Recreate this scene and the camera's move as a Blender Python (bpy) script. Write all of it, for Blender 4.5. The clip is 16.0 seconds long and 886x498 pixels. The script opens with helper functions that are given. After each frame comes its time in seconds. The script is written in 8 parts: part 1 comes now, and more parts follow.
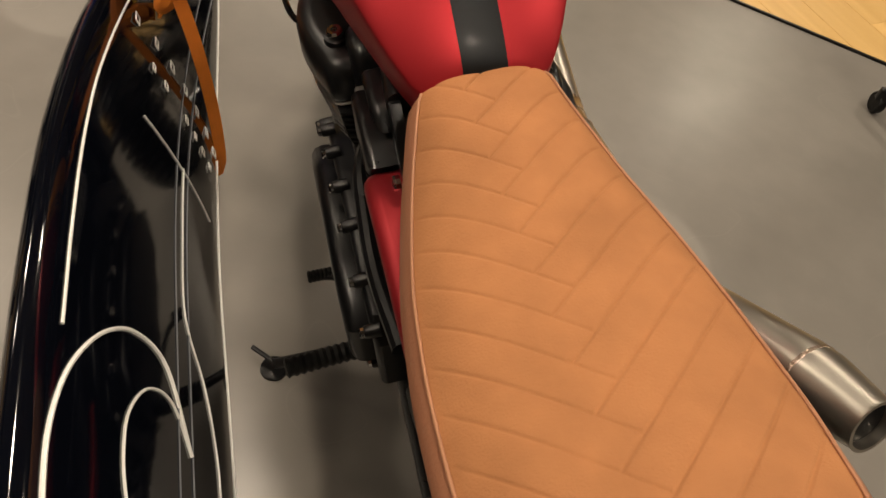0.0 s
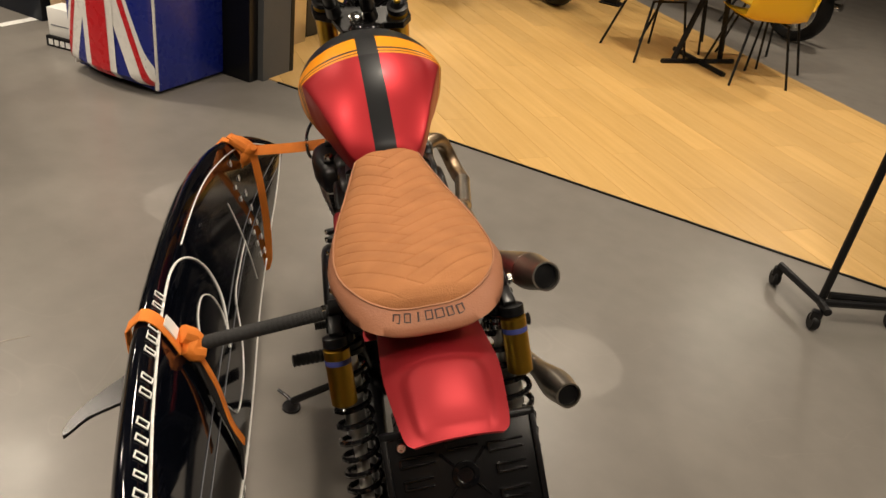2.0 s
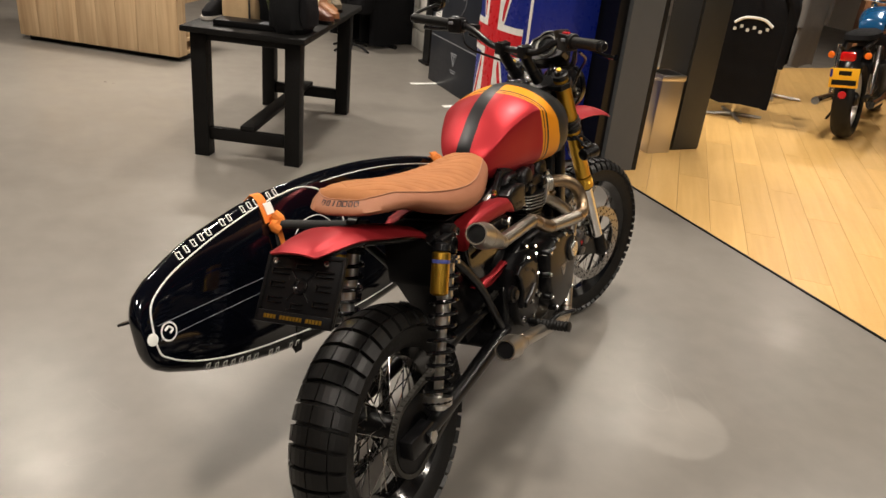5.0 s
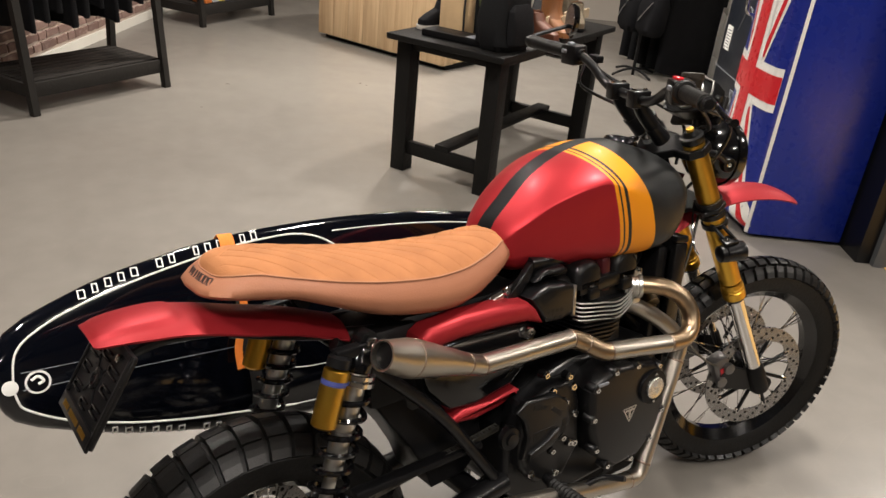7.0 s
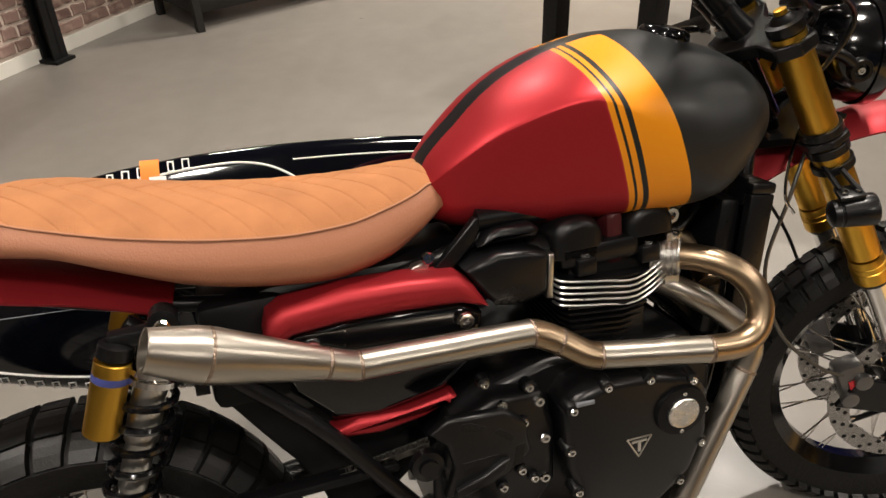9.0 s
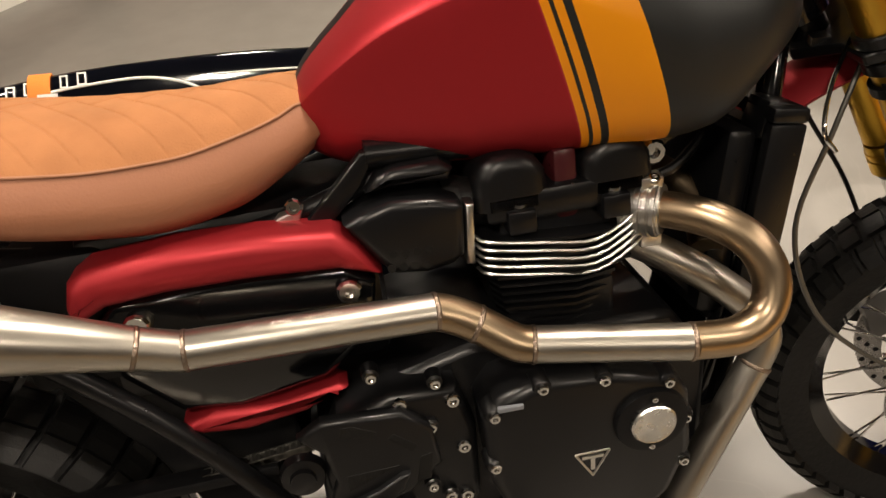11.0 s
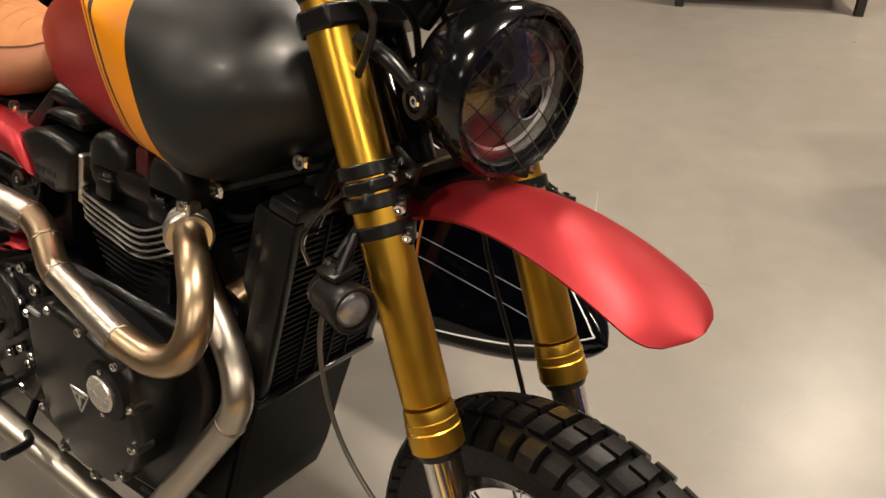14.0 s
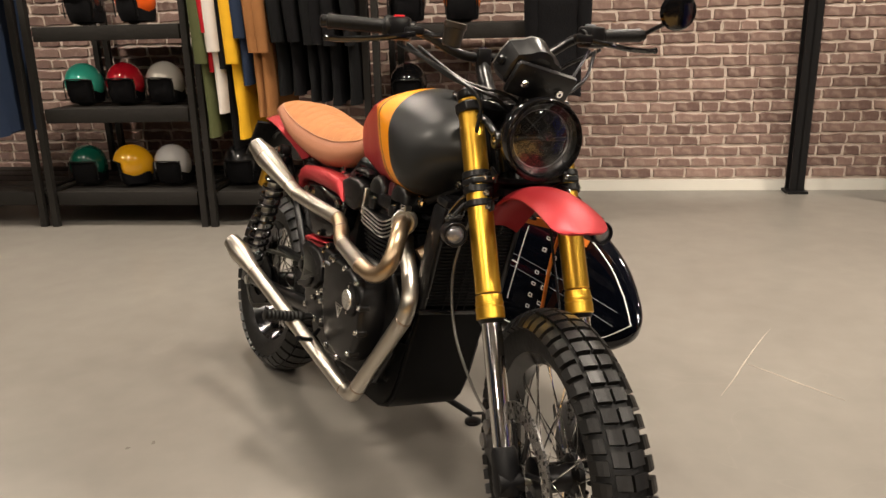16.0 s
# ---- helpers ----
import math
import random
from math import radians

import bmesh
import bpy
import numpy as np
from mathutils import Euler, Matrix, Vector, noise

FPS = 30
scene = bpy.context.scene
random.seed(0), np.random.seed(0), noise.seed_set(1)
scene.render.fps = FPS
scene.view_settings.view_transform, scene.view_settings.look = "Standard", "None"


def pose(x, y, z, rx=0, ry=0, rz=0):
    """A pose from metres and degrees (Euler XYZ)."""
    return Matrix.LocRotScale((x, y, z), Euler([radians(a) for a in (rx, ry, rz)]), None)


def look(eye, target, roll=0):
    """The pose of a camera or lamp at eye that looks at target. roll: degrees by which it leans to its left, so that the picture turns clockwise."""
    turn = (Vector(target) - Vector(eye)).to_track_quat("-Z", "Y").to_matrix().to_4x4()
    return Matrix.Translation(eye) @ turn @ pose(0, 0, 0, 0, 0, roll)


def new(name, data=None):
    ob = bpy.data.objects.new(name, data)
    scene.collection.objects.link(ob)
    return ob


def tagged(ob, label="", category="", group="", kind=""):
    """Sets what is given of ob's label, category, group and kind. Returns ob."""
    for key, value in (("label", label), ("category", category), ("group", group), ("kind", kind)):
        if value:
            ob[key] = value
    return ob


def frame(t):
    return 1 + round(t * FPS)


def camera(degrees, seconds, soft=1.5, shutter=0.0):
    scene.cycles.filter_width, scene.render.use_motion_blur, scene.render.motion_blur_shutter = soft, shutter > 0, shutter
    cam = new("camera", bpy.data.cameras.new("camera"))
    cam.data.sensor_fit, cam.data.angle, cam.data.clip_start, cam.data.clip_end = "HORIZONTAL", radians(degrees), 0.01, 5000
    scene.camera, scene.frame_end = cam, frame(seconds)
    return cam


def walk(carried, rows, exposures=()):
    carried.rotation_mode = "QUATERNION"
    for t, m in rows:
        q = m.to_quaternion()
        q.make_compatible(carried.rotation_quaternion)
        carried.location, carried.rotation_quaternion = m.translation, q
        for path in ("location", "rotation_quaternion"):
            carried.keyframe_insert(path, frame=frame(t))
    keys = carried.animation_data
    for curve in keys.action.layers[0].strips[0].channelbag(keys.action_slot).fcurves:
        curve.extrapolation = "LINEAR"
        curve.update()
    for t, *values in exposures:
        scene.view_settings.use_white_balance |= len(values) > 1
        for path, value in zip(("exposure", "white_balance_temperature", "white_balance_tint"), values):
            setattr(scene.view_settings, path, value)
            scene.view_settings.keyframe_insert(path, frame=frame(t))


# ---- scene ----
cam = camera(60.1, 16.0)
PATH = [
    (0, (0.155, 0.14, 1.364), (0.62, 1.312, -0.188), 17.6),
    (0.5, (0.138, -0.04, 1.392), (0.613, 1.188, -0.113), 16.6),
    (1, (0.103, -0.297, 1.456), (0.545, 1.092, 0.086), 13.5),
    (1.5, (0.163, -0.538, 1.542), (0.543, 1.047, 0.383), 11.0),
    (2, (0.305, -0.764, 1.56), (0.552, 0.932, 0.53), 8.9),
    (2.5, (0.467, -0.993, 1.573), (0.487, 0.77, 0.628), 5.8),
    (3, (0.66, -1.154, 1.598), (0.472, 0.629, 0.712), 5.1),
    (3.5, (0.909, -1.223, 1.605), (0.502, 0.55, 0.773), 5.3),
    (4, (1.131, -1.307, 1.602), (0.548, 0.422, 0.783), 5.1),
    (4.5, (1.331, -1.291, 1.602), (0.569, 0.36, 0.77), 5.1),
    (4.7, (1.414, -1.237, 1.596), (0.573, 0.372, 0.756), 5.5),
    (6.8, (1.633, -0.217, 1.574), (0.117, 0.735, 0.683), 5.6),
    (7, (1.59, -0.122, 1.567), (0.059, 0.808, 0.677), 5.7),
    (7.5, (1.532, 0.11, 1.557), (-0.045, 0.957, 0.665), 5.7),
    (8, (1.538, 0.363, 1.525), (-0.098, 1.04, 0.595), 4.8),
    (8.5, (1.483, 0.493, 1.468), (-0.178, 0.966, 0.46), 1.5),
    (8.7, (1.439, 0.525, 1.441), (-0.221, 0.923, 0.399), -0.0),
    (10.8, (1.148, 0.786, 1.244), (-0.428, 0.813, 0.013), -6.9),
    (11, (1.152, 0.834, 1.246), (-0.422, 0.875, 0.012), -5.7),
    (11.5, (1.177, 1.014, 1.247), (-0.39, 0.919, 0.008), -5.4),
    (12, (1.122, 1.147, 1.238), (-0.41, 0.964, -0.035), -3.9),
    (12.5, (1.01, 1.313, 1.214), (-0.486, 1.045, -0.086), -1.3),
    (13, (0.931, 1.489, 1.217), (-0.517, 1.006, -0.075), 0.5),
    (13.5, (0.879, 1.688, 1.247), (-0.474, 0.883, 0.013), 0.7),
    (14, (0.901, 1.848, 1.253), (-0.391, 0.784, 0.157), 0.9),
    (14.5, (0.957, 2.045, 1.253), (-0.232, 0.744, 0.309), 0.4),
    (15, (0.964, 2.265, 1.248), (-0.063, 0.739, 0.463), -0.3),
    (15.5, (1.029, 2.515, 1.249), (0.135, 0.85, 0.595), -0.7),
    (16, (1.177, 2.761, 1.227), (0.35, 1.038, 0.638), -1.6),
]
EXPOSURES = [(0.0, -0.48, 6950, 10), (1.5, -0.42, 6850, 10), (2.5, -0.36, 6620, 10), (3.0, -0.26, 6500, 10), (4.5, -0.17, 6350, 10), (7.0, 0.18, 6000, 10), (8.5, 0.08, 6050, 10), (11.0, 0.06, 6600, 10),
             (12.0, 0.24, 6850, 10), (12.5, 0.24, 6950, 10), (13.5, 0.14, 6850, 10), (14.5, 0.25, 6600, 10), (16.0, 0.40, 6500, 10)]
walk(cam, [(t, look(eye, target, roll)) for t, eye, target, roll in PATH], EXPOSURES)

# ---- world, lights ----
world = bpy.data.worlds.new("world")
scene.world = world
world.use_nodes = True
world.node_tree.nodes["Background"].inputs[0].default_value = (0.9, 0.95, 1.0, 1)
world.node_tree.nodes["Background"].inputs[1].default_value = 0.02

ROOM = pose(0, 0, 0, 0, 0, -32)          # the shop's own axes: x along the brick wall, y away from it
CEIL = 3.3


def lamp(x, y, size, watts, colour=(1.0, 0.875, 0.73), long=None):
    data = bpy.data.lights.new("ceiling_lamp", "AREA")
    data.shape, data.size, data.energy, data.color = "RECTANGLE", size, watts, colour
    data.size_y = long or size
    data.spread = radians(138)
    ob = new("ceiling_lamp", data)
    ob.matrix_world = ROOM @ pose(x, y, CEIL - 0.09)
    return ob


# unseen lamps; both 105 W ones and the last were added to brighten
LAMPS = [(-4.2, -0.9, 78), (-1.6, -0.6, 55), (0.9, -0.7, 46), (3.2, -0.8, 46), (-3.4, 1.7, 58), (-0.7, 1.5, 46), (1.7, 1.6, 40),
         (-0.6, 4.4, 54), (2.0, 4.2, 50), (4.3, 2.0, 44), (-5.4, 0.7, 105), (-5.6, 3.2, 105), (0.8, 7.0, 58), (4.0, 6.2, 52), (-3.2, 4.4, 56), (-3.9, 7.4, 66)]
SPOTS = [(1.06, 1.165), (-0.335, 2.01)]
for x, y, watts in LAMPS:
    lamp(x, y, 0.30, watts)


# two unseen narrow spots, added to draw the pale discs on the floor
for x, y in SPOTS:
    data = bpy.data.lights.new("spot_lamp", "SPOT")
    data.energy, data.spot_size, data.spot_blend, data.shadow_soft_size, data.color = 210, radians(6.6), 0.12, 0.008, (1.0, 0.9, 0.78)
    ob = new("spot_lamp", data)
    ob.location = (x, y, CEIL - 0.12)


# ---- materials ----
def material(name, colour, rough=0.5, metal=0.0, vary=0.08, scale=6.0, bump=0.0, bump_scale=60.0, coat=0.0, spec=0.5, rough_vary=0.06, aniso=0.0):
    m = bpy.data.materials.new(name)
    m.use_nodes = True
    nt = m.node_tree
    b = nt.nodes["Principled BSDF"]
    tc = nt.nodes.new("ShaderNodeTexCoord")
    n1 = nt.nodes.new("ShaderNodeTexNoise")
    n1.inputs["Scale"].default_value, n1.inputs["Detail"].default_value = scale, 6
    nt.links.new(tc.outputs["Object"], n1.inputs["Vector"])
    mix = nt.nodes.new("ShaderNodeMix")
    mix.data_type = "RGBA"
    c = Vector(colour[:3])
    mix.inputs["A"].default_value = (*(c * (1 - vary)), 1)
    mix.inputs["B"].default_value = (*[min(1, v) for v in c * (1 + vary)], 1)
    nt.links.new(n1.outputs["Fac"], mix.inputs["Factor"])
    nt.links.new(mix.outputs["Result"], b.inputs["Base Color"])
    b.inputs["Metallic"].default_value = metal
    b.inputs["Specular IOR Level"].default_value = spec
    b.inputs["Coat Weight"].default_value = coat
    b.inputs["Coat Roughness"].default_value = 0.08
    b.inputs["Anisotropic"].default_value = aniso
    mr = nt.nodes.new("ShaderNodeMapRange")
    mr.inputs["To Min"].default_value, mr.inputs["To Max"].default_value = max(0.02, rough - rough_vary), min(1, rough + rough_vary)
    n2 = nt.nodes.new("ShaderNodeTexNoise")
    n2.inputs["Scale"].default_value, n2.inputs["Detail"].default_value = scale * 5, 4
    nt.links.new(tc.outputs["Object"], n2.inputs["Vector"])
    nt.links.new(n2.outputs["Fac"], mr.inputs["Value"])
    nt.links.new(mr.outputs["Result"], b.inputs["Roughness"])
    if bump:
        n3 = nt.nodes.new("ShaderNodeTexNoise")
        n3.inputs["Scale"].default_value, n3.inputs["Detail"].default_value = bump_scale, 5
        nt.links.new(tc.outputs["Object"], n3.inputs["Vector"])
        bp = nt.nodes.new("ShaderNodeBump")
        bp.inputs["Strength"].default_value, bp.inputs["Distance"].default_value = bump, 0.01
        nt.links.new(n3.outputs["Fac"], bp.inputs["Height"])
        nt.links.new(bp.outputs["Normal"], b.inputs["Normal"])
    return m


def nodes_of(m):
    return m.node_tree.nodes, m.node_tree.links, m.node_tree.nodes["Principled BSDF"]


def math_node(nt_nodes, links, op, a, b=None):
    n = nt_nodes.new("ShaderNodeMath")
    n.operation = op
    for i, v in enumerate((a, b)):
        if v is None:
            continue
        if isinstance(v, (int, float)):
            n.inputs[i].default_value = v
        else:
            links.new(v, n.inputs[i])
    return n.outputs[0]


M_BLACK = material("black_satin", (0.004, 0.004, 0.0045), 0.30, 0, 0.2, 20, spec=0.33)
M_BLACKGLOSS = material("black_gloss", (0.003, 0.003, 0.0035), 0.12, 0, 0.2, 12, spec=0.6)
M_BLACKMATT = material("black_crackle", (0.004, 0.004, 0.0045), 0.45, 0, 0.2, 30, spec=0.17, bump=0.04, bump_scale=400)
M_CASE = material("engine_black", (0.0045, 0.0045, 0.005), 0.32, 0.0, 0.10, 25, spec=0.34, rough_vary=0.03)
M_SKID = material("skid_black", (0.0032, 0.0032, 0.0034), 0.38, 0, 0.2, 30, spec=0.06)
M_RUBBER = material("rubber", (0.0050, 0.0048, 0.0046), 0.5, 0, 0.25, 14, spec=0.24, bump=0.15, bump_scale=120)
M_TREAD = material("tread_rubber", (0.0052, 0.0050, 0.0048), 0.40, 0, 0.3, 40, spec=0.30, bump=0.08, bump_scale=260)
M_DISC = material("drilled_disc_steel", (0.33, 0.32, 0.31), 0.28, 1.0, 0.15, 30, aniso=0.3)
M_STEEL = material("brushed_steel", (0.44, 0.408, 0.355), 0.34, 1.0, 0.14, 9, aniso=0.3)
M_STEELHOT = material("heat_tinted_steel", (0.38, 0.285, 0.185), 0.33, 1.0, 0.22, 8, aniso=0.3)
M_WELD = material("weld_bead", (0.30, 0.235, 0.185), 0.36, 1.0, 0.3, 120, bump=0.3, bump_scale=300)
M_TURNED = material("turned_aluminium", (0.66, 0.65, 0.62), 0.26, 1.0, 0.05, 30, aniso=0.9)
_tangent = M_TURNED.node_tree.nodes.new("ShaderNodeTangent")
_tangent.direction_type, _tangent.axis = "RADIAL", "X"
M_TURNED.node_tree.links.new(_tangent.outputs[0], M_TURNED.node_tree.nodes["Principled BSDF"].inputs["Tangent"])
M_REFLECTOR = material("lamp_reflector", (0.42, 0.42, 0.43), 0.36, 1.0, 0.15, 40)
M_LENS = material("dark_lamp_lens", (0.22, 0.22, 0.23), 0.25, 0.6, 0.3, 90)
M_CHROME = material("chrome", (0.72, 0.71, 0.69), 0.1, 1.0, 0.05, 12)
M_ALU = material("machined_aluminium", (0.66, 0.65, 0.62), 0.3, 1.0, 0.08, 30)
M_GOLD = material("gold_anodised", (0.66, 0.39, 0.050), 0.33, 1.0, 0.07, 10, aniso=0.4)
M_RED = material("satin_red_paint", (0.31, 0.016, 0.022), 0.46, 0.60, 0.06, 5)
M_SUEDE = material("tan_suede", (0.350, 0.150, 0.061), 0.85, 0, 0.30, 16, bump=0.16, bump_scale=420, spec=0.2)
M_LEATHER = material("tan_leather", (0.31, 0.132, 0.072), 0.55, 0, 0.09, 12, bump=0.10, bump_scale=300, spec=0.3)
M_PIPING = material("tan_piping", (0.33, 0.148, 0.075), 0.6, 0, 0.05, 30)
M_THREAD = material("brown_thread", (0.14, 0.065, 0.028), 0.9)
M_PRINT = material("dark_print", (0.045, 0.03, 0.03), 0.6)
M_WHITE = material("white_print", (0.75, 0.75, 0.72), 0.4, 0, 0.03)
M_ORANGE = material("orange_webbing", (0.72, 0.20, 0.02), 0.75, 0, 0.15, 40, bump=0.3, bump_scale=500)
M_STRAPBLACK = material("black_webbing", (0.015, 0.015, 0.015), 0.8, 0, 0.2, 40, bump=0.3, bump_scale=500)
M_BOARD = material("board_gloss", (0.0015, 0.002, 0.004), 0.07, 0, 0.3, 3, coat=0.3)
M_FIN = material("grey_fin", (0.014, 0.014, 0.015), 0.22)
M_GLASS = bpy.data.materials.new("lamp_glass")
M_GLASS.use_nodes = True
M_GLASS.node_tree.nodes["Principled BSDF"].inputs["Transmission Weight"].default_value = 1.0
M_GLASS.node_tree.nodes["Principled BSDF"].inputs["Roughness"].default_value = 0.03
M_DARKWOOD = material("black_stained_wood", (0.005, 0.0048, 0.0046), 0.5, 0, 0.35, 9, spec=0.18, bump=0.25, bump_scale=60)
M_GREYWOOD = material("grey_stained_wood", (0.016, 0.0145, 0.013), 0.6, 0, 0.3, 8, spec=0.2, bump=0.25, bump_scale=50)
M_CONCRETE = material("white_block_paint", (0.62, 0.60, 0.56), 0.7, 0, 0.05, 4, bump=0.2, bump_scale=40)
M_CEIL = material("ceiling_dark", (0.07, 0.066, 0.062), 0.9, 0, 0.1, 2)
M_WALLPAINT = material("wall_plaster", (0.55, 0.50, 0.44), 0.8, 0, 0.06, 3)
M_MORTAR = material("mortar", (0.62, 0.53, 0.46), 0.9, 0, 0.15, 20, bump=0.5, bump_scale=90)
M_BASE = material("baseboard_white", (0.68, 0.66, 0.60), 0.5)
M_IRON = material("painted_steel", (0.005, 0.005, 0.0055), 0.45, spec=0.25)
M_BLUE = material("fridge_blue", (0.008, 0.018, 0.20), 0.28, 0, 0.04, 4)
M_FLAGRED = material("fridge_red", (0.50, 0.012, 0.02), 0.28, 0, 0.04, 4)
M_FLAGWHITE = material("fridge_white", (0.72, 0.71, 0.68), 0.28, 0, 0.03, 4)
M_YELLOWPLASTIC = material("yellow_plastic", (0.72, 0.43, 0.015), 0.42, 0, 0.04, 4)
M_NAVY = material("navy_panel", (0.010, 0.013, 0.020), 0.35, 0, 0.1, 3, spec=0.25)
M_GREYPRINT = material("grey_print", (0.16, 0.17, 0.19), 0.5)
M_STAINLESS = material("stainless_bin", (0.55, 0.52, 0.48), 0.32, 1.0, 0.08, 6)


def floor_material():
    m = material("polished_grey_floor", (0.185, 0.170, 0.150), 0.33, 0, 0.0, 0.7, rough_vary=0.12)
    nodes, links, b = nodes_of(m)
    tc = nodes.new("ShaderNodeTexCoord")
    cols = []
    for sc, lo, hi in ((0.55, (0.156, 0.143, 0.127), (0.188, 0.175, 0.156)), (9.0, (0.93, 0.93, 0.93), (1.05, 1.05, 1.05))):
        n = nodes.new("ShaderNodeTexNoise")
        n.inputs["Scale"].default_value, n.inputs["Detail"].default_value = sc, 8
        links.new(tc.outputs["Object"], n.inputs["Vector"])
        r = nodes.new("ShaderNodeValToRGB")
        r.color_ramp.elements[0].position, r.color_ramp.elements[1].position = 0.3, 0.7
        r.color_ramp.elements[0].color, r.color_ramp.elements[1].color = (*lo, 1), (*hi, 1)
        links.new(n.outputs["Fac"], r.inputs["Fac"])
        cols.append(r.outputs["Color"])
    mul = nodes.new("ShaderNodeMix")
    mul.data_type, mul.blend_type = "RGBA", "MULTIPLY"
    mul.inputs["Factor"].default_value = 1
    links.new(cols[0], mul.inputs["A"])
    links.new(cols[1], mul.inputs["B"])
    # thin pale scuffs
    v = nodes.new("ShaderNodeTexNoise")
    v.inputs["Scale"].default_value, v.inputs["Detail"].default_value, v.inputs["Distortion"].default_value = 1.3, 2, 1.5
    links.new(tc.outputs["Object"], v.inputs["Vector"])
    d = math_node(nodes, links, "ABSOLUTE", math_node(nodes, links, "SUBTRACT", v.outputs["Fac"], 0.58))
    line = nodes.new("ShaderNodeMapRange")
    line.inputs["From Min"].default_value, line.inputs["From Max"].default_value = 0.0, 0.0035
    line.inputs["To Min"].default_value, line.inputs["To Max"].default_value = 0.045, 0.0
    links.new(d, line.inputs["Value"])
    mx = nodes.new("ShaderNodeMix")
    mx.data_type = "RGBA"
    mx.inputs["B"].default_value = (0.42, 0.39, 0.34, 1)
    links.new(line.outputs["Result"], mx.inputs["Factor"])
    links.new(mul.outputs["Result"], mx.inputs["A"])
    links.new(mx.outputs["Result"], b.inputs["Base Color"])
    return m


def wood_material(name, dark, light, along="X", rough=0.4, per_object=True, scale=1.0):
    m = material(name, light, rough, 0, 0.0, 3, bump=0.08, bump_scale=80)
    nodes, links, b = nodes_of(m)
    tc = nodes.new("ShaderNodeTexCoord")
    mp = nodes.new("ShaderNodeMapping")
    s = {"X": (0.6, 9, 9), "Y": (9, 0.6, 9), "Z": (9, 9, 0.6)}[along]
    mp.inputs["Scale"].default_value = [v * scale for v in s]
    info = nodes.new("ShaderNodeObjectInfo")
    add = nodes.new("ShaderNodeVectorMath")
    add.operation = "ADD"
    mulv = nodes.new("ShaderNodeVectorMath")
    mulv.operation = "SCALE"
    mulv.inputs[0].default_value = (37, 53, 71)
    links.new(info.outputs["Random"], mulv.inputs["Scale"])
    links.new(tc.outputs["Object"], add.inputs[0])
    links.new(mulv.outputs[0], add.inputs[1])
    links.new(add.outputs[0], mp.inputs["Vector"])
    n = nodes.new("ShaderNodeTexNoise")
    n.inputs["Scale"].default_value, n.inputs["Detail"].default_value, n.inputs["Distortion"].default_value = 2.2, 8, 0.6
    links.new(mp.outputs["Vector"], n.inputs["Vector"])
    r = nodes.new("ShaderNodeValToRGB")
    r.color_ramp.elements[0].position, r.color_ramp.elements[1].position = 0.3, 0.72
    r.color_ramp.elements[0].color, r.color_ramp.elements[1].color = (*dark, 1), (*light, 1)
    links.new(n.outputs["Fac"], r.inputs["Fac"])
    hsv = nodes.new("ShaderNodeHueSaturation")
    val = math_node(nodes, links, "ADD", math_node(nodes, links, "MULTIPLY", info.outputs["Random"], 0.18), 0.91)
    links.new(val, hsv.inputs["Value"])
    links.new(r.outputs["Color"], hsv.inputs["Color"])
    links.new(hsv.outputs["Color"], b.inputs["Base Color"])
    return m


def brick_material():
    m = material("brown_brick", (0.2, 0.13, 0.1), 0.85, 0, 0.0, 5, bump=0.6, bump_scale=55)
    nodes, links, b = nodes_of(m)
    info = nodes.new("ShaderNodeObjectInfo")
    geo = nodes.new("ShaderNodeNewGeometry")
    rnd = math_node(nodes, links, "FRACT", math_node(nodes, links, "ADD", info.outputs["Random"], geo.outputs["Random Per Island"]))
    r = nodes.new("ShaderNodeValToRGB")
    r.color_ramp.elements[0].color, r.color_ramp.elements[1].color = (0.135, 0.080, 0.067, 1), (0.270, 0.178, 0.148, 1)
    links.new(rnd, r.inputs["Fac"])
    tc = nodes.new("ShaderNodeTexCoord")
    n = nodes.new("ShaderNodeTexNoise")
    n.inputs["Scale"].default_value, n.inputs["Detail"].default_value = 18, 8
    links.new(tc.outputs["Object"], n.inputs["Vector"])
    mr = nodes.new("ShaderNodeMapRange")
    mr.inputs["From Min"].default_value, mr.inputs["From Max"].default_value = 0.52, 0.75
    mr.inputs["To Max"].default_value = 0.55
    links.new(n.outputs["Fac"], mr.inputs["Value"])
    mx = nodes.new("ShaderNodeMix")
    mx.data_type = "RGBA"
    mx.inputs["B"].default_value = (0.45, 0.34, 0.28, 1)
    links.new(mr.outputs["Result"], mx.inputs["Factor"])
    links.new(r.outputs["Color"], mx.inputs["A"])
    links.new(mx.outputs["Result"], b.inputs["Base Color"])
    return m


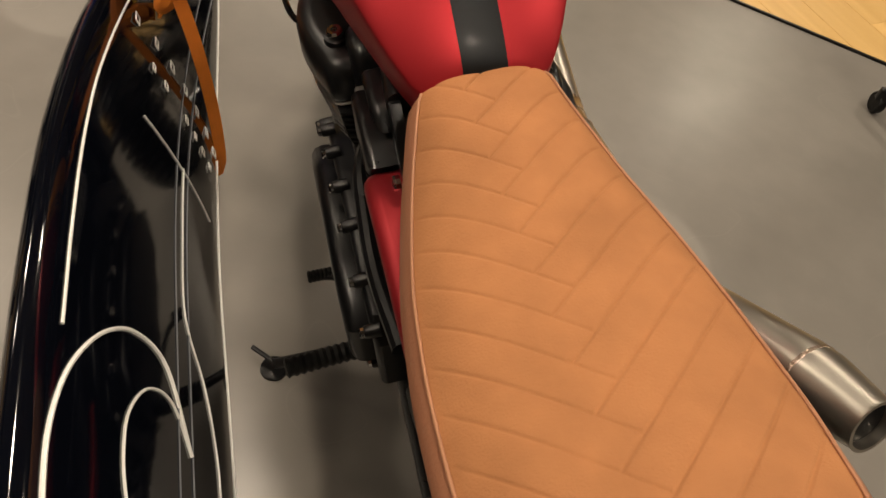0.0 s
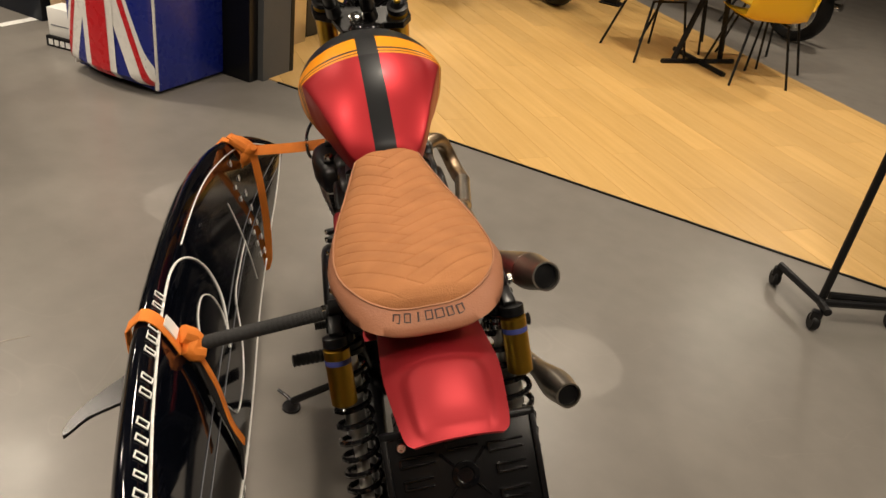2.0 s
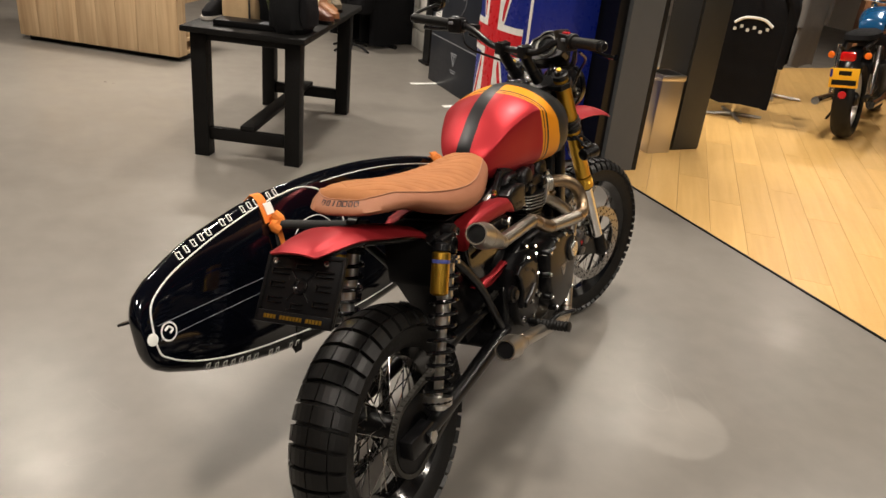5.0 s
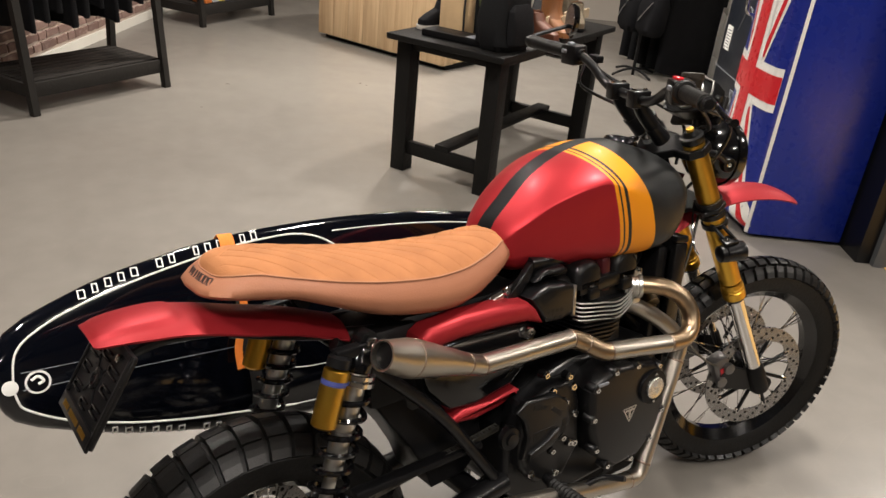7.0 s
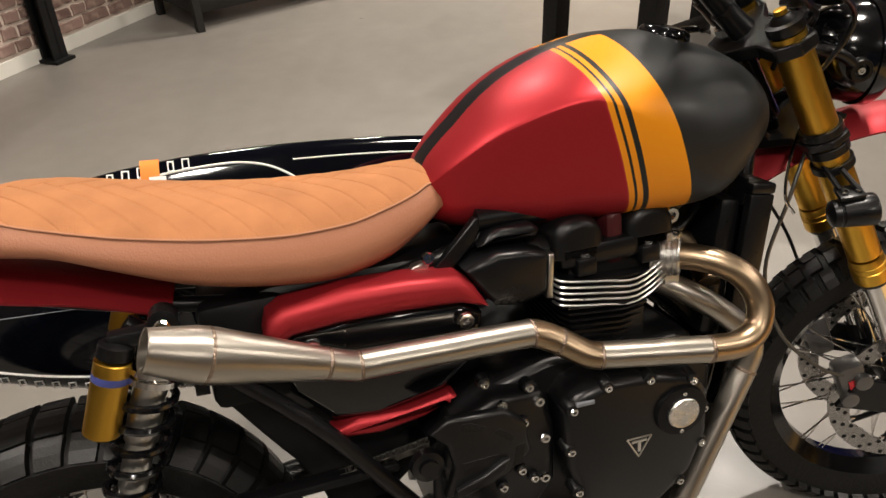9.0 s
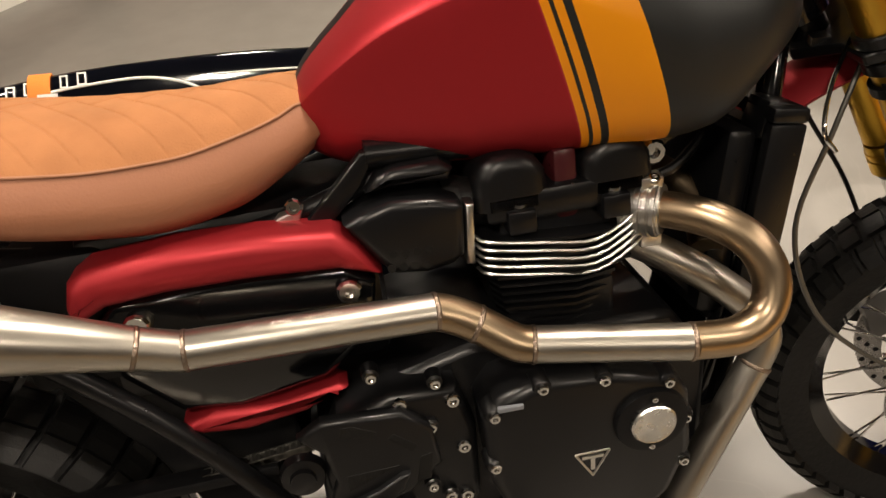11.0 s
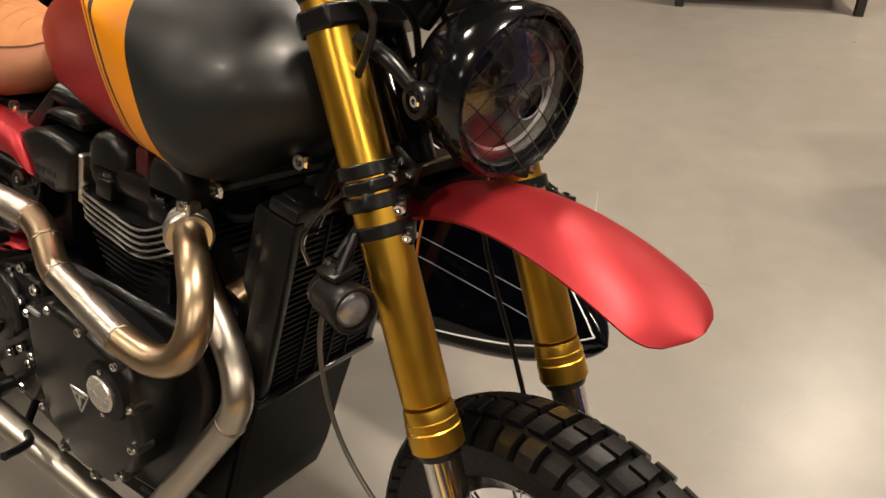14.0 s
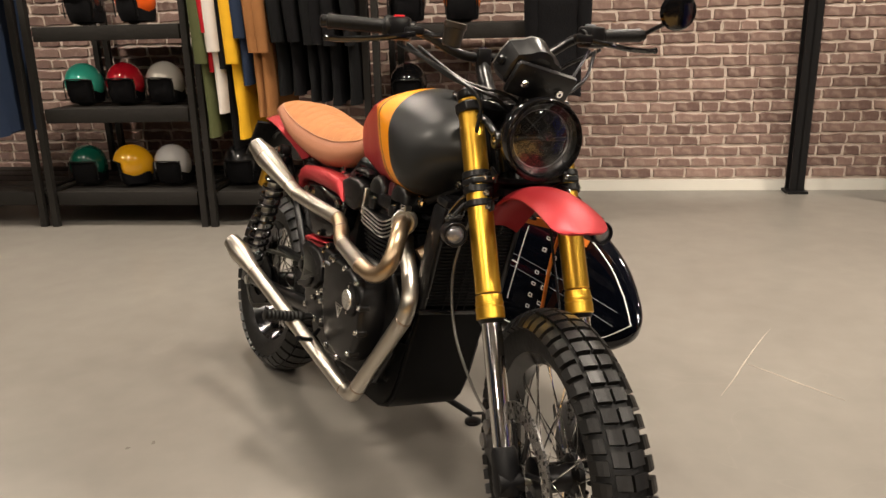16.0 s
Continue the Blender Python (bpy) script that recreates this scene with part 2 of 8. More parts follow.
def tank_material():
    m = material("tank_paint", (0.36, 0.012, 0.018), 0.42, 0.0, 0.0, 5, coat=0.02, spec=0.32)
    nodes, links, b = nodes_of(m)
    tc = nodes.new("ShaderNodeTexCoord")
    sep = nodes.new("ShaderNodeSeparateXYZ")
    links.new(tc.outputs["Object"], sep.inputs[0])
    x, y, z = sep.outputs
    s = math_node(nodes, links, "ADD", y, math_node(nodes, links, "MULTIPLY", math_node(nodes, links, "SUBTRACT", z, 0.95), 0.31))
    ramp = nodes.new("ShaderNodeValToRGB")
    ramp.color_ramp.interpolation = "CONSTANT"
    red, yel, dark = (0.37, 0.020, 0.027, 1), (0.74, 0.265, 0.003, 1), (0.0125, 0.0135, 0.0140, 1)
    cuts = [(0.0, red), (0.761, yel), (0.7675, dark), (0.7705, yel), (0.7775, dark), (0.788, yel), (0.845, dark)]
    e = ramp.color_ramp.elements
    e[0].position, e[0].color = 0.0, red
    e[1].position, e[1].color = 0.99, dark
    for p, c in cuts[1:]:
        k = e.new(p)
        k.color = c
    links.new(s, ramp.inputs["Fac"])
    strip = math_node(nodes, links, "LESS_THAN", math_node(nodes, links, "ABSOLUTE", math_node(nodes, links, "ADD", x, 0.0)), 0.023)
    mx = nodes.new("ShaderNodeMix")
    mx.data_type = "RGBA"
    mx.inputs["B"].default_value = (0.012, 0.013, 0.0145, 1)
    links.new(strip, mx.inputs["Factor"])
    links.new(ramp.outputs["Color"], mx.inputs["A"])
    links.new(mx.outputs["Result"], b.inputs["Base Color"])
    isred = math_node(nodes, links, "LESS_THAN", s, 0.76)
    links.new(math_node(nodes, links, "MULTIPLY", isred, 0.62), b.inputs["Metallic"])
    return m


M_FLOOR = floor_material()
M_PLANK = wood_material("oak_plank", (0.525, 0.320, 0.106), (0.61, 0.388, 0.142), "X", 0.38)
M_COUNTER = wood_material("light_oak_cladding", (0.42, 0.285, 0.155), (0.60, 0.44, 0.26), "Z", 0.55)
M_DESK = wood_material("warm_desk_wood", (0.18, 0.075, 0.03), (0.32, 0.15, 0.065), "Z", 0.5)
M_BRICK = brick_material()
M_TANK = tank_material()


# ---- builders ----
def part(name, bm, mat, parent=None, label="", m=None, angle=35.0, bevel=0.0):
    if m is not None:
        bmesh.ops.transform(bm, matrix=m, verts=bm.verts)
    bmesh.ops.recalc_face_normals(bm, faces=bm.faces)
    me = bpy.data.meshes.new(name)
    bm.to_mesh(me)
    bm.free()
    me.materials.append(mat)
    me.shade_smooth()
    me.set_sharp_from_angle(angle=radians(angle))
    ob = new(name, me)
    if parent is not None:
        ob.parent = parent
    if label:
        tagged(ob, label)
    if bevel:
        bv = ob.modifiers.new("bevel", "BEVEL")
        bv.width, bv.segments, bv.limit_method, bv.angle_limit = bevel, 2, "ANGLE", radians(40)
    return ob


def thing(name, m, label, category, group="", kind=""):
    ob = new(name)
    ob.empty_display_size = 0.1
    ob.matrix_basis = m
    return tagged(ob, label, category, group, kind)


def box(x0, x1, y0, y1, z0, z1, m=None, bevel=0.0):
    bm = bmesh.new()
    bmesh.ops.create_cube(bm, size=1)
    for v in bm.verts:
        v.co = Vector(((x0 + x1) / 2 + v.co.x * (x1 - x0), (y0 + y1) / 2 + v.co.y * (y1 - y0), (z0 + z1) / 2 + v.co.z * (z1 - z0)))
    if bevel:
        bmesh.ops.bevel(bm, geom=list(bm.edges), offset=bevel, segments=2, profile=0.5, affect="EDGES")
    if m is not None:
        bmesh.ops.transform(bm, matrix=m, verts=bm.verts)
    return bm


def join(*bms):
    out = bmesh.new()
    for b in bms:
        me = bpy.data.meshes.new("tmp")
        b.to_mesh(me)
        b.free()
        out.from_mesh(me)
        bpy.data.meshes.remove(me)
    return out


def loft(rings, closed=True, caps=True, bm=None):
    bm = bm or bmesh.new()
    vs = [[bm.verts.new(p) for p in ring] for ring in rings]
    n = len(rings[0])
    for a, b in zip(vs, vs[1:]):
        for i in range(n if closed else n - 1):
            j = (i + 1) % n
            bm.faces.new((a[i], a[j], b[j], b[i]))
    if caps and closed:
        bm.faces.new(vs[0][::-1])
        bm.faces.new(vs[-1])
    return bm


def spline(pts, steps=6):
    pts = [Vector(p) for p in pts]
    ext = [2 * pts[0] - pts[1], *pts, 2 * pts[-1] - pts[-2]]
    out = []
    for i in range(1, len(ext) - 2):
        p0, p1, p2, p3 = ext[i - 1:i + 3]
        for k in range(steps):
            t = k / steps
            out.append(0.5 * ((2 * p1) + (p2 - p0) * t + (2 * p0 - 5 * p1 + 4 * p2 - p3) * t * t + (3 * p1 - p0 - 3 * p2 + p3) * t ** 3))
    out.append(pts[-1])
    return out


def tube(pts, r, segs=14, smooth=0, caps=True, ends=None):
    pts = spline(pts, smooth) if smooth else [Vector(p) for p in pts]
    rings, ref = [], None
    for i, p in enumerate(pts):
        d = (pts[min(i + 1, len(pts) - 1)] - pts[max(i - 1, 0)]).normalized()
        if ref is None:
            ref = d.orthogonal().normalized()
        ref = (ref - d * ref.dot(d)).normalized()
        b = d.cross(ref)
        rr = r(i / (len(pts) - 1)) if callable(r) else r
        rings.append([p + (ref * math.cos(a) + b * math.sin(a)) * rr for a in (2 * math.pi * k / segs for k in range(segs))])
    return loft(rings, caps=caps)


def lathe(profile, a, b, segs=28, caps=True):
    """profile: (distance from a towards b in metres, radius)."""
    a, b = Vector(a), Vector(b)
    d = (b - a).normalized()
    ref = d.orthogonal().normalized()
    side = d.cross(ref)
    rings = [[a + d * s + (ref * math.cos(t) + side * math.sin(t)) * max(r, 1e-4) for t in (2 * math.pi * k / segs for k in range(segs))] for s, r in profile]
    return loft(rings, caps=caps)


def prism(outline, x0, x1, bevel=0.0):
    """An outline in (y, z), drawn out along x."""
    bm = bmesh.new()
    a = [bm.verts.new((x0, y, z)) for y, z in outline]
    b = [bm.verts.new((x1, y, z)) for y, z in outline]
    n = len(outline)
    for i in range(n):
        j = (i + 1) % n
        bm.faces.new((a[i], a[j], b[j], b[i]))
    bm.faces.new(a[::-1])
    bm.faces.new(b)
    bmesh.ops.recalc_face_normals(bm, faces=bm.faces)
    if bevel:
        top = [e for e in bm.edges if abs(e.verts[0].co.x - x1) < 1e-6 and abs(e.verts[1].co.x - x1) < 1e-6]
        bmesh.ops.bevel(bm, geom=top, offset=bevel, segments=3, profile=0.5, affect="EDGES")
    return bm


def lerp_table(table, x):
    """A smooth curve through the rows of a table, with no overshoot."""
    if x <= table[0][0]:
        return table[0][1]
    if x >= table[-1][0]:
        return table[-1][1]
    n = len(table)
    k = next(i for i in range(n - 1) if x <= table[i + 1][0])
    grade = lambda i: (table[i + 1][1] - table[i][1]) / (table[i + 1][0] - table[i][0])

    def slope(i):
        if i == 0 or i == n - 1:
            return grade(min(i, n - 2))
        a, b = grade(i - 1), grade(i)
        return 0.0 if a * b <= 0 else 2 * a * b / (a + b)

    (x0, y0), (x1, y1) = table[k][:2], table[k + 1][:2]
    h = x1 - x0
    t = (x - x0) / h
    return y0 * (1 + 2 * t) * (1 - t) ** 2 + slope(k) * h * t * (1 - t) ** 2 + y1 * t * t * (3 - 2 * t) + slope(k + 1) * h * t * t * (t - 1)


# ---- the setting ----
def slab(name, x0, x1, y0, y1, z0, z1, mat, label, category):
    bm = box(x0, x1, y0, y1, z0, z1)
    ob = part(name, bm, mat)
    ob.matrix_basis = ROOM
    return tagged(ob, label, category, kind="structure")


WALL_Y, WOOD_Y = -2.43, 2.86
slab("floor", -9, 8, -2.7, 12, -0.2, 0.0, M_FLOOR, "smooth grey polished resin shop floor with faint scuffs", "floor")
slab("ceiling", -9, 8, -2.7, 12, CEIL, CEIL + 0.2, M_CEIL, "dark grey painted shop ceiling", "ceiling")
wall_brick = slab("wall_south", -9, 8, WALL_Y - 0.25, WALL_Y, 0, CEIL, M_MORTAR, "rough brown brick feature wall with pale mortar", "wall")
slab("wall_north", -9, 8, 11.75, 12, 0, CEIL, M_WALLPAINT, "plain plastered shop wall", "wall")
slab("wall_west", -9, -8.75, WALL_Y, 11.75, 0, CEIL, M_WALLPAINT, "plain plastered shop wall", "wall")
slab("wall_east", 7.75, 8, WALL_Y, 11.75, 0, CEIL, M_WALLPAINT, "plain plastered shop wall", "wall")
slab("baseboard", -8.75, 7.75, WALL_Y + 0.012, WALL_Y + 0.03, 0, 0.075, M_BASE, "white painted baseboard along the brick wall", "baseboard")


def steel_column(x, y, s=0.095):
    t = thing("steel_column", ROOM @ pose(x, y, 0), "black painted steel column against the brick wall", "column", kind="structure")
    part("web", box(-0.006, 0.006, -s / 2, s / 2, 0.015, CEIL), M_IRON, t)
    part("flange", box(-s / 2, s / 2, s / 2 - 0.012, s / 2, 0.015, CEIL), M_IRON, t)
    part("flange", box(-s / 2, s / 2, -s / 2, -s / 2 + 0.012, 0.015, CEIL), M_IRON, t)
    part("base_plate", box(-s / 2 - 0.02, s / 2 + 0.02, -s / 2 - 0.01, s / 2 + 0.03, 0, 0.018), M_IRON, t)
    return t


steel_column(-2.285, WALL_Y + 0.085)

# ---- the motorcycle: x to its right, y ahead, z up, from the ground under its rear axle ----
OLD = pose(0.579, 0.21, 0.0, 0, 0, 5.14) @ pose(0, 0, 0, 0, -9.5, 0)
BIKE = pose(0.6268, 0.2143, 0.0105, 0, 0, 6.33) @ pose(0, 0, 0, 0, -12.8, 0)
FIX = BIKE.inverted() @ OLD
bike = thing("motorcycle", BIKE, "custom scrambler with red, yellow and black tank on its side stand", "motorcycle")

RAKE = 0.476
AX_F = Vector((0, 1.452, 0.3255))          # front axle, wheels straight
fork_dir = Vector((0, -RAKE, 1)).normalized()
fork_fwd = Vector((0, fork_dir.z, -fork_dir.y))
head_pt = Vector((0, 1.298, 0.633)) - fork_fwd * 0.055
STEER = Matrix.Translation(head_pt) @ Matrix.Rotation(radians(-19.0), 4, fork_dir) @ Matrix.Translation(-head_pt) @ Matrix.Translation((-0.006, 0.002, 0))


def fork_at(u, x=0.0, ahead=0.0):
    """A point of the fork's centre line at height u."""
    return Vector((x, 1.298 + RAKE * (0.633 - u), u)) + fork_fwd * ahead


def bolt_mesh(r=0.007, h=0.006):
    bm = lathe([(0, r * 0.98), (h * 0.7, r), (h, r * 0.8), (h, r * 0.45), (h * 0.5, r * 0.4)], (0, 0, 0), (0, 0, 1), 10)
    me = bpy.data.meshes.new("bolt")
    bm.to_mesh(me)
    bm.free()
    me.materials.append(M_CHROME)
    return me


BOLT = bolt_mesh()


def bolt(at, way, parent, size=1.0, m=None):
    ob = new("bolt", BOLT)
    ob.parent = parent
    q = Vector(way).to_track_quat("Z", "Y").to_matrix().to_4x4()
    k = Matrix.Translation(at) @ q @ Matrix.Diagonal((size, size, size, 1))
    ob.matrix_basis = (m @ k) if m is not None else k
    return ob


# --- wheels ---
def tyre_mesh(R, w, rim):
    """A round carcass; the blocks are separate."""
    prof = []
    for k in range(13):
        a = -1.25 + 2.5 * k / 12
        prof.append((math.sin(a) / math.sin(1.25) * w / 2, R - 0.012 - (1 - math.cos(a)) * w * 0.42))
    prof = [(-w * 0.36, rim - 0.004), (-w * 0.45, rim + 0.012), *prof, (w * 0.45, rim + 0.012), (w * 0.36, rim - 0.004)]
    segs = 64
    rings = [[Vector((x, r * math.sin(2 * math.pi * k / segs), r * math.cos(2 * math.pi * k / segs))) for x, r in prof] for k in range(segs)]
    bm = bmesh.new()
    vs = [[bm.verts.new(p) for p in ring] for ring in rings]
    for k in range(segs):
        a, b = vs[k], vs[(k + 1) % segs]
        for i in range(len(prof) - 1):
            bm.faces.new((a[i], a[i + 1], b[i + 1], b[i]))
    return bm


def block_mesh(w, R, x0, x1, arc, skew):
    """One tread block that follows the crown between x0 and x1."""
    bm = bmesh.new()
    rows = []
    n = 3
    for i in range(n + 1):
        x = x0 + (x1 - x0) * i / n
        s = max(-1, min(1, x / (w / 2) * math.sin(1.25)))
        a = math.asin(s)
        base = R - 0.014 - (1 - math.cos(a)) * w * 0.42
        nx, nr = math.sin(a * 0.8), math.cos(a * 0.8)
        sk = skew * x
        rows.append([(x, base, sk - arc / 2), (x + nx * 0.012, base + nr * 0.012, sk - arc / 2 * 0.9), (x + nx * 0.012, base + nr * 0.012, sk + arc / 2 * 0.9), (x, base, sk + arc / 2)])
    vs = [[bm.verts.new((x, math.sin(t / R) * r, math.cos(t / R) * r)) for x, r, t in row] for row in rows]
    for a, b in zip(vs, vs[1:]):
        for i in range(3):
            bm.faces.new((a[i], a[i + 1], b[i + 1], b[i]))
    bm.faces.new(vs[0])
    bm.faces.new(vs[-1][::-1])
    bmesh.ops.recalc_face_normals(bm, faces=bm.faces)
    me = bpy.data.meshes.new("tread_block")
    bm.to_mesh(me)
    bm.free()
    me.materials.append(M_TREAD)
    return me


def wheel(name, at, R, w, rim, blocks, m=None, discs=(), front=False):
    base = Matrix.Translation(at)
    if m is not None:
        base = m @ base
    wob = new(name)
    wob.parent = bike
    wob.matrix_basis = base
    tyre = part("tyre", tyre_mesh(R, w, rim), M_RUBBER, wob, "knobbly black rubber tyre")
    cells = blocks["rows"]
    for x0, x1, skew, shift in cells:
        me = block_mesh(w, R, x0, x1, blocks["arc"], skew)
        for k in range(blocks["n"]):
            ob = new("tread_block", me)
            ob.parent = tyre
            ob.matrix_basis = Matrix.Rotation(-(k + shift) * 2 * math.pi / blocks["n"], 4, "X")
    hw = w * 0.36
    prof = [(-hw, rim - 0.002), (-hw, rim + 0.008), (-hw + 0.006, rim + 0.008), (-hw + 0.010, rim - 0.010), (-hw * 0.3, rim - 0.024), (hw * 0.3, rim - 0.024), (hw - 0.010, rim - 0.010), (hw - 0.006, rim + 0.008), (hw, rim + 0.008), (hw, rim - 0.002), (hw * 0.35, rim - 0.030), (-hw * 0.35, rim - 0.030)]
    segs = 56
    bm = bmesh.new()
    vs = [[bm.verts.new((x, r * math.sin(2 * math.pi * k / segs), r * math.cos(2 * math.pi * k / segs))) for x, r in prof] for k in range(segs)]
    for k in range(segs):
        a, b = vs[k], vs[(k + 1) % segs]
        for i in range(len(prof)):
            j = (i + 1) % len(prof)
            bm.faces.new((a[i], a[j], b[j], b[i]))
    part("rim", bm, M_BLACKGLOSS, wob, "black wheel rim")
    hubw = 0.055 if front else 0.07
    part("hub", lathe([(0, 0.022), (0.008, 0.045), (0.02, 0.045), (0.03, 0.030), (2 * hubw - 0.03, 0.030), (2 * hubw - 0.02, 0.045), (2 * hubw - 0.008, 0.045), (2 * hubw, 0.022)], (-hubw, 0, 0), (hubw, 0, 0), 24), M_BLACK, wob)
    part("axle", lathe([(0, 0.011), (0.24, 0.011)], (-0.12, 0, 0), (0.12, 0, 0), 12), M_ALU, wob)
    # laced spokes, on one mesh
    L = rim - 0.032
    sbm = tube([(0.030, 0, 0.042), (0.004, 0.10, math.sqrt(L * L - 0.01))], 0.0018, 6)
    me = bpy.data.meshes.new("spoke")
    sbm.to_mesh(me)
    sbm.free()
    me.materials.append(M_CHROME)
    for k in range(9):
        for side in (1, -1):
            for lean in (1, -1):
                ob = new("spoke", me)
                ob.parent = wob
                ob.matrix_basis = Matrix.Rotation(2 * math.pi * (k + (0.25 if side > 0 else 0) + (0.12 * lean)) / 9, 4, "X") @ Matrix.Diagonal((side, lean, 1, 1))
    for x in discs:
        dm = bmesh.new()
        ro, ri, seg = 0.157, 0.118, 72
        ring = []
        for r, dx in ((ro, -0.0025), (ro, 0.0025), (ri, 0.0025), (ri, -0.0025)):
            ring.append([dm.verts.new((x + dx, (r + (0.0025 * math.cos(k * math.pi / 4) if r == ri else 0)) * math.sin(2 * math.pi * k / seg), (r + (0.0025 * math.cos(k * math.pi / 4) if r == ri else 0)) * math.cos(2 * math.pi * k / seg))) for k in range(seg)])
        for i in range(4):
            a, b = ring[i], ring[(i + 1) % 4]
            for k in range(seg):
                dm.faces.new((a[k], a[(k + 1) % seg], b[(k + 1) % seg], b[k]))
        disc = part("brake_disc", dm, M_DISC, wob, "drilled steel brake disc")
        # solid black studs paint the dark inside of the drilled holes
        hb = lathe([(0, 0.0045), (0.0062, 0.0045)], (x - 0.0031, 0, 0), (x + 1, 0, 0), 8)
        hm = bpy.data.meshes.new("disc_hole")
        hb.to_mesh(hm)
        hb.free()
        hm.materials.append(M_BLACKMATT)
        for k in range(60):
            ob = new("disc_hole", hm)
            ob.parent = disc
            a = 2 * math.pi * k / 60
            rr = (0.126, 0.138, 0.150)[k % 3]
            ob.matrix_basis = Matrix.Translation((0, rr * math.sin(a), rr * math.cos(a)))
        for k in range(8):
            a = 2 * math.pi * k / 8
            part("disc_arm", tube([(x, 0.042 * math.sin(a), 0.042 * math.cos(a)), (x, 0.122 * math.sin(a + 0.25), 0.122 * math.cos(a + 0.25))], 0.0055, 8), M_BLACK, disc)
            part("disc_rivet", lathe([(0, 0.0075), (0.007, 0.0075), (0.008, 0.005)], (x - 0.004, 0.118 * math.sin(a + 0.25), 0.118 * math.cos(a + 0.25)), (x + 1, 0.118 * math.sin(a + 0.25), 0.118 * math.cos(a + 0.25)), 12), M_CHROME, disc)
    return wob


front_rows = [(-0.048, -0.0290, 0.30, 0.5), (-0.0235, -0.0022, 0.16, 0.0), (0.0022, 0.0235, -0.16, 0.0), (0.0290, 0.048, -0.30, 0.5)]
rear_rows = [(-0.073, -0.047, 0.25, 0.2), (-0.044, -0.0015, 0.06, 0.0), (0.0015, 0.044, -0.06, 0.0), (0.047, 0.073, -0.25, 0.2)]
wheel("front_wheel", AX_F, 0.342, 0.095, 0.257, {"n": 58, "arc": 0.0275, "rows": front_rows}, STEER @ Matrix.Translation(AX_F) @ Matrix.Rotation(radians(-0.9), 4, fork_dir) @ Matrix.Translation(-AX_F), (-0.072, 0.072), True)
wheel("rear_wheel", (0, -0.040, 0.322), 0.321, 0.150, 0.216, {"n": 40, "arc": 0.0430, "rows": rear_rows}, None, (-0.085,))


# --- fork ---
for side in (1, -1):
    x = 0.1 * side
    leg = new("fork_leg")
    leg.parent = bike
    leg.matrix_basis = STEER
    p = lambda u: fork_at(u, x)
    part("outer_tube", lathe([(0, 0.0255), (0.002, 0.0272), (0.390, 0.0272), (0.425, 0.0255)], p(0.664), p(1.055), 26), M_GOLD, leg, "gold anodised fork tube")
    part("collar", lathe([(0, 0.0275), (0.002, 0.0301), (0.024, 0.0301), (0.0255, 0.0286), (0.029, 0.0286), (0.030, 0.0297), (0.0355, 0.0297), (0.0365, 0.0284), (0.045, 0.0281), (0.050, 0.0272)], p(0.616), p(0.690), 26), M_GOLD, leg, "ribbed gold fork collar")
    part("seal", lathe([(0, 0.024), (0.006, 0.0265), (0.012, 0.0265)], p(0.608), p(0.690), 22), M_BLACK, leg)
    part("inner_tube", lathe([(0, 0.0212), (0.295, 0.0212)], p(0.352), p(0.645), 24), M_CHROME, leg, "polished chrome inner fork tube")
    foot = join(lathe([(0, 0.026), (0.01, 0.029), (0.085, 0.027), (0.095, 0.022)], p(0.300), p(0.42), 20), lathe([(0, 0.022), (0.05, 0.022)], AX_F + Vector((x - 0.028, 0, 0)), AX_F + Vector((x + 0.028, 0, 0)), 18))
    part("fork_foot", foot, M_BLACKMATT, leg)
    part("top_cap", lathe([(0, 0.0265), (0.004, 0.028), (0.016, 0.028), (0.018, 0.020), (0.024, 0.016), (0.028, 0.012)], p(1.050), p(1.2), 18), M_BLACK, leg)
    part("adjuster", lathe([(0, 0.0095), (0.007, 0.0095), (0.009, 0.004)], p(1.0755), p(1.2), 10), M_GOLD, leg, "gold fork adjuster")
    for u, h in ((0.887, 0.014), (0.857, 0.015), (0.830, 0.014)):
        part("clamp_ring", lathe([(0, 0.0272), (0, 0.0315), (0.0012, 0.0327), (h - 0.0012, 0.0327), (h, 0.0315), (h, 0.0272)], p(u), p(u + 1), 30), M_BLACK, leg)
        c = p(u + h * 0.45) + Vector((-0.008 * side, 0.031, 0.002))
        turn = Vector((0.75 * side, 0.62, -0.12)).to_track_quat("Z", "Y").to_matrix().to_4x4()
        part("clamp_lug", box(-0.011, 0.011, -h * 0.46, h * 0.46, -0.016, 0.0, Matrix.Translation(c) @ turn @ pose(0, 0, 0, 0, 0, 90 if side > 0 else -90), 0.002), M_BLACK, leg)
        bolt(c, (0.75 * side, 0.62, -0.12), leg, 1.0 if u > 0.84 else 0.8)
    part("clamp_bridge", box(-0.006, 0.006, -0.003, 0.003, -0.012, 0.012, Matrix.Translation(p(0.879) + Vector((0.020 * side, 0.0235, 0.0))) @ pose(0, 0, 0, 26, 0, 42 * -side), 0.001), M_BLACK, leg)
    # small round driving lamp hung from the lowest ring by a pierced plate
    lens = Vector((0.164, 1.243, 0.782)) if side > 0 else Vector((-0.172, 1.240, 0.776))
    way = Vector((0.05 * side, 0.985, 0.10)).normalized()
    back = lens - way * 0.064
    lampo = new("driving_lamp")
    lampo.parent = bike
    lampo.matrix_basis = STEER
    tagged(lampo, "small black round driving lamp")
    hang = Vector((0.124, 1.190, 0.838)) if side > 0 else Vector((-0.128, 1.190, 0.838))
    foot = back + Vector((-0.002 * side, 0.026, 0.034))
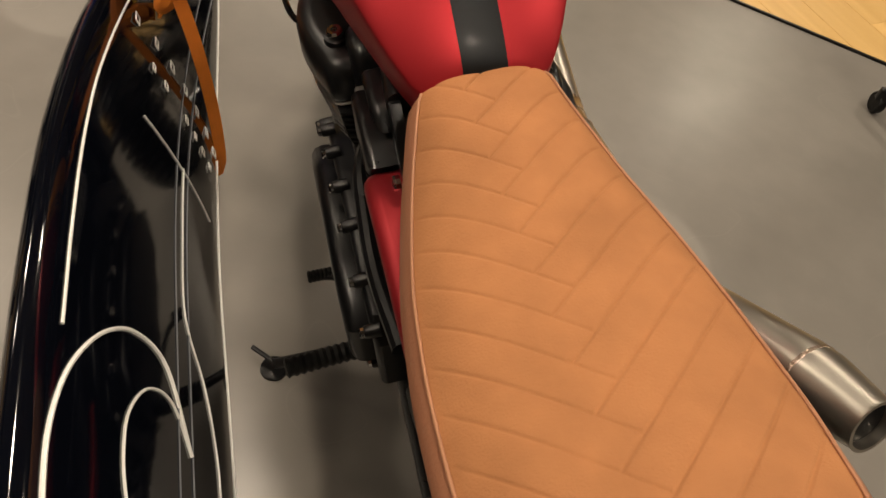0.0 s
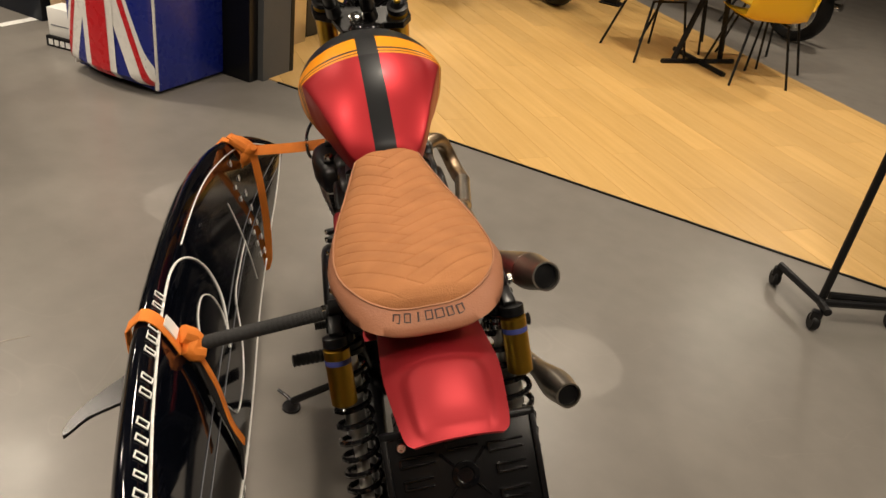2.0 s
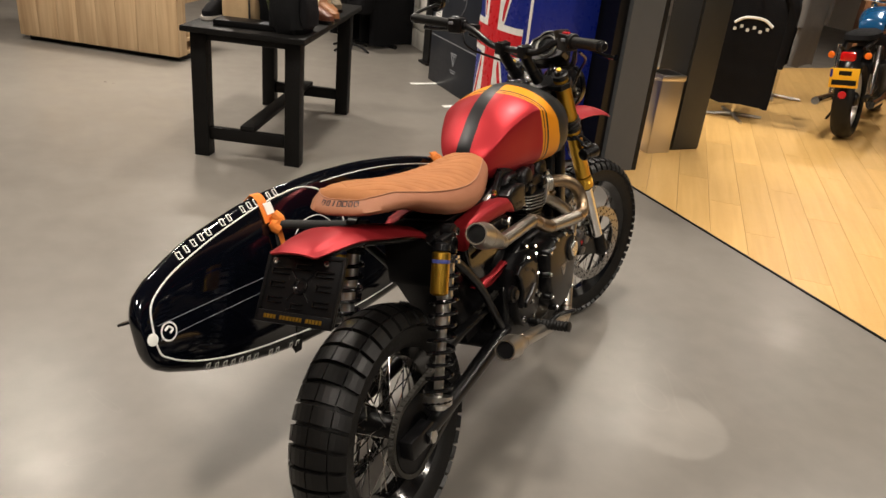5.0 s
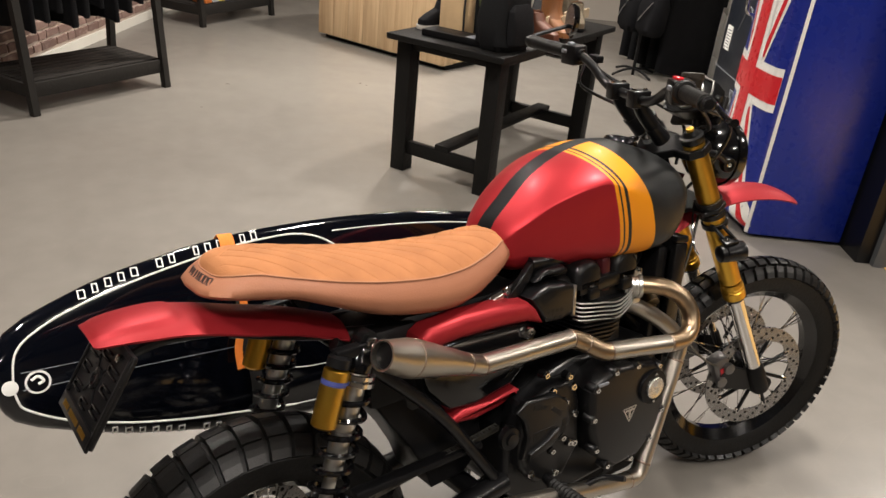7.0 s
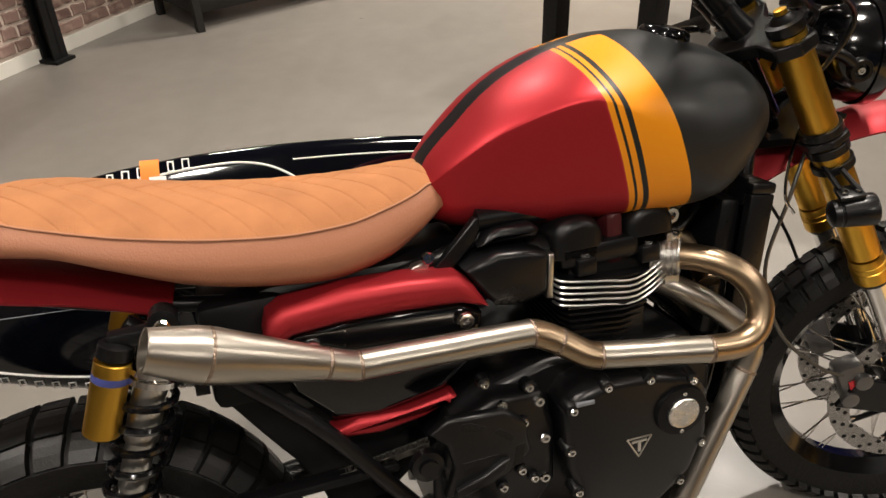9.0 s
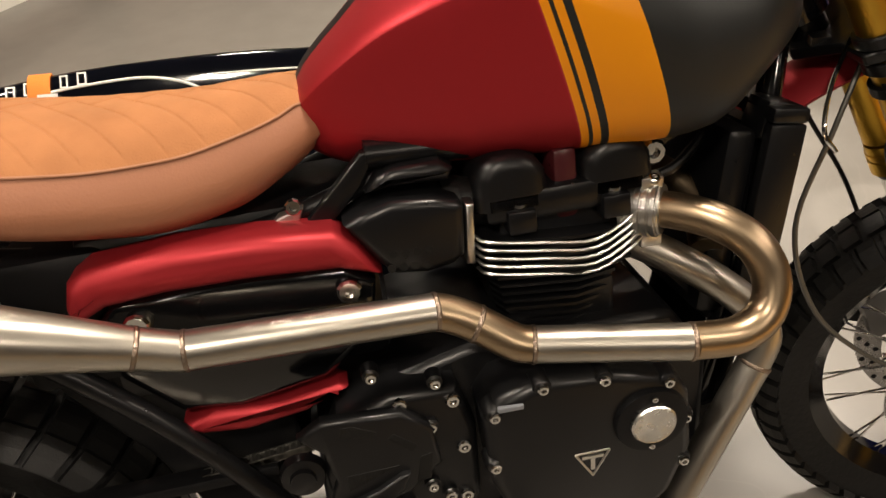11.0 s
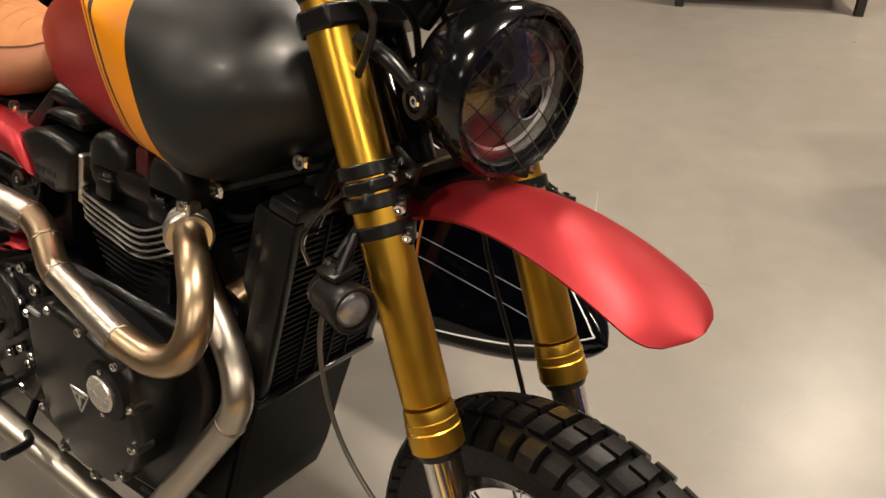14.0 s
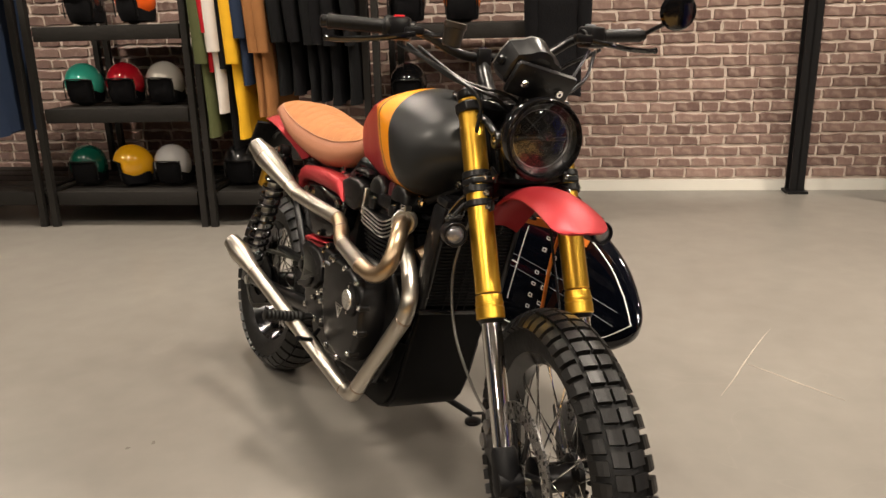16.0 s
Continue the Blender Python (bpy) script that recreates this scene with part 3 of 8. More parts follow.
    for e in (-1, 1):
        part("bracket", tube([hang + Vector((0.010 * e, 0.010 * e, 0.0)), foot + Vector((0.006 * e, 0.013 * e, 0.004))], 0.0045, 8), M_BLACK, lampo)
    part("bracket", box(-0.015, 0.015, -0.019, 0.019, -0.004, 0.004, Matrix.Translation(foot) @ pose(0, 0, 0, 8, 14 * side, 0), 0.0015), M_BLACK, lampo)
    part("lamp_body", lathe([(0, 0.015), (0.003, 0.0205), (0.012, 0.0222), (0.013, 0.0212), (0.016, 0.0212), (0.017, 0.0230), (0.046, 0.0250), (0.064, 0.0260), (0.067, 0.0245), (0.067, 0.0215), (0.061, 0.020)], back, lens, 28), M_BLACK, lampo)
    part("lamp_lens", lathe([(0.060, 0.0205), (0.063, 0.017), (0.0655, 0.010), (0.066, 0.001)], back, lens, 22), M_LENS, lampo, "grey ribbed lamp lens")
    for dy in (-0.010, 0.010):
        bolt(foot + Vector((0.004 * side, dy, 0.003)), (0.2 * side, 0.1, 1), lampo, 0.8)

clamps = new("triple_clamp")
clamps.parent = bike
clamps.matrix_basis = STEER


def clamp_plate(u, back, thick):
    c = fork_at(u)
    n = fork_dir
    ring = []
    for x, y in ((-0.135, 0.0), (-0.12, 0.032), (-0.08, 0.034), (-0.03, 0.012), (0.03, 0.012), (0.08, 0.034), (0.12, 0.032), (0.135, 0.0), (0.12, -0.032), (0.07, -0.04), (0.03, -back), (-0.03, -back), (-0.07, -0.04), (-0.12, -0.032)):
        ring.append(c + Vector((x, 0, 0)) + fork_fwd * y)
    return loft([[q - n * thick / 2 for q in ring], [q + n * thick / 2 for q in ring]])


part("top_yoke", clamp_plate(1.030, 0.085, 0.022), M_BLACK, clamps, bevel=0.003)
part("bottom_yoke", clamp_plate(0.879, 0.085, 0.014), M_BLACK, clamps, bevel=0.003)
part("steering_stem", lathe([(0, 0.024), (0.18, 0.024)], fork_at(0.875, 0, -0.055), fork_at(1.06, 0, -0.055), 18), M_BLACK, clamps)
part("stem_nut", lathe([(0, 0.018), (0.012, 0.018), (0.015, 0.012)], fork_at(1.052, 0, -0.055), fork_at(1.2, 0, -0.055), 8), M_CHROME, clamps)

# --- handlebar ---
bars = new("handlebar")
bars.parent = bike
bars.matrix_basis = STEER @ Matrix.Translation((-0.012, 0.004, -0.006))
for s in (1, -1):
    part("riser", join(lathe([(0, 0.021), (0.035, 0.019), (0.05, 0.02)], (0.048 * s, 1.055, 1.045), (0.048 * s, 1.000, 1.10), 14), tube([(0.048 * s, 1.030, 1.072), (0.048 * s, 0.992, 1.115), (0.048 * s, 0.976, 1.146)], 0.018, 14, 4), box(-0.016, 0.016, -0.024, 0.024, -0.02, 0.02, Matrix.Translation((0.048 * s, 0.975, 1.148)), 0.004)), M_BLACK, bars)
    for dy in (-0.015, 0.015):
        bolt((0.048 * s, 0.975 + dy, 1.167), (0, 0, 1), bars, 0.8)
bar_r = [(0.0, 0.975, 1.148), (0.07, 0.975, 1.148), (0.115, 0.973, 1.159), (0.165, 0.966, 1.187), (0.21, 0.956, 1.204), (0.27, 0.938, 1.209), (0.395, 0.898, 1.217)]
bar = spline([(-x, y, z) for x, y, z in bar_r[::-1]][:-1] + bar_r, 5)
part("bar_tube", tube(bar, 0.0112, 14), M_BLACK, bars)
for s in (1, -1):
    a, b = Vector((0.265 * s, 0.940, 1.209)), Vector((0.395 * s, 0.898, 1.217))
    d = (b - a).normalized()
    prof = [(-0.012, 0.024), (0.002, 0.026), (0.008, 0.0225), (0.009, 0.0165)] if s > 0 else [(0, 0.020), (0.004, 0.020), (0.006, 0.0165)]
    for k in range(14):
        prof += [(0.008 + k * 0.0085, 0.0168), (0.0125 + k * 0.0085, 0.0158)]
    prof += [(0.130, 0.0175), (0.136, 0.0175), (0.138, 0.012)]
    part("grip", lathe(prof, a, b, 18), M_RUBBER, bars, "ribbed black rubber grip")
    part("bar_end", lathe([(0, 0.014), (0.012, 0.0145), (0.016, 0.010)], b + d * 0.001, b + d, 14), M_BLACK, bars)
    # switch block
    c = a - d * 0.028
    sw = part("switch_block", box(-0.026, 0.026, -0.024, 0.024, -0.028, 0.023, Matrix.Translation(c) @ Matrix.Rotation(math.atan2(d.y, d.x), 4, "Z"), 0.007), M_BLACK, bars)
    part("red_switch", box(-0.012, 0.012, -0.008, 0.006, 0.0, 0.008, Matrix.Translation(c + Vector((0, -0.008, 0.0205))), 0.002), M_FLAGRED if s > 0 else M_GREYPRINT, sw)
    part("thumb_switch", box(-0.008, 0.008, -0.006, 0.006, 0.0, 0.010, Matrix.Translation(c + Vector((0.004 * s, -0.026, 0.002))), 0.002), M_GREYPRINT, sw)
    # lever and its perch
    pc = a - d * 0.062
    part("lever_perch", join(lathe([(0, 0.0165), (0.022, 0.0165)], pc, pc + d, 14), box(-0.012, 0.030, -0.008, 0.014, -0.009, 0.009, Matrix.Translation(pc + Vector((0.0, 0.030, -0.006))), 0.003)), M_BLACK, bars)
    lv = [pc + Vector((0.01 * s, 0.042, -0.012)), pc + Vector((0.06 * s, 0.052, -0.020)), pc + Vector((0.11 * s, 0.036, -0.026)), pc + Vector((0.17 * s, 0.008, -0.028)), pc + Vector((0.205 * s, -0.002, -0.026))]
    part("lever", tube(lv, lambda t: 0.0065 if t < 0.97 else 0.009, 10, 5), M_BLACKGLOSS, bars)
# brake fluid reservoir on the right
part("fluid_reservoir", lathe([(0, 0.017), (0.004, 0.021), (0.040, 0.023), (0.042, 0.0255), (0.052, 0.0255), (0.054, 0.022)], STEER.inverted() @ Vector((0.150, 1.003, 1.147)), STEER.inverted() @ Vector((0.150, 1.013, 1.217)), 22), material("smoked_reservoir", (0.022, 0.017, 0.012), 0.35), bars, "smoky brown brake fluid cup")
part("reservoir_arm", tube([STEER.inverted() @ Vector(p) for p in ((0.188, 0.920, 1.178), (0.175, 0.965, 1.166), (0.160, 0.997, 1.172))], 0.005, 8, 4), M_BLACK, bars)
# round bar-end mirror on the left
mir = part("mirror", lathe([(0, 0.020), (0.006, 0.040), (0.016, 0.045), (0.022, 0.043), (0.022, 0.038)], (-0.418, 1.045, 1.268), (-0.432, 0.965, 1.275), 30), M_BLACKGLOSS, bars, "small round black bar-end mirror")
part("mirror_glass", lathe([(0, 0.0385), (0.001, 0.038)], (-0.4218, 1.0235, 1.2699), (-0.432, 0.965, 1.275), 30), M_CHROME, mir)
part("mirror_stalk", tube([(-0.402, 0.897, 1.217), (-0.418, 0.920, 1.230), (-0.419, 1.03, 1.255)], 0.006, 10, 4), M_BLACK, mir)

# --- gauge ---
gauge = new("gauge")
gauge.parent = bike
g_x = Vector((1.0, -0.08, 0.08)).normalized()
g_z = g_x.cross(Vector((0.05, 0.52, 0.85))).normalized()
g_y = g_z.cross(g_x)
gauge.matrix_basis = Matrix(((g_x.x, g_y.x, g_z.x, 0.032), (g_x.y, g_y.y, g_z.y, 1.152), (g_x.z, g_y.z, g_z.z, 1.134), (0, 0, 0, 1)))
tagged(gauge, "round speedometer in an angular black housing")
G_OUT = [(-0.030, -0.050), (-0.066, -0.040), (-0.073, -0.030), (-0.066, 0.005), (-0.058, 0.029), (-0.032, 0.038), (-0.018, 0.050), (0.0, 0.055), (0.020, 0.053), (0.036, 0.042), (0.064, 0.031), (0.071, 0.005), (0.072, -0.030), (0.062, -0.042), (0.030, -0.050)]
part("gauge_housing", loft([[Vector((x * k, y * k, z)) for x, y in G_OUT] for k, z in ((0.70, -0.054), (0.92, -0.046), (1.0, -0.012), (1.0, 0.002), (0.95, 0.006), (0.90, 0.000), (0.2, -0.001))]), M_BLACK, gauge, "", None, 30)
part("housing_edge", tube([Vector((x * 0.965, y * 0.965, 0.0055)) for x, y in G_OUT[2:-2]], 0.0024, 8), material("satin_edge", (0.40, 0.39, 0.37), 0.32, 0.8), gauge, "bright metal edging")
part("gauge_ring", lathe([(0.0, 0.0335), (0.0, 0.0395), (0.006, 0.0395), (0.009, 0.037), (0.006, 0.0335)], (0, 0, 0), (0, 0, 1), 40, caps=False), material("satin_ring", (0.40, 0.40, 0.38), 0.32, 0.8), gauge, "bright gauge ring")
part("gauge_face", lathe([(0.001, 0.0334), (0.002, 0.033)], (0, 0, 0), (0, 0, 1), 30), M_BLACKGLOSS, gauge)
part("housing_bolt", lathe([(0, 0.010), (0.016, 0.010), (0.020, 0.007)], (0.062, -0.005, -0.014), (0.10, -0.005, -0.030), 16), M_BLACK, gauge)
part("housing_bracket", box(-0.092, 0.062, -0.052, 0.026, -0.072, -0.052, None, 0.010), M_BLACK, gauge)
for x in (-0.06, 0.03):
    bolt((x, -0.015, -0.072), (0, 0, -1), gauge, 1.3)
part("housing_stay", tube([(0.0, -0.03, -0.040), (0.0, -0.06, -0.055), (-0.01, -0.10, -0.050)], 0.010, 8, 4), M_BLACK, gauge)

# --- headlamp ---
hl = new("headlamp")
hl.parent = bike
hl.matrix_basis = Matrix.Translation((0.0527, 1.2776, 0.9778)) @ Matrix.Rotation(radians(-19.0), 4, fork_dir) @ Matrix.Scale(0.90, 4) @ Matrix.Translation((0, -1.264, -0.9773))
ha, hb = Vector((0, 1.140, 0.985)), Vector((0, 1.300, 0.975))
part("lamp_shell", lathe([(0, 0.020), (0.006, 0.045), (0.025, 0.068), (0.055, 0.083), (0.085, 0.089), (0.10, 0.090)], ha, hb, 40), M_BLACKGLOSS, hl, "gloss black headlamp shell")
part("lamp_rim", lathe([(0.098, 0.088), (0.098, 0.0945), (0.118, 0.0955), (0.127, 0.091), (0.127, 0.0865), (0.119, 0.0835), (0.112, 0.083)], ha, hb, 44, caps=False), M_BLACKGLOSS, hl)
part("reflector", lathe([(0.060, 0.012), (0.064, 0.035), (0.085, 0.056), (0.104, 0.068)], ha, hb, 36, caps=False), M_REFLECTOR, hl)
part("reflector_ring", lathe([(0.1042, 0.0675), (0.107, 0.070), (0.113, 0.0828)], ha, hb, 40, caps=False), M_BLACK, hl)
part("lamp_divider", box(-0.064, 0.064, -0.012, 0.012, -0.004, 0.004, Matrix.Translation(ha + (hb - ha).normalized() * 0.094), 0.002), M_BLACK, hl)
for x in (-0.045, -0.018, 0.018, 0.045):
    part("lamp_cell", lathe([(0, 0.009), (0.006, 0.020), (0.010, 0.022)], ha + Vector((x, 0.076, 0.030 - abs(x) * 0.25)), hb + Vector((x, 0.2, 0.030 - abs(x) * 0.25)), 14, caps=False), M_CHROME, hl)
part("lamp_core", lathe([(0.070, 0.014), (0.092, 0.013), (0.096, 0.006), (0.097, 0.001)], ha, hb, 18), M_BLACKGLOSS, hl)
glass = part("lamp_lens", lathe([(0.115, 0.0835), (0.120, 0.076), (0.127, 0.054), (0.131, 0.027), (0.132, 0.002)], ha, hb, 40, caps=False), M_GLASS, hl)
glass.visible_shadow = False
shell = glass.modifiers.new("thickness", "SOLIDIFY")
shell.thickness, shell.offset = 0.003, -1
hd = (hb - ha).normalized()
hup = Vector((0, -hd.z, hd.y))
for k in range(-3, 4):
    for sl in (1, -1):
        off = k * 0.0255
        half = math.sqrt(max(0.0, 0.090 ** 2 - off ** 2))
        if half < 0.02:
            continue
        pts = []
        for q in range(7):
            a = -half + 2 * half * q / 6
            x, zz = (a * 0.7071 - sl * off * 0.7071), (sl * a * 0.7071 + off * 0.7071)
            bulge = 0.128 + 0.014 * (1 - (x * x + zz * zz) / 0.0081)
            pts.append(ha + hd * bulge + Vector((x, 0, 0)) + hup * zz)
        part("grille_wire", tube(pts, 0.0006, 6), M_BLACKMATT, hl)
to_lamp = hl.matrix_basis.inverted() @ STEER
eye_r = hl.matrix_basis.inverted() @ Vector((0.1165, 1.2016, 0.9628))
for s in (1, -1):
    e = Vector((eye_r.x * s, eye_r.y, eye_r.z))
    root = to_lamp @ fork_at(1.006, 0.092, 0.026)
    root = Vector((root.x * s, root.y, root.z))
    out = Vector((s, 0, 0))
    part("lamp_ear", join(tube([root - out * 0.004, (root + e) / 2 - out * 0.002 + Vector((0, 0.004, 0.010)), e - out * 0.006], lambda t: 0.0105 - 0.002 * t, 12, 5), lathe([(0, 0.013), (0, 0.0185), (0.003, 0.0205), (0.015, 0.0205), (0.018, 0.0185), (0.018, 0.0125), (0.010, 0.0115)], e - out * 0.012, e, 24)), M_BLACK, hl)
    part("ear_boss", lathe([(0, 0.011), (0.034, 0.011)], e - out * 0.034, e, 16), M_BLACKGLOSS, hl)
    bolt(e - out * 0.001, (s, 0, 0), hl, 1.1)
    b = to_lamp @ Vector((0.072, 1.196, 0.902))
    b = Vector((b.x * s, b.y, b.z))
    part("lamp_bracket", join(box(-0.004, 0.004, -0.016, 0.030, -0.013, 0.013, Matrix.Translation(b) @ pose(0, 0, 0, -18), 0.0035)), M_BLACK, hl)
    bolt(b + out * 0.004, (s, 0, 0), hl, 1.05)
    bolt(b + out * 0.004 + Vector((0, 0.020, -0.006)), (s, 0, 0), hl, 0.8)

# --- front fender ---
FF = [(1.050, 0.752), (1.075, 0.774), (1.13, 0.816), (1.20, 0.853), (1.27, 0.876), (1.34, 0.884), (1.41, 0.879), (1.470, 0.861), (1.522, 0.833)]


def fender_mesh(path, widths, crown, thick=0.004, n=12, hump=None, end=1.0):
    pts = spline([(0, y, z) for y, z in path], 8)
    outer, inner = [], []
    for i, p in enumerate(pts):
        d = (pts[min(i + 1, len(pts) - 1)] - pts[max(i - 1, 0)]).normalized()
        nrm = Vector((0, -d.z, d.y))
        if nrm.z < 0:
            nrm = -nrm
        t = i / (len(pts) - 1)
        w = lerp_table(widths, t)
        ro, ri = [], []
        for k in range(n + 1):
            s = -1 + 2 * k / n
            z = (crown * (1 - abs(s) ** 2.4) - crown) * min(1.0, w / 0.045) * (1 - (1 - end) * max(0.0, (t - 0.7) / 0.3) ** 1.5)
            if hump:
                z += hump(t, s)
            q = p + Vector((w * s, 0, 0)) + nrm * z
            ro.append(q)
            ri.append(q - nrm * thick + Vector((-thick * 0.6 * s, 0, 0)))
        outer.append(ro)
        inner.append(ri)
    return loft([o + i[::-1] for o, i in zip(outer, inner)])


part("front_fender", fender_mesh(FF, [(0, 0.050), (0.3, 0.060), (0.80, 0.064), (0.88, 0.0630), (0.93, 0.0605), (0.953, 0.056), (0.969, 0.050), (0.984, 0.039), (1, 0.010)], 0.023, n=16, end=0.35), M_RED, bike, "satin red high front fender", STEER @ Matrix.Translation((0.004, -0.004, 0.009)) @ Matrix.Diagonal((0.93, 1, 1, 1)), 50)
part("fender_bracket", box(-0.045, 0.045, 1.12, 1.20, 0.853, 0.868), M_BLACK, bike, "", STEER)


# --- tank ---
TOP = [(0.520, 0.896), (0.530, 0.915), (0.550, 0.935), (0.585, 0.964), (0.615, 0.990), (0.66, 1.018), (0.69, 1.031), (0.74, 1.047), (0.815, 1.058), (0.87, 1.056), (0.96, 1.031), (1.02, 1.004), (1.06, 0.970), (1.082, 0.928)]
BOT = [(0.522, 0.832), (0.56, 0.810), (0.66, 0.795), (0.78, 0.790), (0.88, 0.790), (0.94, 0.798), (1.00, 0.845), (1.05, 0.878), (1.082, 0.905)]
WID = [(0.522, 0.058), (0.535, 0.074), (0.57, 0.095), (0.64, 0.122), (0.72, 0.149), (0.80, 0.169), (0.90, 0.176), (0.97, 0.164), (1.03, 0.128), (1.06, 0.089), (1.082, 0.032)]


def tank_mesh():
    rings = []
    ys = [0.522, 0.528, 0.535, 0.545, 0.56, 0.58] + [0.60 + 0.02 * k for k in range(20)] + [0.995, 1.01, 1.025, 1.04, 1.05, 1.06, 1.068, 1.075, 1.080, 1.082]
    for y in ys:
        zt, zb, w = lerp_table(TOP, y), lerp_table(BOT, y), lerp_table(WID, y)
        zc = zb + 0.40 * (zt - zb)
        ring = []
        for k in range(96):
            a = 2 * math.pi * k / 96
            c, s = math.cos(a), math.sin(a)
            e = 2.0 if s > 0 else 3.0
            x = w * math.copysign(abs(c) ** (2 / e), c)
            z = zc + ((zt - zc) if s > 0 else (zc - zb)) * math.copysign(abs(s) ** (2 / e), s)
            # flat top and upright flanks meet in a soft crease that fades at the yellow band
            zk = lerp_table([(0.52, 0.886), (0.553, 0.921), (0.629, 0.972), (0.735, 1.004), (0.83, 1.005), (0.95, 0.98)], y)
            zk = min(zk, zt - 0.006)
            b = 0.85 * max(0.0, min(1.0, (0.93 - y) / 0.18)) ** 1.2
            if s > 0:
                x2, z2 = w * c, zk + (zt - zk) * (1 - c * c)
            else:
                q = abs(s) ** 0.8
                x2 = w * math.copysign(abs(c) ** 0.55, c) * (1 - 0.10 * min(1.0, q * 2.0))
                z2 = zk - (zk - zb) * q
            x, z = x + (x2 - x) * b, z + (z2 - z) * b
            ring.append(Vector((x, y, z)))
        rings.append(ring)
    return loft(rings)


tank = part("fuel_tank", tank_mesh(), M_TANK, bike, "satin red fuel tank with yellow band, charcoal centre stripe and black front", angle=120)
capo = part("filler_cap", lathe([(0, 0.038), (0.004, 0.040), (0.014, 0.039), (0.020, 0.034), (0.023, 0.020), (0.024, 0.002)], (0.012, 0.925, 1.033), (0.014, 0.935, 1.073), 32), M_BLACKGLOSS, tank, "gloss black filler cap")
part("cap_hinge", box(-0.008, 0.008, -0.014, 0.014, -0.004, 0.006, Matrix.Translation((0.012, 0.970, 1.043)), 0.002), M_BLACKGLOSS, capo)

# --- seat ---
S_TOP = [(-0.068, 0.938), (-0.060, 0.950), (-0.045, 0.959), (-0.02, 0.960), (0.02, 0.957), (0.13, 0.935), (0.22, 0.919), (0.32, 0.908), (0.42, 0.904), (0.50, 0.907), (0.535, 0.905), (0.552, 0.886)]
S_WID = [(-0.068, 0.022), (-0.066, 0.040), (-0.058, 0.062), (-0.044, 0.081), (-0.024, 0.097), (0.0, 0.108), (0.03, 0.117), (0.08, 0.126), (0.14, 0.130), (0.20, 0.129), (0.30, 0.121), (0.40, 0.102), (0.48, 0.080), (0.53, 0.062), (0.552, 0.042)]
S_BOT = [(-0.068, 0.907), (0.03, 0.892), (0.10, 0.865), (0.20, 0.824), (0.30, 0.800), (0.38, 0.789), (0.44, 0.795), (0.50, 0.819), (0.552, 0.850)]


def seat_edge(y):
    """Height of the piping, where pad and skirt meet."""
    return lerp_table([(-0.068, 0.936), (-0.05, 0.941), (-0.02, 0.943), (0.02, 0.934), (0.12, 0.907), (0.232, 0.882), (0.345, 0.866), (0.40, 0.864), (0.45, 0.870), (0.496, 0.879), (0.53, 0.890), (0.552, 0.876)], y)


PITCH = 0.044


def stitch(x, y):
    """Depth of the quilting at a point: herringbone, the two halves half a step apart."""
    a, b = (y + x * 0.85) / PITCH, (y - x * 0.85) / PITCH
    if a > math.floor(b):                       # the right-hand strips run on past the middle
        d = min(abs(b - round(b)), a - math.floor(b))
    else:
        d = min(abs(a - round(a)), b - math.ceil(a))
    d *= PITCH * 0.76
    return -0.0019 * math.exp(-(d / 0.0011) ** 2) - 0.0005 * math.exp(-(d / 0.005) ** 2) + 0.0005 * min(1.0, d / 0.014)


def pad_mesh():
    bm = bmesh.new()
    ny, nx = 520, 230
    rows = []
    for i in range(ny + 1):
        y = -0.068 + 0.620 * i / ny
        zt, w, ze = lerp_table(S_TOP, y), lerp_table(S_WID, y), seat_edge(y)
        row = []
        for k in range(nx + 1):
            s = -1 + 2 * k / nx
            x = w * s
            z = ze + (zt - ze) * (1 - abs(s) ** 3.2)
            fade = max(0.0, min(1, (1 - abs(s)) / 0.10)) * max(0, min(1, (y + 0.060) / 0.03)) * max(0, min(1, (0.545 - y) / 0.03))
            row.append(bm.verts.new((x, y, z + stitch(x, y) * fade)))
        rows.append(row)
    for a, b in zip(rows, rows[1:]):
        for k in range(nx):
            bm.faces.new((a[k], a[k + 1], b[k + 1], b[k]))
    return bm


def skirt_mesh():
    bm = bmesh.new()
    ys = [-0.068 + 0.620 * (i / 80) ** 1.6 for i in range(81)]
    loop = [(s, y) for s, seq in ((1, ys), (-1, ys[::-1])) for y in seq]
    cols = []
    for s, y in loop:
        w, ze, zb = lerp_table(S_WID, y), seat_edge(y), lerp_table(S_BOT, y)
        endy = -0.006 if y > 0.54 else 0
        back = max(0.0, min(1.0, (0.05 - y) / 0.118)) ** 1.6
        col = []
        for t in (0, 0.15, 0.4, 0.7, 0.9, 1.0, 1.02):
            bulge = 0.016 * math.sin(math.pi * min(t, 1) * 0.9) - 0.016 * max(0, t - 0.75) / 0.25
            x = s * max(0.0, w + bulge + 0.010 * back * min(t, 1)) * (1.0 if t < 1.01 else 0.55)
            out = min(t, 1) ** 0.75 * 0.037 - 0.010 * max(0, t - 0.8) / 0.2
            col.append(bm.verts.new((x, y - out * back + endy * t, ze + (zb - ze) * min(t, 1))))
        cols.append(col)
    n = len(cols)
    for i in range(n):
        a, b = cols[i], cols[(i + 1) % n]
        for k in range(6):
            bm.faces.new((a[k], b[k], b[k + 1], a[k + 1]))
    bmesh.ops.remove_doubles(bm, verts=bm.verts, dist=1e-5)
    return bm


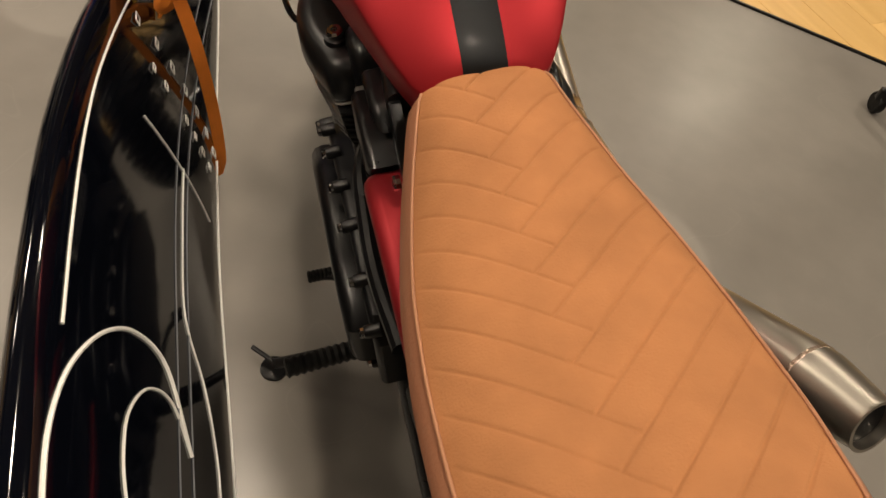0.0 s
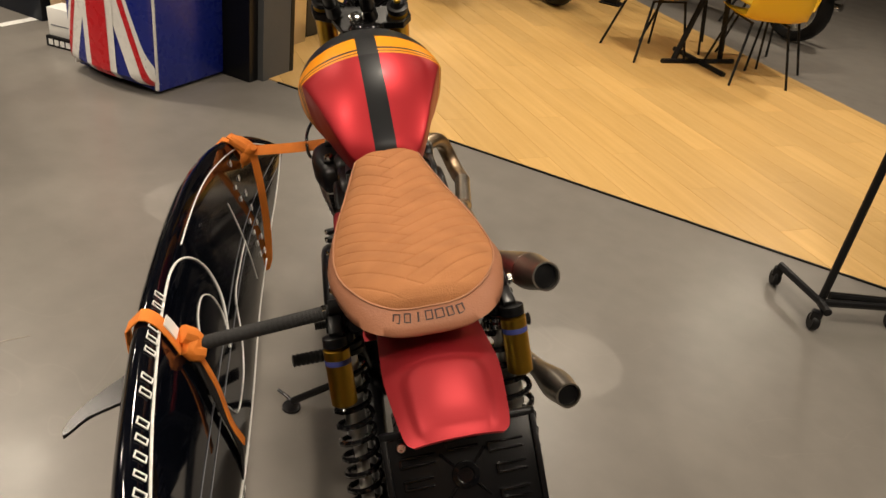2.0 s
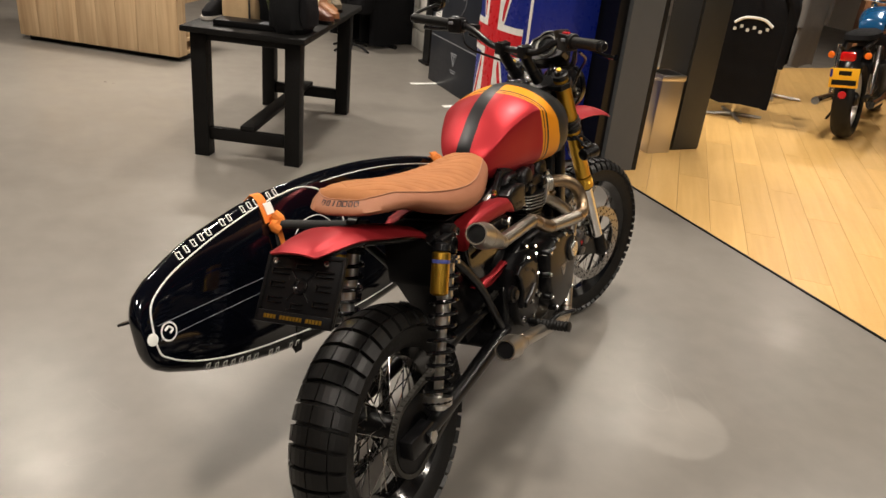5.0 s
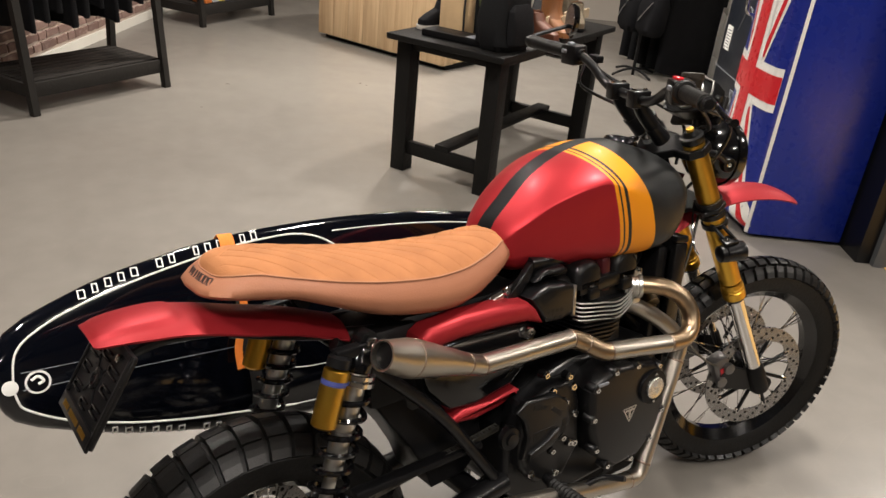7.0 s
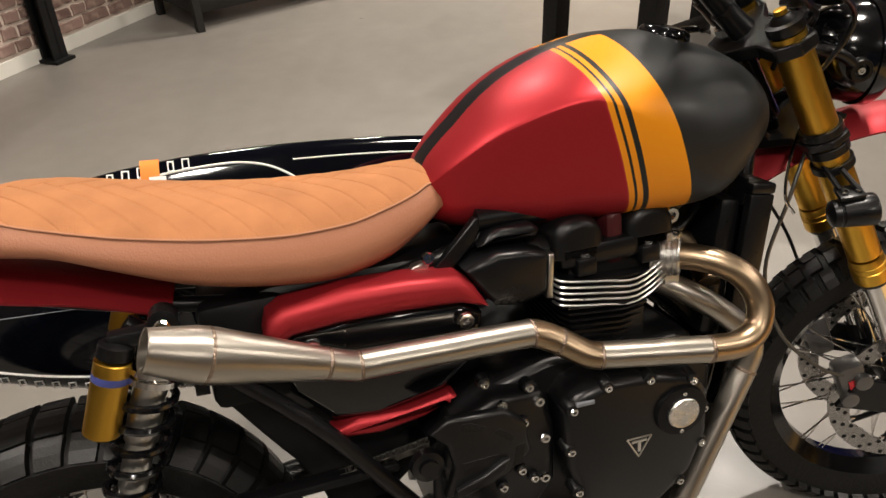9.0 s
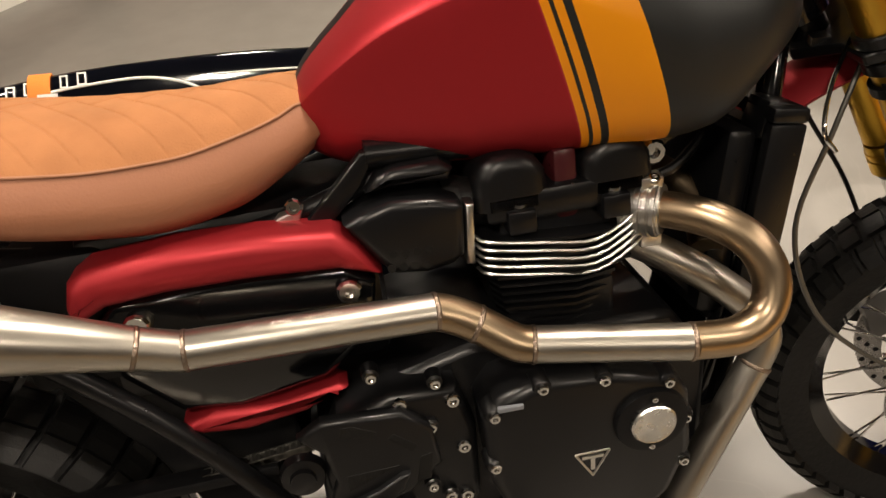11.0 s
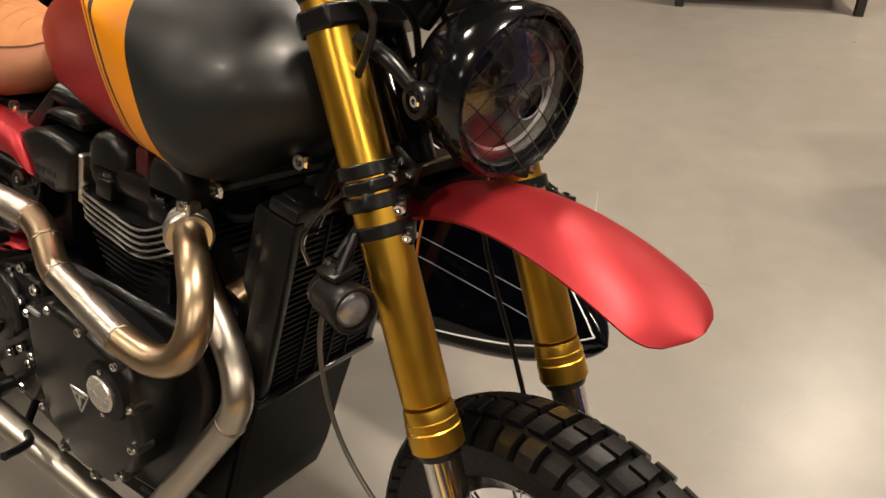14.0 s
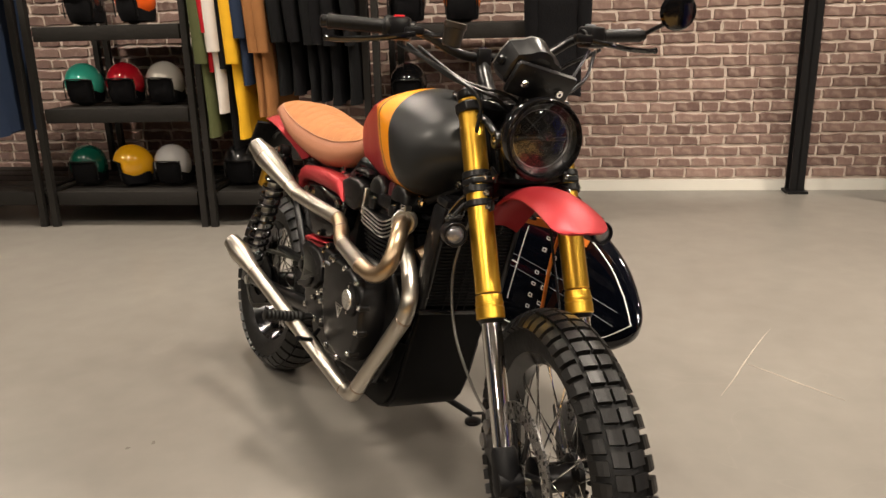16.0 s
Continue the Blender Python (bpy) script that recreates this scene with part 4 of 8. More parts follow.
seat = new("seat")
seat.parent = bike
seat.matrix_basis = Matrix.Translation((-0.002, 0, 0))
tagged(seat, "tan quilted suede and leather seat")
part("seat_pad", pad_mesh(), M_SUEDE, seat, "tan suede top with herringbone quilting", angle=80)
part("seat_skirt", skirt_mesh(), M_LEATHER, seat, "plain tan leather skirt", angle=80)
edge = [(lerp_table(S_WID, y) + 0.001, y, seat_edge(y) + 0.001) for y in [-0.068 + 0.620 * (i / 60) ** 1.6 for i in range(61)]]
part("piping", tube(edge + [(-x, y, z) for x, y, z in edge[::-1]] + [edge[0]], 0.0017, 8), M_PIPING, seat)
# the maker's mark at the back: plain outlined signs, no letters
def back_edge(x):
    """Where the pad's rear edge runs, x from the middle."""
    y = -0.068
    while lerp_table(S_WID, y) < abs(x) and y < 0:
        y += 0.0004
    return y


def hollow(wd, ht, m=0.0017, t=0.0010):
    """A plain upright frame."""
    return join(box(-wd / 2, -wd / 2 + m, -t, t, -ht / 2, ht / 2), box(wd / 2 - m, wd / 2, -t, t, -ht / 2, ht / 2), box(-wd / 2 + m, wd / 2 - m, -t, t, ht / 2 - m, ht / 2), box(-wd / 2 + m, wd / 2 - m, -t, t, -ht / 2, -ht / 2 + m))


for k, wd in enumerate((0.011, 0.010, 0.0035, 0.011, 0.013, 0.010, 0.011)):
    x = -0.048 + 0.0155 * k
    part("mark_stroke", hollow(wd, 0.014) if wd > 0.005 else box(-0.0012, 0.0012, -0.001, 0.001, -0.007, 0.007), M_PRINT, seat, "", Matrix.Translation((x, back_edge(x * 0.92) - 0.0125, 0.9310)) @ pose(0, 0, 0, -40, 0, x * 420))
part("mark_swoosh", tube([(x, back_edge(x * 0.92) - 0.0185, 0.9240 - 0.004 * (1 - (x / 0.03) ** 2)) for x in (-0.024, -0.012, 0.0, 0.012, 0.024)], 0.0011, 6, 3), M_PRINT, seat)

# --- rear fender and plate ---
RF = [(0.16, 0.800), (0.06, 0.838), (-0.02, 0.860), (-0.10, 0.883), (-0.16, 0.893), (-0.220, 0.892), (-0.270, 0.881)]


def rear_hump(t, s):
    """A low raised panel with a rounded front edge."""
    d = (max(0.0, (0.80 - t) / 0.24) ** 4 + (abs(s) / 0.80) ** 4) ** 0.25
    a = max(0.0, min(1.0, (1.0 - d) / 0.22)) * max(0.0, min(1.0, (1.0 - t) / 0.06))
    return 0.0042 * a * a * (3 - 2 * a)


part("rear_fender", fender_mesh(RF, [(0, 0.080), (0.5, 0.084), (0.85, 0.074), (0.95, 0.069), (0.985, 0.065), (1, 0.059)], 0.024, n=40, hump=rear_hump, end=0.3), M_RED, bike, "satin red rear fender with a raised centre panel", None, 55)
plate = new("plate_holder")
plate.parent = bike
plate.matrix_basis = Matrix.Translation((0.004, -0.262, 0.796)) @ pose(0, 0, 0, -34)
tagged(plate, "empty black plastic number plate holder")
part("backing", box(-0.104, 0.104, -0.004, 0.004, -0.076, 0.076, None, 0.003), M_BLACK, plate)
for (x0, x1, z0, z1) in ((-0.104, 0.104, 0.066, 0.076), (-0.104, 0.104, -0.080, -0.054), (-0.104, -0.096, -0.076, 0.076), (0.096, 0.104, -0.076, 0.076)):
    part("holder_rim", box(x0, x1, -0.008, -0.003, z0, z1, None, 0.0015), M_BLACK, plate)
for x, z, w in ((-0.062, -0.030, 0.020), (-0.062, 0.004, 0.020), (-0.060, 0.034, 0.024), (0.062, -0.030, 0.020), (0.062, 0.004, 0.020), (0.058, 0.034, 0.024), (0.0, -0.040, 0.016), (0.0, 0.046, 0.022)):
    part("clip", join(box(x - w, x + w, -0.0085, -0.003, z + 0.004, z + 0.007, None, 0.0008), box(x - w, x + w, -0.0085, -0.003, z - 0.007, z - 0.004, None, 0.0008), box(x - w, x - w + 0.003, -0.0085, -0.003, z - 0.0035, z + 0.0035)), M_BLACKGLOSS, plate)
part("centre_boss", lathe([(0, 0.019), (0.005, 0.018), (0.006, 0.012), (0.003, 0.010)], (0, -0.003, 0.004), (0, -1, 0.004), 24), M_BLACKGLOSS, plate)
for x0, z0, x1, z1 in ((-0.03, -0.028, -0.014, -0.010), (0.03, -0.028, 0.014, -0.010), (-0.03, 0.036, -0.014, 0.018), (0.03, 0.036, 0.014, 0.018)):
    part("holder_rib", tube([(x0, -0.0045, z0), (x1, -0.0045, z1)], 0.0022, 6), M_BLACKGLOSS, plate)
for x, z in ((-0.078, 0.055), (0.06, 0.058)):
    bolt((x, -0.006, z), (0, -1, 0), plate, 1.0)
for k in range(18):
    if k in (4, 12):
        continue
    part("print_stroke", box(-0.003, 0.003, -0.0092, -0.0078, -0.0045, 0.0045, Matrix.Translation((-0.076 + k * 0.0088, 0, -0.067))), M_GOLD, plate)
part("plate_arm", join(tube([(0.03, -0.02, 0.828), (0.03, -0.15, 0.846), (0.03, -0.225, 0.832), (0.03, -0.250, 0.808)], 0.008, 8, 4), tube([(-0.03, -0.02, 0.828), (-0.03, -0.15, 0.846), (-0.03, -0.225, 0.832), (-0.03, -0.250, 0.808)], 0.008, 8, 4)), M_BLACK, bike)

# --- shocks ---
def spring_mesh(a, b, r, turns, wire):
    a, b = Vector(a), Vector(b)
    d = (b - a)
    n = d.normalized()
    ref = n.orthogonal().normalized()
    side = n.cross(ref)
    pts = [a + d * (i / (turns * 14)) + (ref * math.cos(2 * math.pi * i / 14) + side * math.sin(2 * math.pi * i / 14)) * r for i in range(turns * 14 + 1)]
    return tube(pts, wire, 7)


for s in (1, -1):
    sh = new("rear_shock")
    sh.parent = bike
    tagged(sh, "black coil-over shock with a gold reservoir")
    top, bot = Vector((0.142 * s, 0.148, 0.800)), Vector((0.150 * s, -0.020, 0.365))
    d = (bot - top).normalized()
    part("eyelet", lathe([(0, 0.018), (0.03, 0.018)], top + Vector((-0.015, 0, 0)), top + Vector((0.02, 0, 0)), 16), M_BLACK, sh)
    part("shock_head", lathe([(0.008, 0.018), (0.02, 0.026), (0.055, 0.026), (0.06, 0.020)], top, bot, 20), M_BLACKGLOSS, sh)
    part("shock_shaft", lathe([(0.05, 0.0215), (0.165, 0.0215), (0.168, 0.0185), (0.235, 0.0185), (0.235, 0.012), (0.42, 0.012)], top, bot, 22), M_ALU, sh, "bright machined shock body")
    part("spring", spring_mesh(top + d * 0.088, bot - d * 0.035, 0.032, 11, 0.0055), M_BLACKGLOSS, sh, "black coil spring")
    part("preload_ring", lathe([(0.060, 0.020), (0.060, 0.034), (0.067, 0.034), (0.067, 0.029), (0.071, 0.029), (0.071, 0.036), (0.079, 0.036), (0.079, 0.020)], top, bot, 22), M_CHROME if s > 0 else M_BLACK, sh)
    part("lower_cup", lathe([(0.41, 0.024), (0.41, 0.036), (0.43, 0.036), (0.445, 0.020)], top, bot, 22), M_ALU, sh)
    rt = top + Vector((0.012 * s, -0.059, -0.020))
    part("reservoir", lathe([(0, 0.016), (0.004, 0.0225), (0.102, 0.0225), (0.107, 0.016)], rt + d * 0.012, rt + d, 22), M_GOLD, sh, "gold anodised reservoir")
    part("reservoir_cap", lathe([(0, 0.012), (0.004, 0.021), (0.020, 0.0215)], rt - d * 0.010, rt + d, 20), M_BLACK, sh)
    part("reservoir_mark", lathe([(0.020, 0.0226), (0.0205, 0.0227), (0.029, 0.0227), (0.0295, 0.0226)], rt + d * 0.012, rt + d, 22, caps=False), material("blue_label", (0.045, 0.055, 0.20), 0.4), sh, "blue label")
    part("reservoir_bridge", box(-0.012, 0.012, -0.066, 0.0, -0.010, 0.010, Matrix.Translation(top + Vector((0.008 * s, 0, -0.010))), 0.004), M_BLACK, sh)

# --- frame, swingarm, engine ---
frame_o = new("frame")
frame_o.parent = bike
for s in (1, -1):
    part("seat_rail", tube([(0.075 * s, 0.60, 0.805), (0.070 * s, 0.45, 0.765), (0.052 * s, 0.25, 0.766), (0.040 * s, 0.10, 0.790), (0.034 * s, 0.0, 0.818), (0.028 * s, -0.05, 0.832)], 0.0115, 12, 5), M_BLACK, frame_o)
    part("down_tube", tube([(0.03 * s, 1.072, 0.90), (0.062 * s, 1.040, 0.78), (0.078 * s, 0.995, 0.58), (0.082 * s, 0.950, 0.42), (0.086 * s, 0.885, 0.315), (0.088 * s, 0.60, 0.280), (0.092 * s, 0.47, 0.31)], 0.0150, 12, 5), M_BLACKGLOSS, frame_o)
    part("rear_stay", tube([(0.115 * s, 0.10, 0.795), (0.125 * s, 0.30, 0.60), (0.12 * s, 0.44, 0.40)], 0.0125, 12, 5), M_BLACK, frame_o)
    part("top_tube", tube([(0.025 * s, 1.07, 0.93), (0.05 * s, 0.95, 0.835), (0.062 * s, 0.80, 0.815), (0.08 * s, 0.58, 0.83)], 0.016, 12, 5), M_BLACK, frame_o)
    part("engine_strut", tube([(0.035 * s, 1.06, 0.855), (0.062 * s, 0.93, 0.795), (0.068 * s, 0.895, 0.777)], 0.0105, 10, 4), M_BLACK, frame_o)
    bolt((0.074 * s, 0.897, 0.778), (s, 0, 0), frame_o, 2.2)
    bolt((0.052 * s, 1.012, 0.842), (s, 0, 0), frame_o, 1.7)
    bolt((0.100 * s, 0.50, 0.795), (s, 0, 0.1), frame_o, 1.3)
    bolt((0.162 * s, 0.148, 0.800), (s, 0, 0), frame_o, 1.5)
    part("swingarm_beam", tube([(0.115 * s, 0.47, 0.375), (0.12 * s, 0.25, 0.350), (0.128 * s, -0.06, 0.327)], lambda t: 0.026 - 0.006 * t, 14, 5), M_BLACK, frame_o)
    part("axle_block", box(0.098 * s if s > 0 else -0.138, 0.138 if s > 0 else -0.098, -0.125, -0.015, 0.301, 0.353, None, 0.006), M_BLACK, frame_o)
    part("axle_nut", lathe([(0, 0.017), (0.012, 0.017), (0.014, 0.010)], (0.138 * s, -0.04, 0.322), (0.3 * s, -0.04, 0.322), 6), M_ALU, frame_o)
    part("side_cover", prism([(0.272, 0.700), (0.300, 0.731), (0.40, 0.735), (0.54, 0.726), (0.570, 0.700), (0.56, 0.64), (0.50, 0.592), (0.40, 0.575), (0.335, 0.585), (0.285, 0.64)], 0.07 * s, 0.118 * s, 0.012), M_BLACKGLOSS, frame_o, "gloss black side cover")
    part("cover_rib", tube([(0.119 * s, 0.30, 0.672), (0.121 * s, 0.40, 0.680), (0.119 * s, 0.49, 0.676), (0.116 * s, 0.505, 0.645)], 0.006, 8, 5), M_BLACKGLOSS, frame_o)
    band = [(0.262, 0.702), (0.262, 0.740), (0.270, 0.765), (0.290, 0.777), (0.373, 0.783), (0.457, 0.780), (0.535, 0.771), (0.556, 0.752), (0.578, 0.712), (0.534, 0.728), (0.447, 0.735), (0.362, 0.737), (0.300, 0.733), (0.277, 0.722)]
    part("side_panel", prism(band, 0.085 * s, 0.137 * s, 0.016), M_RED, frame_o, "satin red side panel")
    part("lower_panel", prism([(0.330, 0.566), (0.370, 0.579), (0.443, 0.573), (0.508, 0.583), (0.518, 0.576), (0.465, 0.556), (0.400, 0.548), (0.350, 0.554)], 0.085 * s, 0.124 * s, 0.010), M_RED, frame_o, "satin red lower trim")
    for y, z in ((0.322, 0.706), (0.540, 0.700)):
        bolt((0.119 * s, y, z), (s, 0, 0), frame_o, 2.0)
for s in (1, -1):
    part("seat_bracket", prism([(0.576, 0.836), (0.546, 0.806), (0.500, 0.764), (0.527, 0.757), (0.572, 0.800), (0.592, 0.836)], 0.080 * s, 0.094 * s, 0.003), M_BLACK, frame_o)
    # small steel-coloured wedge for the pale patch below the seat
    part("pale_wedge", prism([(0.459, 0.762), (0.481, 0.781), (0.509, 0.787), (0.497, 0.762)], 0.074 * s, 0.090 * s, 0.003), M_STAINLESS, frame_o, "bright steel-coloured wedge under the seat")
part("air_box", box(-0.075, 0.075, 0.26, 0.58, 0.58, 0.79, None, 0.02), M_BLACK, frame_o)
part("battery_tray", box(-0.085, 0.085, 0.18, 0.30, 0.62, 0.78, None, 0.015), M_BLACKMATT, frame_o)
part("head_lug", lathe([(0, 0.034), (0.13, 0.034)], (0, 1.115, 0.885), (0, 1.045, 1.015), 20), M_BLACKGLOSS, frame_o)
# added black filler that hides the floor seen through the frame
part("frame_gap_block", prism([(0.185, 0.640), (0.30, 0.625), (0.37, 0.600), (0.445, 0.535), (0.452, 0.440), (0.40, 0.400), (0.318, 0.395), (0.300, 0.450), (0.272, 0.505), (0.235, 0.560)], -0.070, 0.070, 0.006), M_BLACKMATT, frame_o, "matt black filler block added ahead of the rear tyre")
part("swingarm_cross", tube([(-0.11, 0.40, 0.37), (0.11, 0.40, 0.37)], 0.024, 12), M_BLACK, frame_o)

rad = new("radiator")
rad.parent = bike
RADM = Matrix.Translation((0, 1.020, 0.655)) @ pose(0, 0, 0, -9)
part("radiator_core", box(-0.098, 0.098, -0.014, 0.012, -0.105, 0.125, RADM), M_BLACKMATT, rad)
for x0, x1, z0, z1 in ((0.098, 0.116, -0.112, 0.140), (-0.116, -0.098, -0.112, 0.140), (-0.116, 0.116, 0.1405, 0.158)):
    part("radiator_shroud", box(x0, x1, -0.024, 0.020, z0, z1, RADM, 0.004), M_BLACK, rad)
part("radiator_foot", box(-0.118, 0.118, -0.030, 0.024, -0.124, -0.1125, RADM, 0.003), M_BLACKGLOSS, rad)
for s in (1, -1):
    part("radiator_cap", box(-0.024, 0.024, -0.020, 0.020, -0.022, 0.024, Matrix.Translation((0.078 * s, 1.036, 0.792)) @ pose(0, 0, 0, -16), 0.007), M_BLACK, rad)
# added dark block; closes the see-through gap behind the radiator
part("gap_panel", box(-0.098, 0.098, -0.062, -0.0245, -0.100, 0.130, RADM, 0.010), M_BLACK, rad)
fin = box(-0.0975, 0.0975, 0.0125, 0.0165, -0.0011, 0.0011)
fme = bpy.data.meshes.new("radiator_fin")
fin.to_mesh(fme)
fin.free()
fme.materials.append(M_BLACKMATT)
for k in range(26):
    ob = new("radiator_fin", fme)
    ob.parent = rad
    ob.matrix_basis = RADM @ Matrix.Translation((0, 0, -0.102 + 0.0088 * k))
for x in (-0.05, -0.012, 0.012, 0.05):
    part("guard_bar", box(x - 0.0012, x + 0.0012, 0.0168, 0.0195, -0.112, 0.136, RADM), M_BLACKMATT, rad)

eng = new("engine")
eng.parent = bike
part("crankcase", prism([(0.46, 0.36), (0.47, 0.50), (0.54, 0.575), (0.66, 0.605), (0.90, 0.600), (0.945, 0.53), (0.94, 0.40), (0.88, 0.30), (0.60, 0.285), (0.50, 0.31)], -0.13, 0.13), M_CASE, eng, bevel=0.01)
cl = [(0.655, 0.565), (0.675, 0.590), (0.725, 0.606), (0.80, 0.600), (0.872, 0.578), (0.890, 0.550), (0.896, 0.47), (0.872, 0.405), (0.82, 0.355), (0.74, 0.350), (0.685, 0.395), (0.660, 0.470)]
cover = part("clutch_cover", prism(cl, 0.10, 0.203, 0.014), M_CASE, eng, "matt black engine side cover")
cover.matrix_basis = FIX
for y, z in ((0.668, 0.572), (0.722, 0.598), (0.790, 0.594), (0.862, 0.575), (0.884, 0.520), (0.884, 0.455), (0.850, 0.390), (0.79, 0.358), (0.715, 0.366), (0.676, 0.42), (0.664, 0.50)):
    part("bolt_boss", lathe([(0, 0.012), (0.022, 0.0105), (0.024, 0.009)], (0.178, y, z), (0.3, y, z), 12), M_CASE, cover)
    bolt((0.202, y, z), (1, 0, 0), cover, 0.95)
part("cap_collar", lathe([(0, 0.043), (0.008, 0.041), (0.009, 0.036)], (0.202, 0.842, 0.529), (0.4, 0.842, 0.529), 36), M_BLACKMATT, cover)
cap_o = part("oil_cap", lathe([(0, 0.0265), (0.005, 0.0260), (0.0072, 0.0240), (0.0068, 0.0225), (0.0085, 0.002)], (0, 0, 0), (1, 0, 0), 48), M_TURNED, cover, "turned aluminium filler cap")
cap_o.matrix_basis = Matrix.Translation((0.2105, 0.842, 0.529))
for k in range(6):
    a = math.pi / 3 * k + 0.5
    bolt((0.2115, 0.842 + 0.0335 * math.cos(a), 0.529 + 0.0335 * math.sin(a)), (1, 0, 0), cover, 0.55) if k % 3 == 1 else None
tri = [(0.795, 0.495), (0.755, 0.495), (0.775, 0.460)]
for i in range(3):
    (y0, z0), (y1, z1) = tri[i], tri[(i + 1) % 3]
    part("badge_edge", tube([(0.2035, y0, z0), (0.2035, y1, z1)], 0.0014, 6), M_ALU, cover)
part("badge_stem", box(0.2025, 0.205, 0.7725, 0.7775, 0.470, 0.490), M_ALU, cover)
part("badge_bar", box(0.2025, 0.205, 0.7625, 0.7875, 0.487, 0.491), M_ALU, cover)
part("crank_ring", box(0.2, 0.206, 0.672, 0.700, 0.578, 0.584, None, 0.001), M_GREYPRINT, cover)
# gearbox cover behind it
gb = part("gearbox_cover", prism([(0.475, 0.50), (0.50, 0.560), (0.56, 0.585), (0.635, 0.580), (0.652, 0.52), (0.648, 0.42), (0.60, 0.36), (0.52, 0.37), (0.48, 0.42)], 0.10, 0.165, 0.012), M_CASE, eng)
for y, z in ((0.50, 0.535), (0.57, 0.572), (0.628, 0.565), (0.634, 0.50), (0.630, 0.43), (0.575, 0.378), (0.505, 0.40)):
    bolt((0.163, y, z), (1, 0, 0), gb, 1.25)
plate_o = part("sprocket_cover", prism([(0.456, 0.563), (0.484, 0.580), (0.570, 0.572), (0.601, 0.545), (0.606, 0.495), (0.566, 0.462), (0.500, 0.446), (0.470, 0.452), (0.488, 0.496), (0.480, 0.538)], 0.166, 0.181, 0.006), M_CASE, gb, "ribbed black sprocket cover")
# thin black pieces put the slots' inner shade on the closed cover
for slot in ([(0.501, 0.557), (0.504, 0.569), (0.515, 0.569), (0.540, 0.555), (0.533, 0.549)], [(0.550, 0.543), (0.558, 0.548), (0.582, 0.527), (0.575, 0.519)], [(0.500, 0.504), (0.558, 0.505), (0.499, 0.482)], [(0.583, 0.511), (0.597, 0.513), (0.591, 0.478), (0.575, 0.477)]):
    part("cover_slot", prism(slot, 0.1795, 0.1815, 0.0004), M_RUBBER, plate_o)
part("cover_blade", prism([(0.485, 0.466), (0.530, 0.480), (0.560, 0.496), (0.569, 0.496), (0.560, 0.476), (0.542, 0.462), (0.482, 0.450)], 0.180, 0.190, 0.004), M_CASE, plate_o)
part("shaft_boss", lathe([(0, 0.026), (0.012, 0.024), (0.014, 0.015), (0.020, 0.014), (0.021, 0.008)], (0.155, 0.452, 0.503), (0.4, 0.452, 0.503), 24), M_CASE, gb)
for y, z in ((0.545, 0.619), (0.611, 0.596), (0.600, 0.540), (0.592, 0.458), (0.611, 0.439), (0.561, 0.437)):
    part("bolt_boss", lathe([(0, 0.010), (0.016, 0.009)], (0.155, y, z), (0.4, y, z), 12), M_CASE, gb)
    bolt((0.171, y, z), (1, 0, 0), gb, 1.0)
# left covers
LO = [(0.462, 0.40), (0.462, 0.515), (0.490, 0.553), (0.56, 0.562), (0.66, 0.560), (0.80, 0.548), (0.868, 0.530), (0.905, 0.490), (0.905, 0.43), (0.85, 0.36), (0.62, 0.335), (0.50, 0.36)]
lc = part("alternator_cover", prism(LO, -0.12, -0.163, 0.010), M_CASE, eng, "black crankcase side cover")
part("cover_bulge", prism([(0.500, 0.41), (0.505, 0.490), (0.56, 0.528), (0.68, 0.530), (0.80, 0.518), (0.865, 0.490), (0.880, 0.440), (0.840, 0.385), (0.62, 0.362)], -0.1625, -0.198, 0.020), M_CASE, lc)
for y, z in ((0.888, 0.513), (0.850, 0.537), (0.790, 0.549), (0.716, 0.554), (0.638, 0.558), (0.545, 0.557), (0.478, 0.535), (0.892, 0.43), (0.84, 0.368), (0.69, 0.350), (0.52, 0.365)):
    part("bolt_boss", lathe([(0, 0.011), (0.020, 0.0095), (0.022, 0.008)], (-0.150, y, z), (-0.4, y, z), 12), M_CASE, lc)
    bolt((-0.172, y, z), (-1, 0, 0), lc, 1.1)
part("frame_rail", tube([(-0.105, 0.725, 0.640), (-0.130, 0.655, 0.655), (-0.140, 0.560, 0.660), (-0.143, 0.470, 0.665), (-0.135, 0.370, 0.672)], 0.011, 10, 5), M_BLACK, bike, "satin black frame rail")
part("sump", prism([(0.56, 0.31), (0.58, 0.255), (0.84, 0.255), (0.90, 0.36), (0.90, 0.42)], -0.095, 0.095, 0.0), M_BLACKMATT, eng, bevel=0.012)
SKID = [(0.60, 0.240), (0.880, 0.240), (0.925, 0.256), (0.952, 0.288), (0.968, 0.340), (0.986, 0.440), (1.006, 0.530), (0.992, 0.534), (0.972, 0.446), (0.954, 0.346), (0.938, 0.298), (0.914, 0.269), (0.874, 0.254), (0.60, 0.254)]
skid = part("skid_plate", prism(SKID, -0.104, 0.104), M_SKID, eng, "satin black skid plate", bevel=0.006)
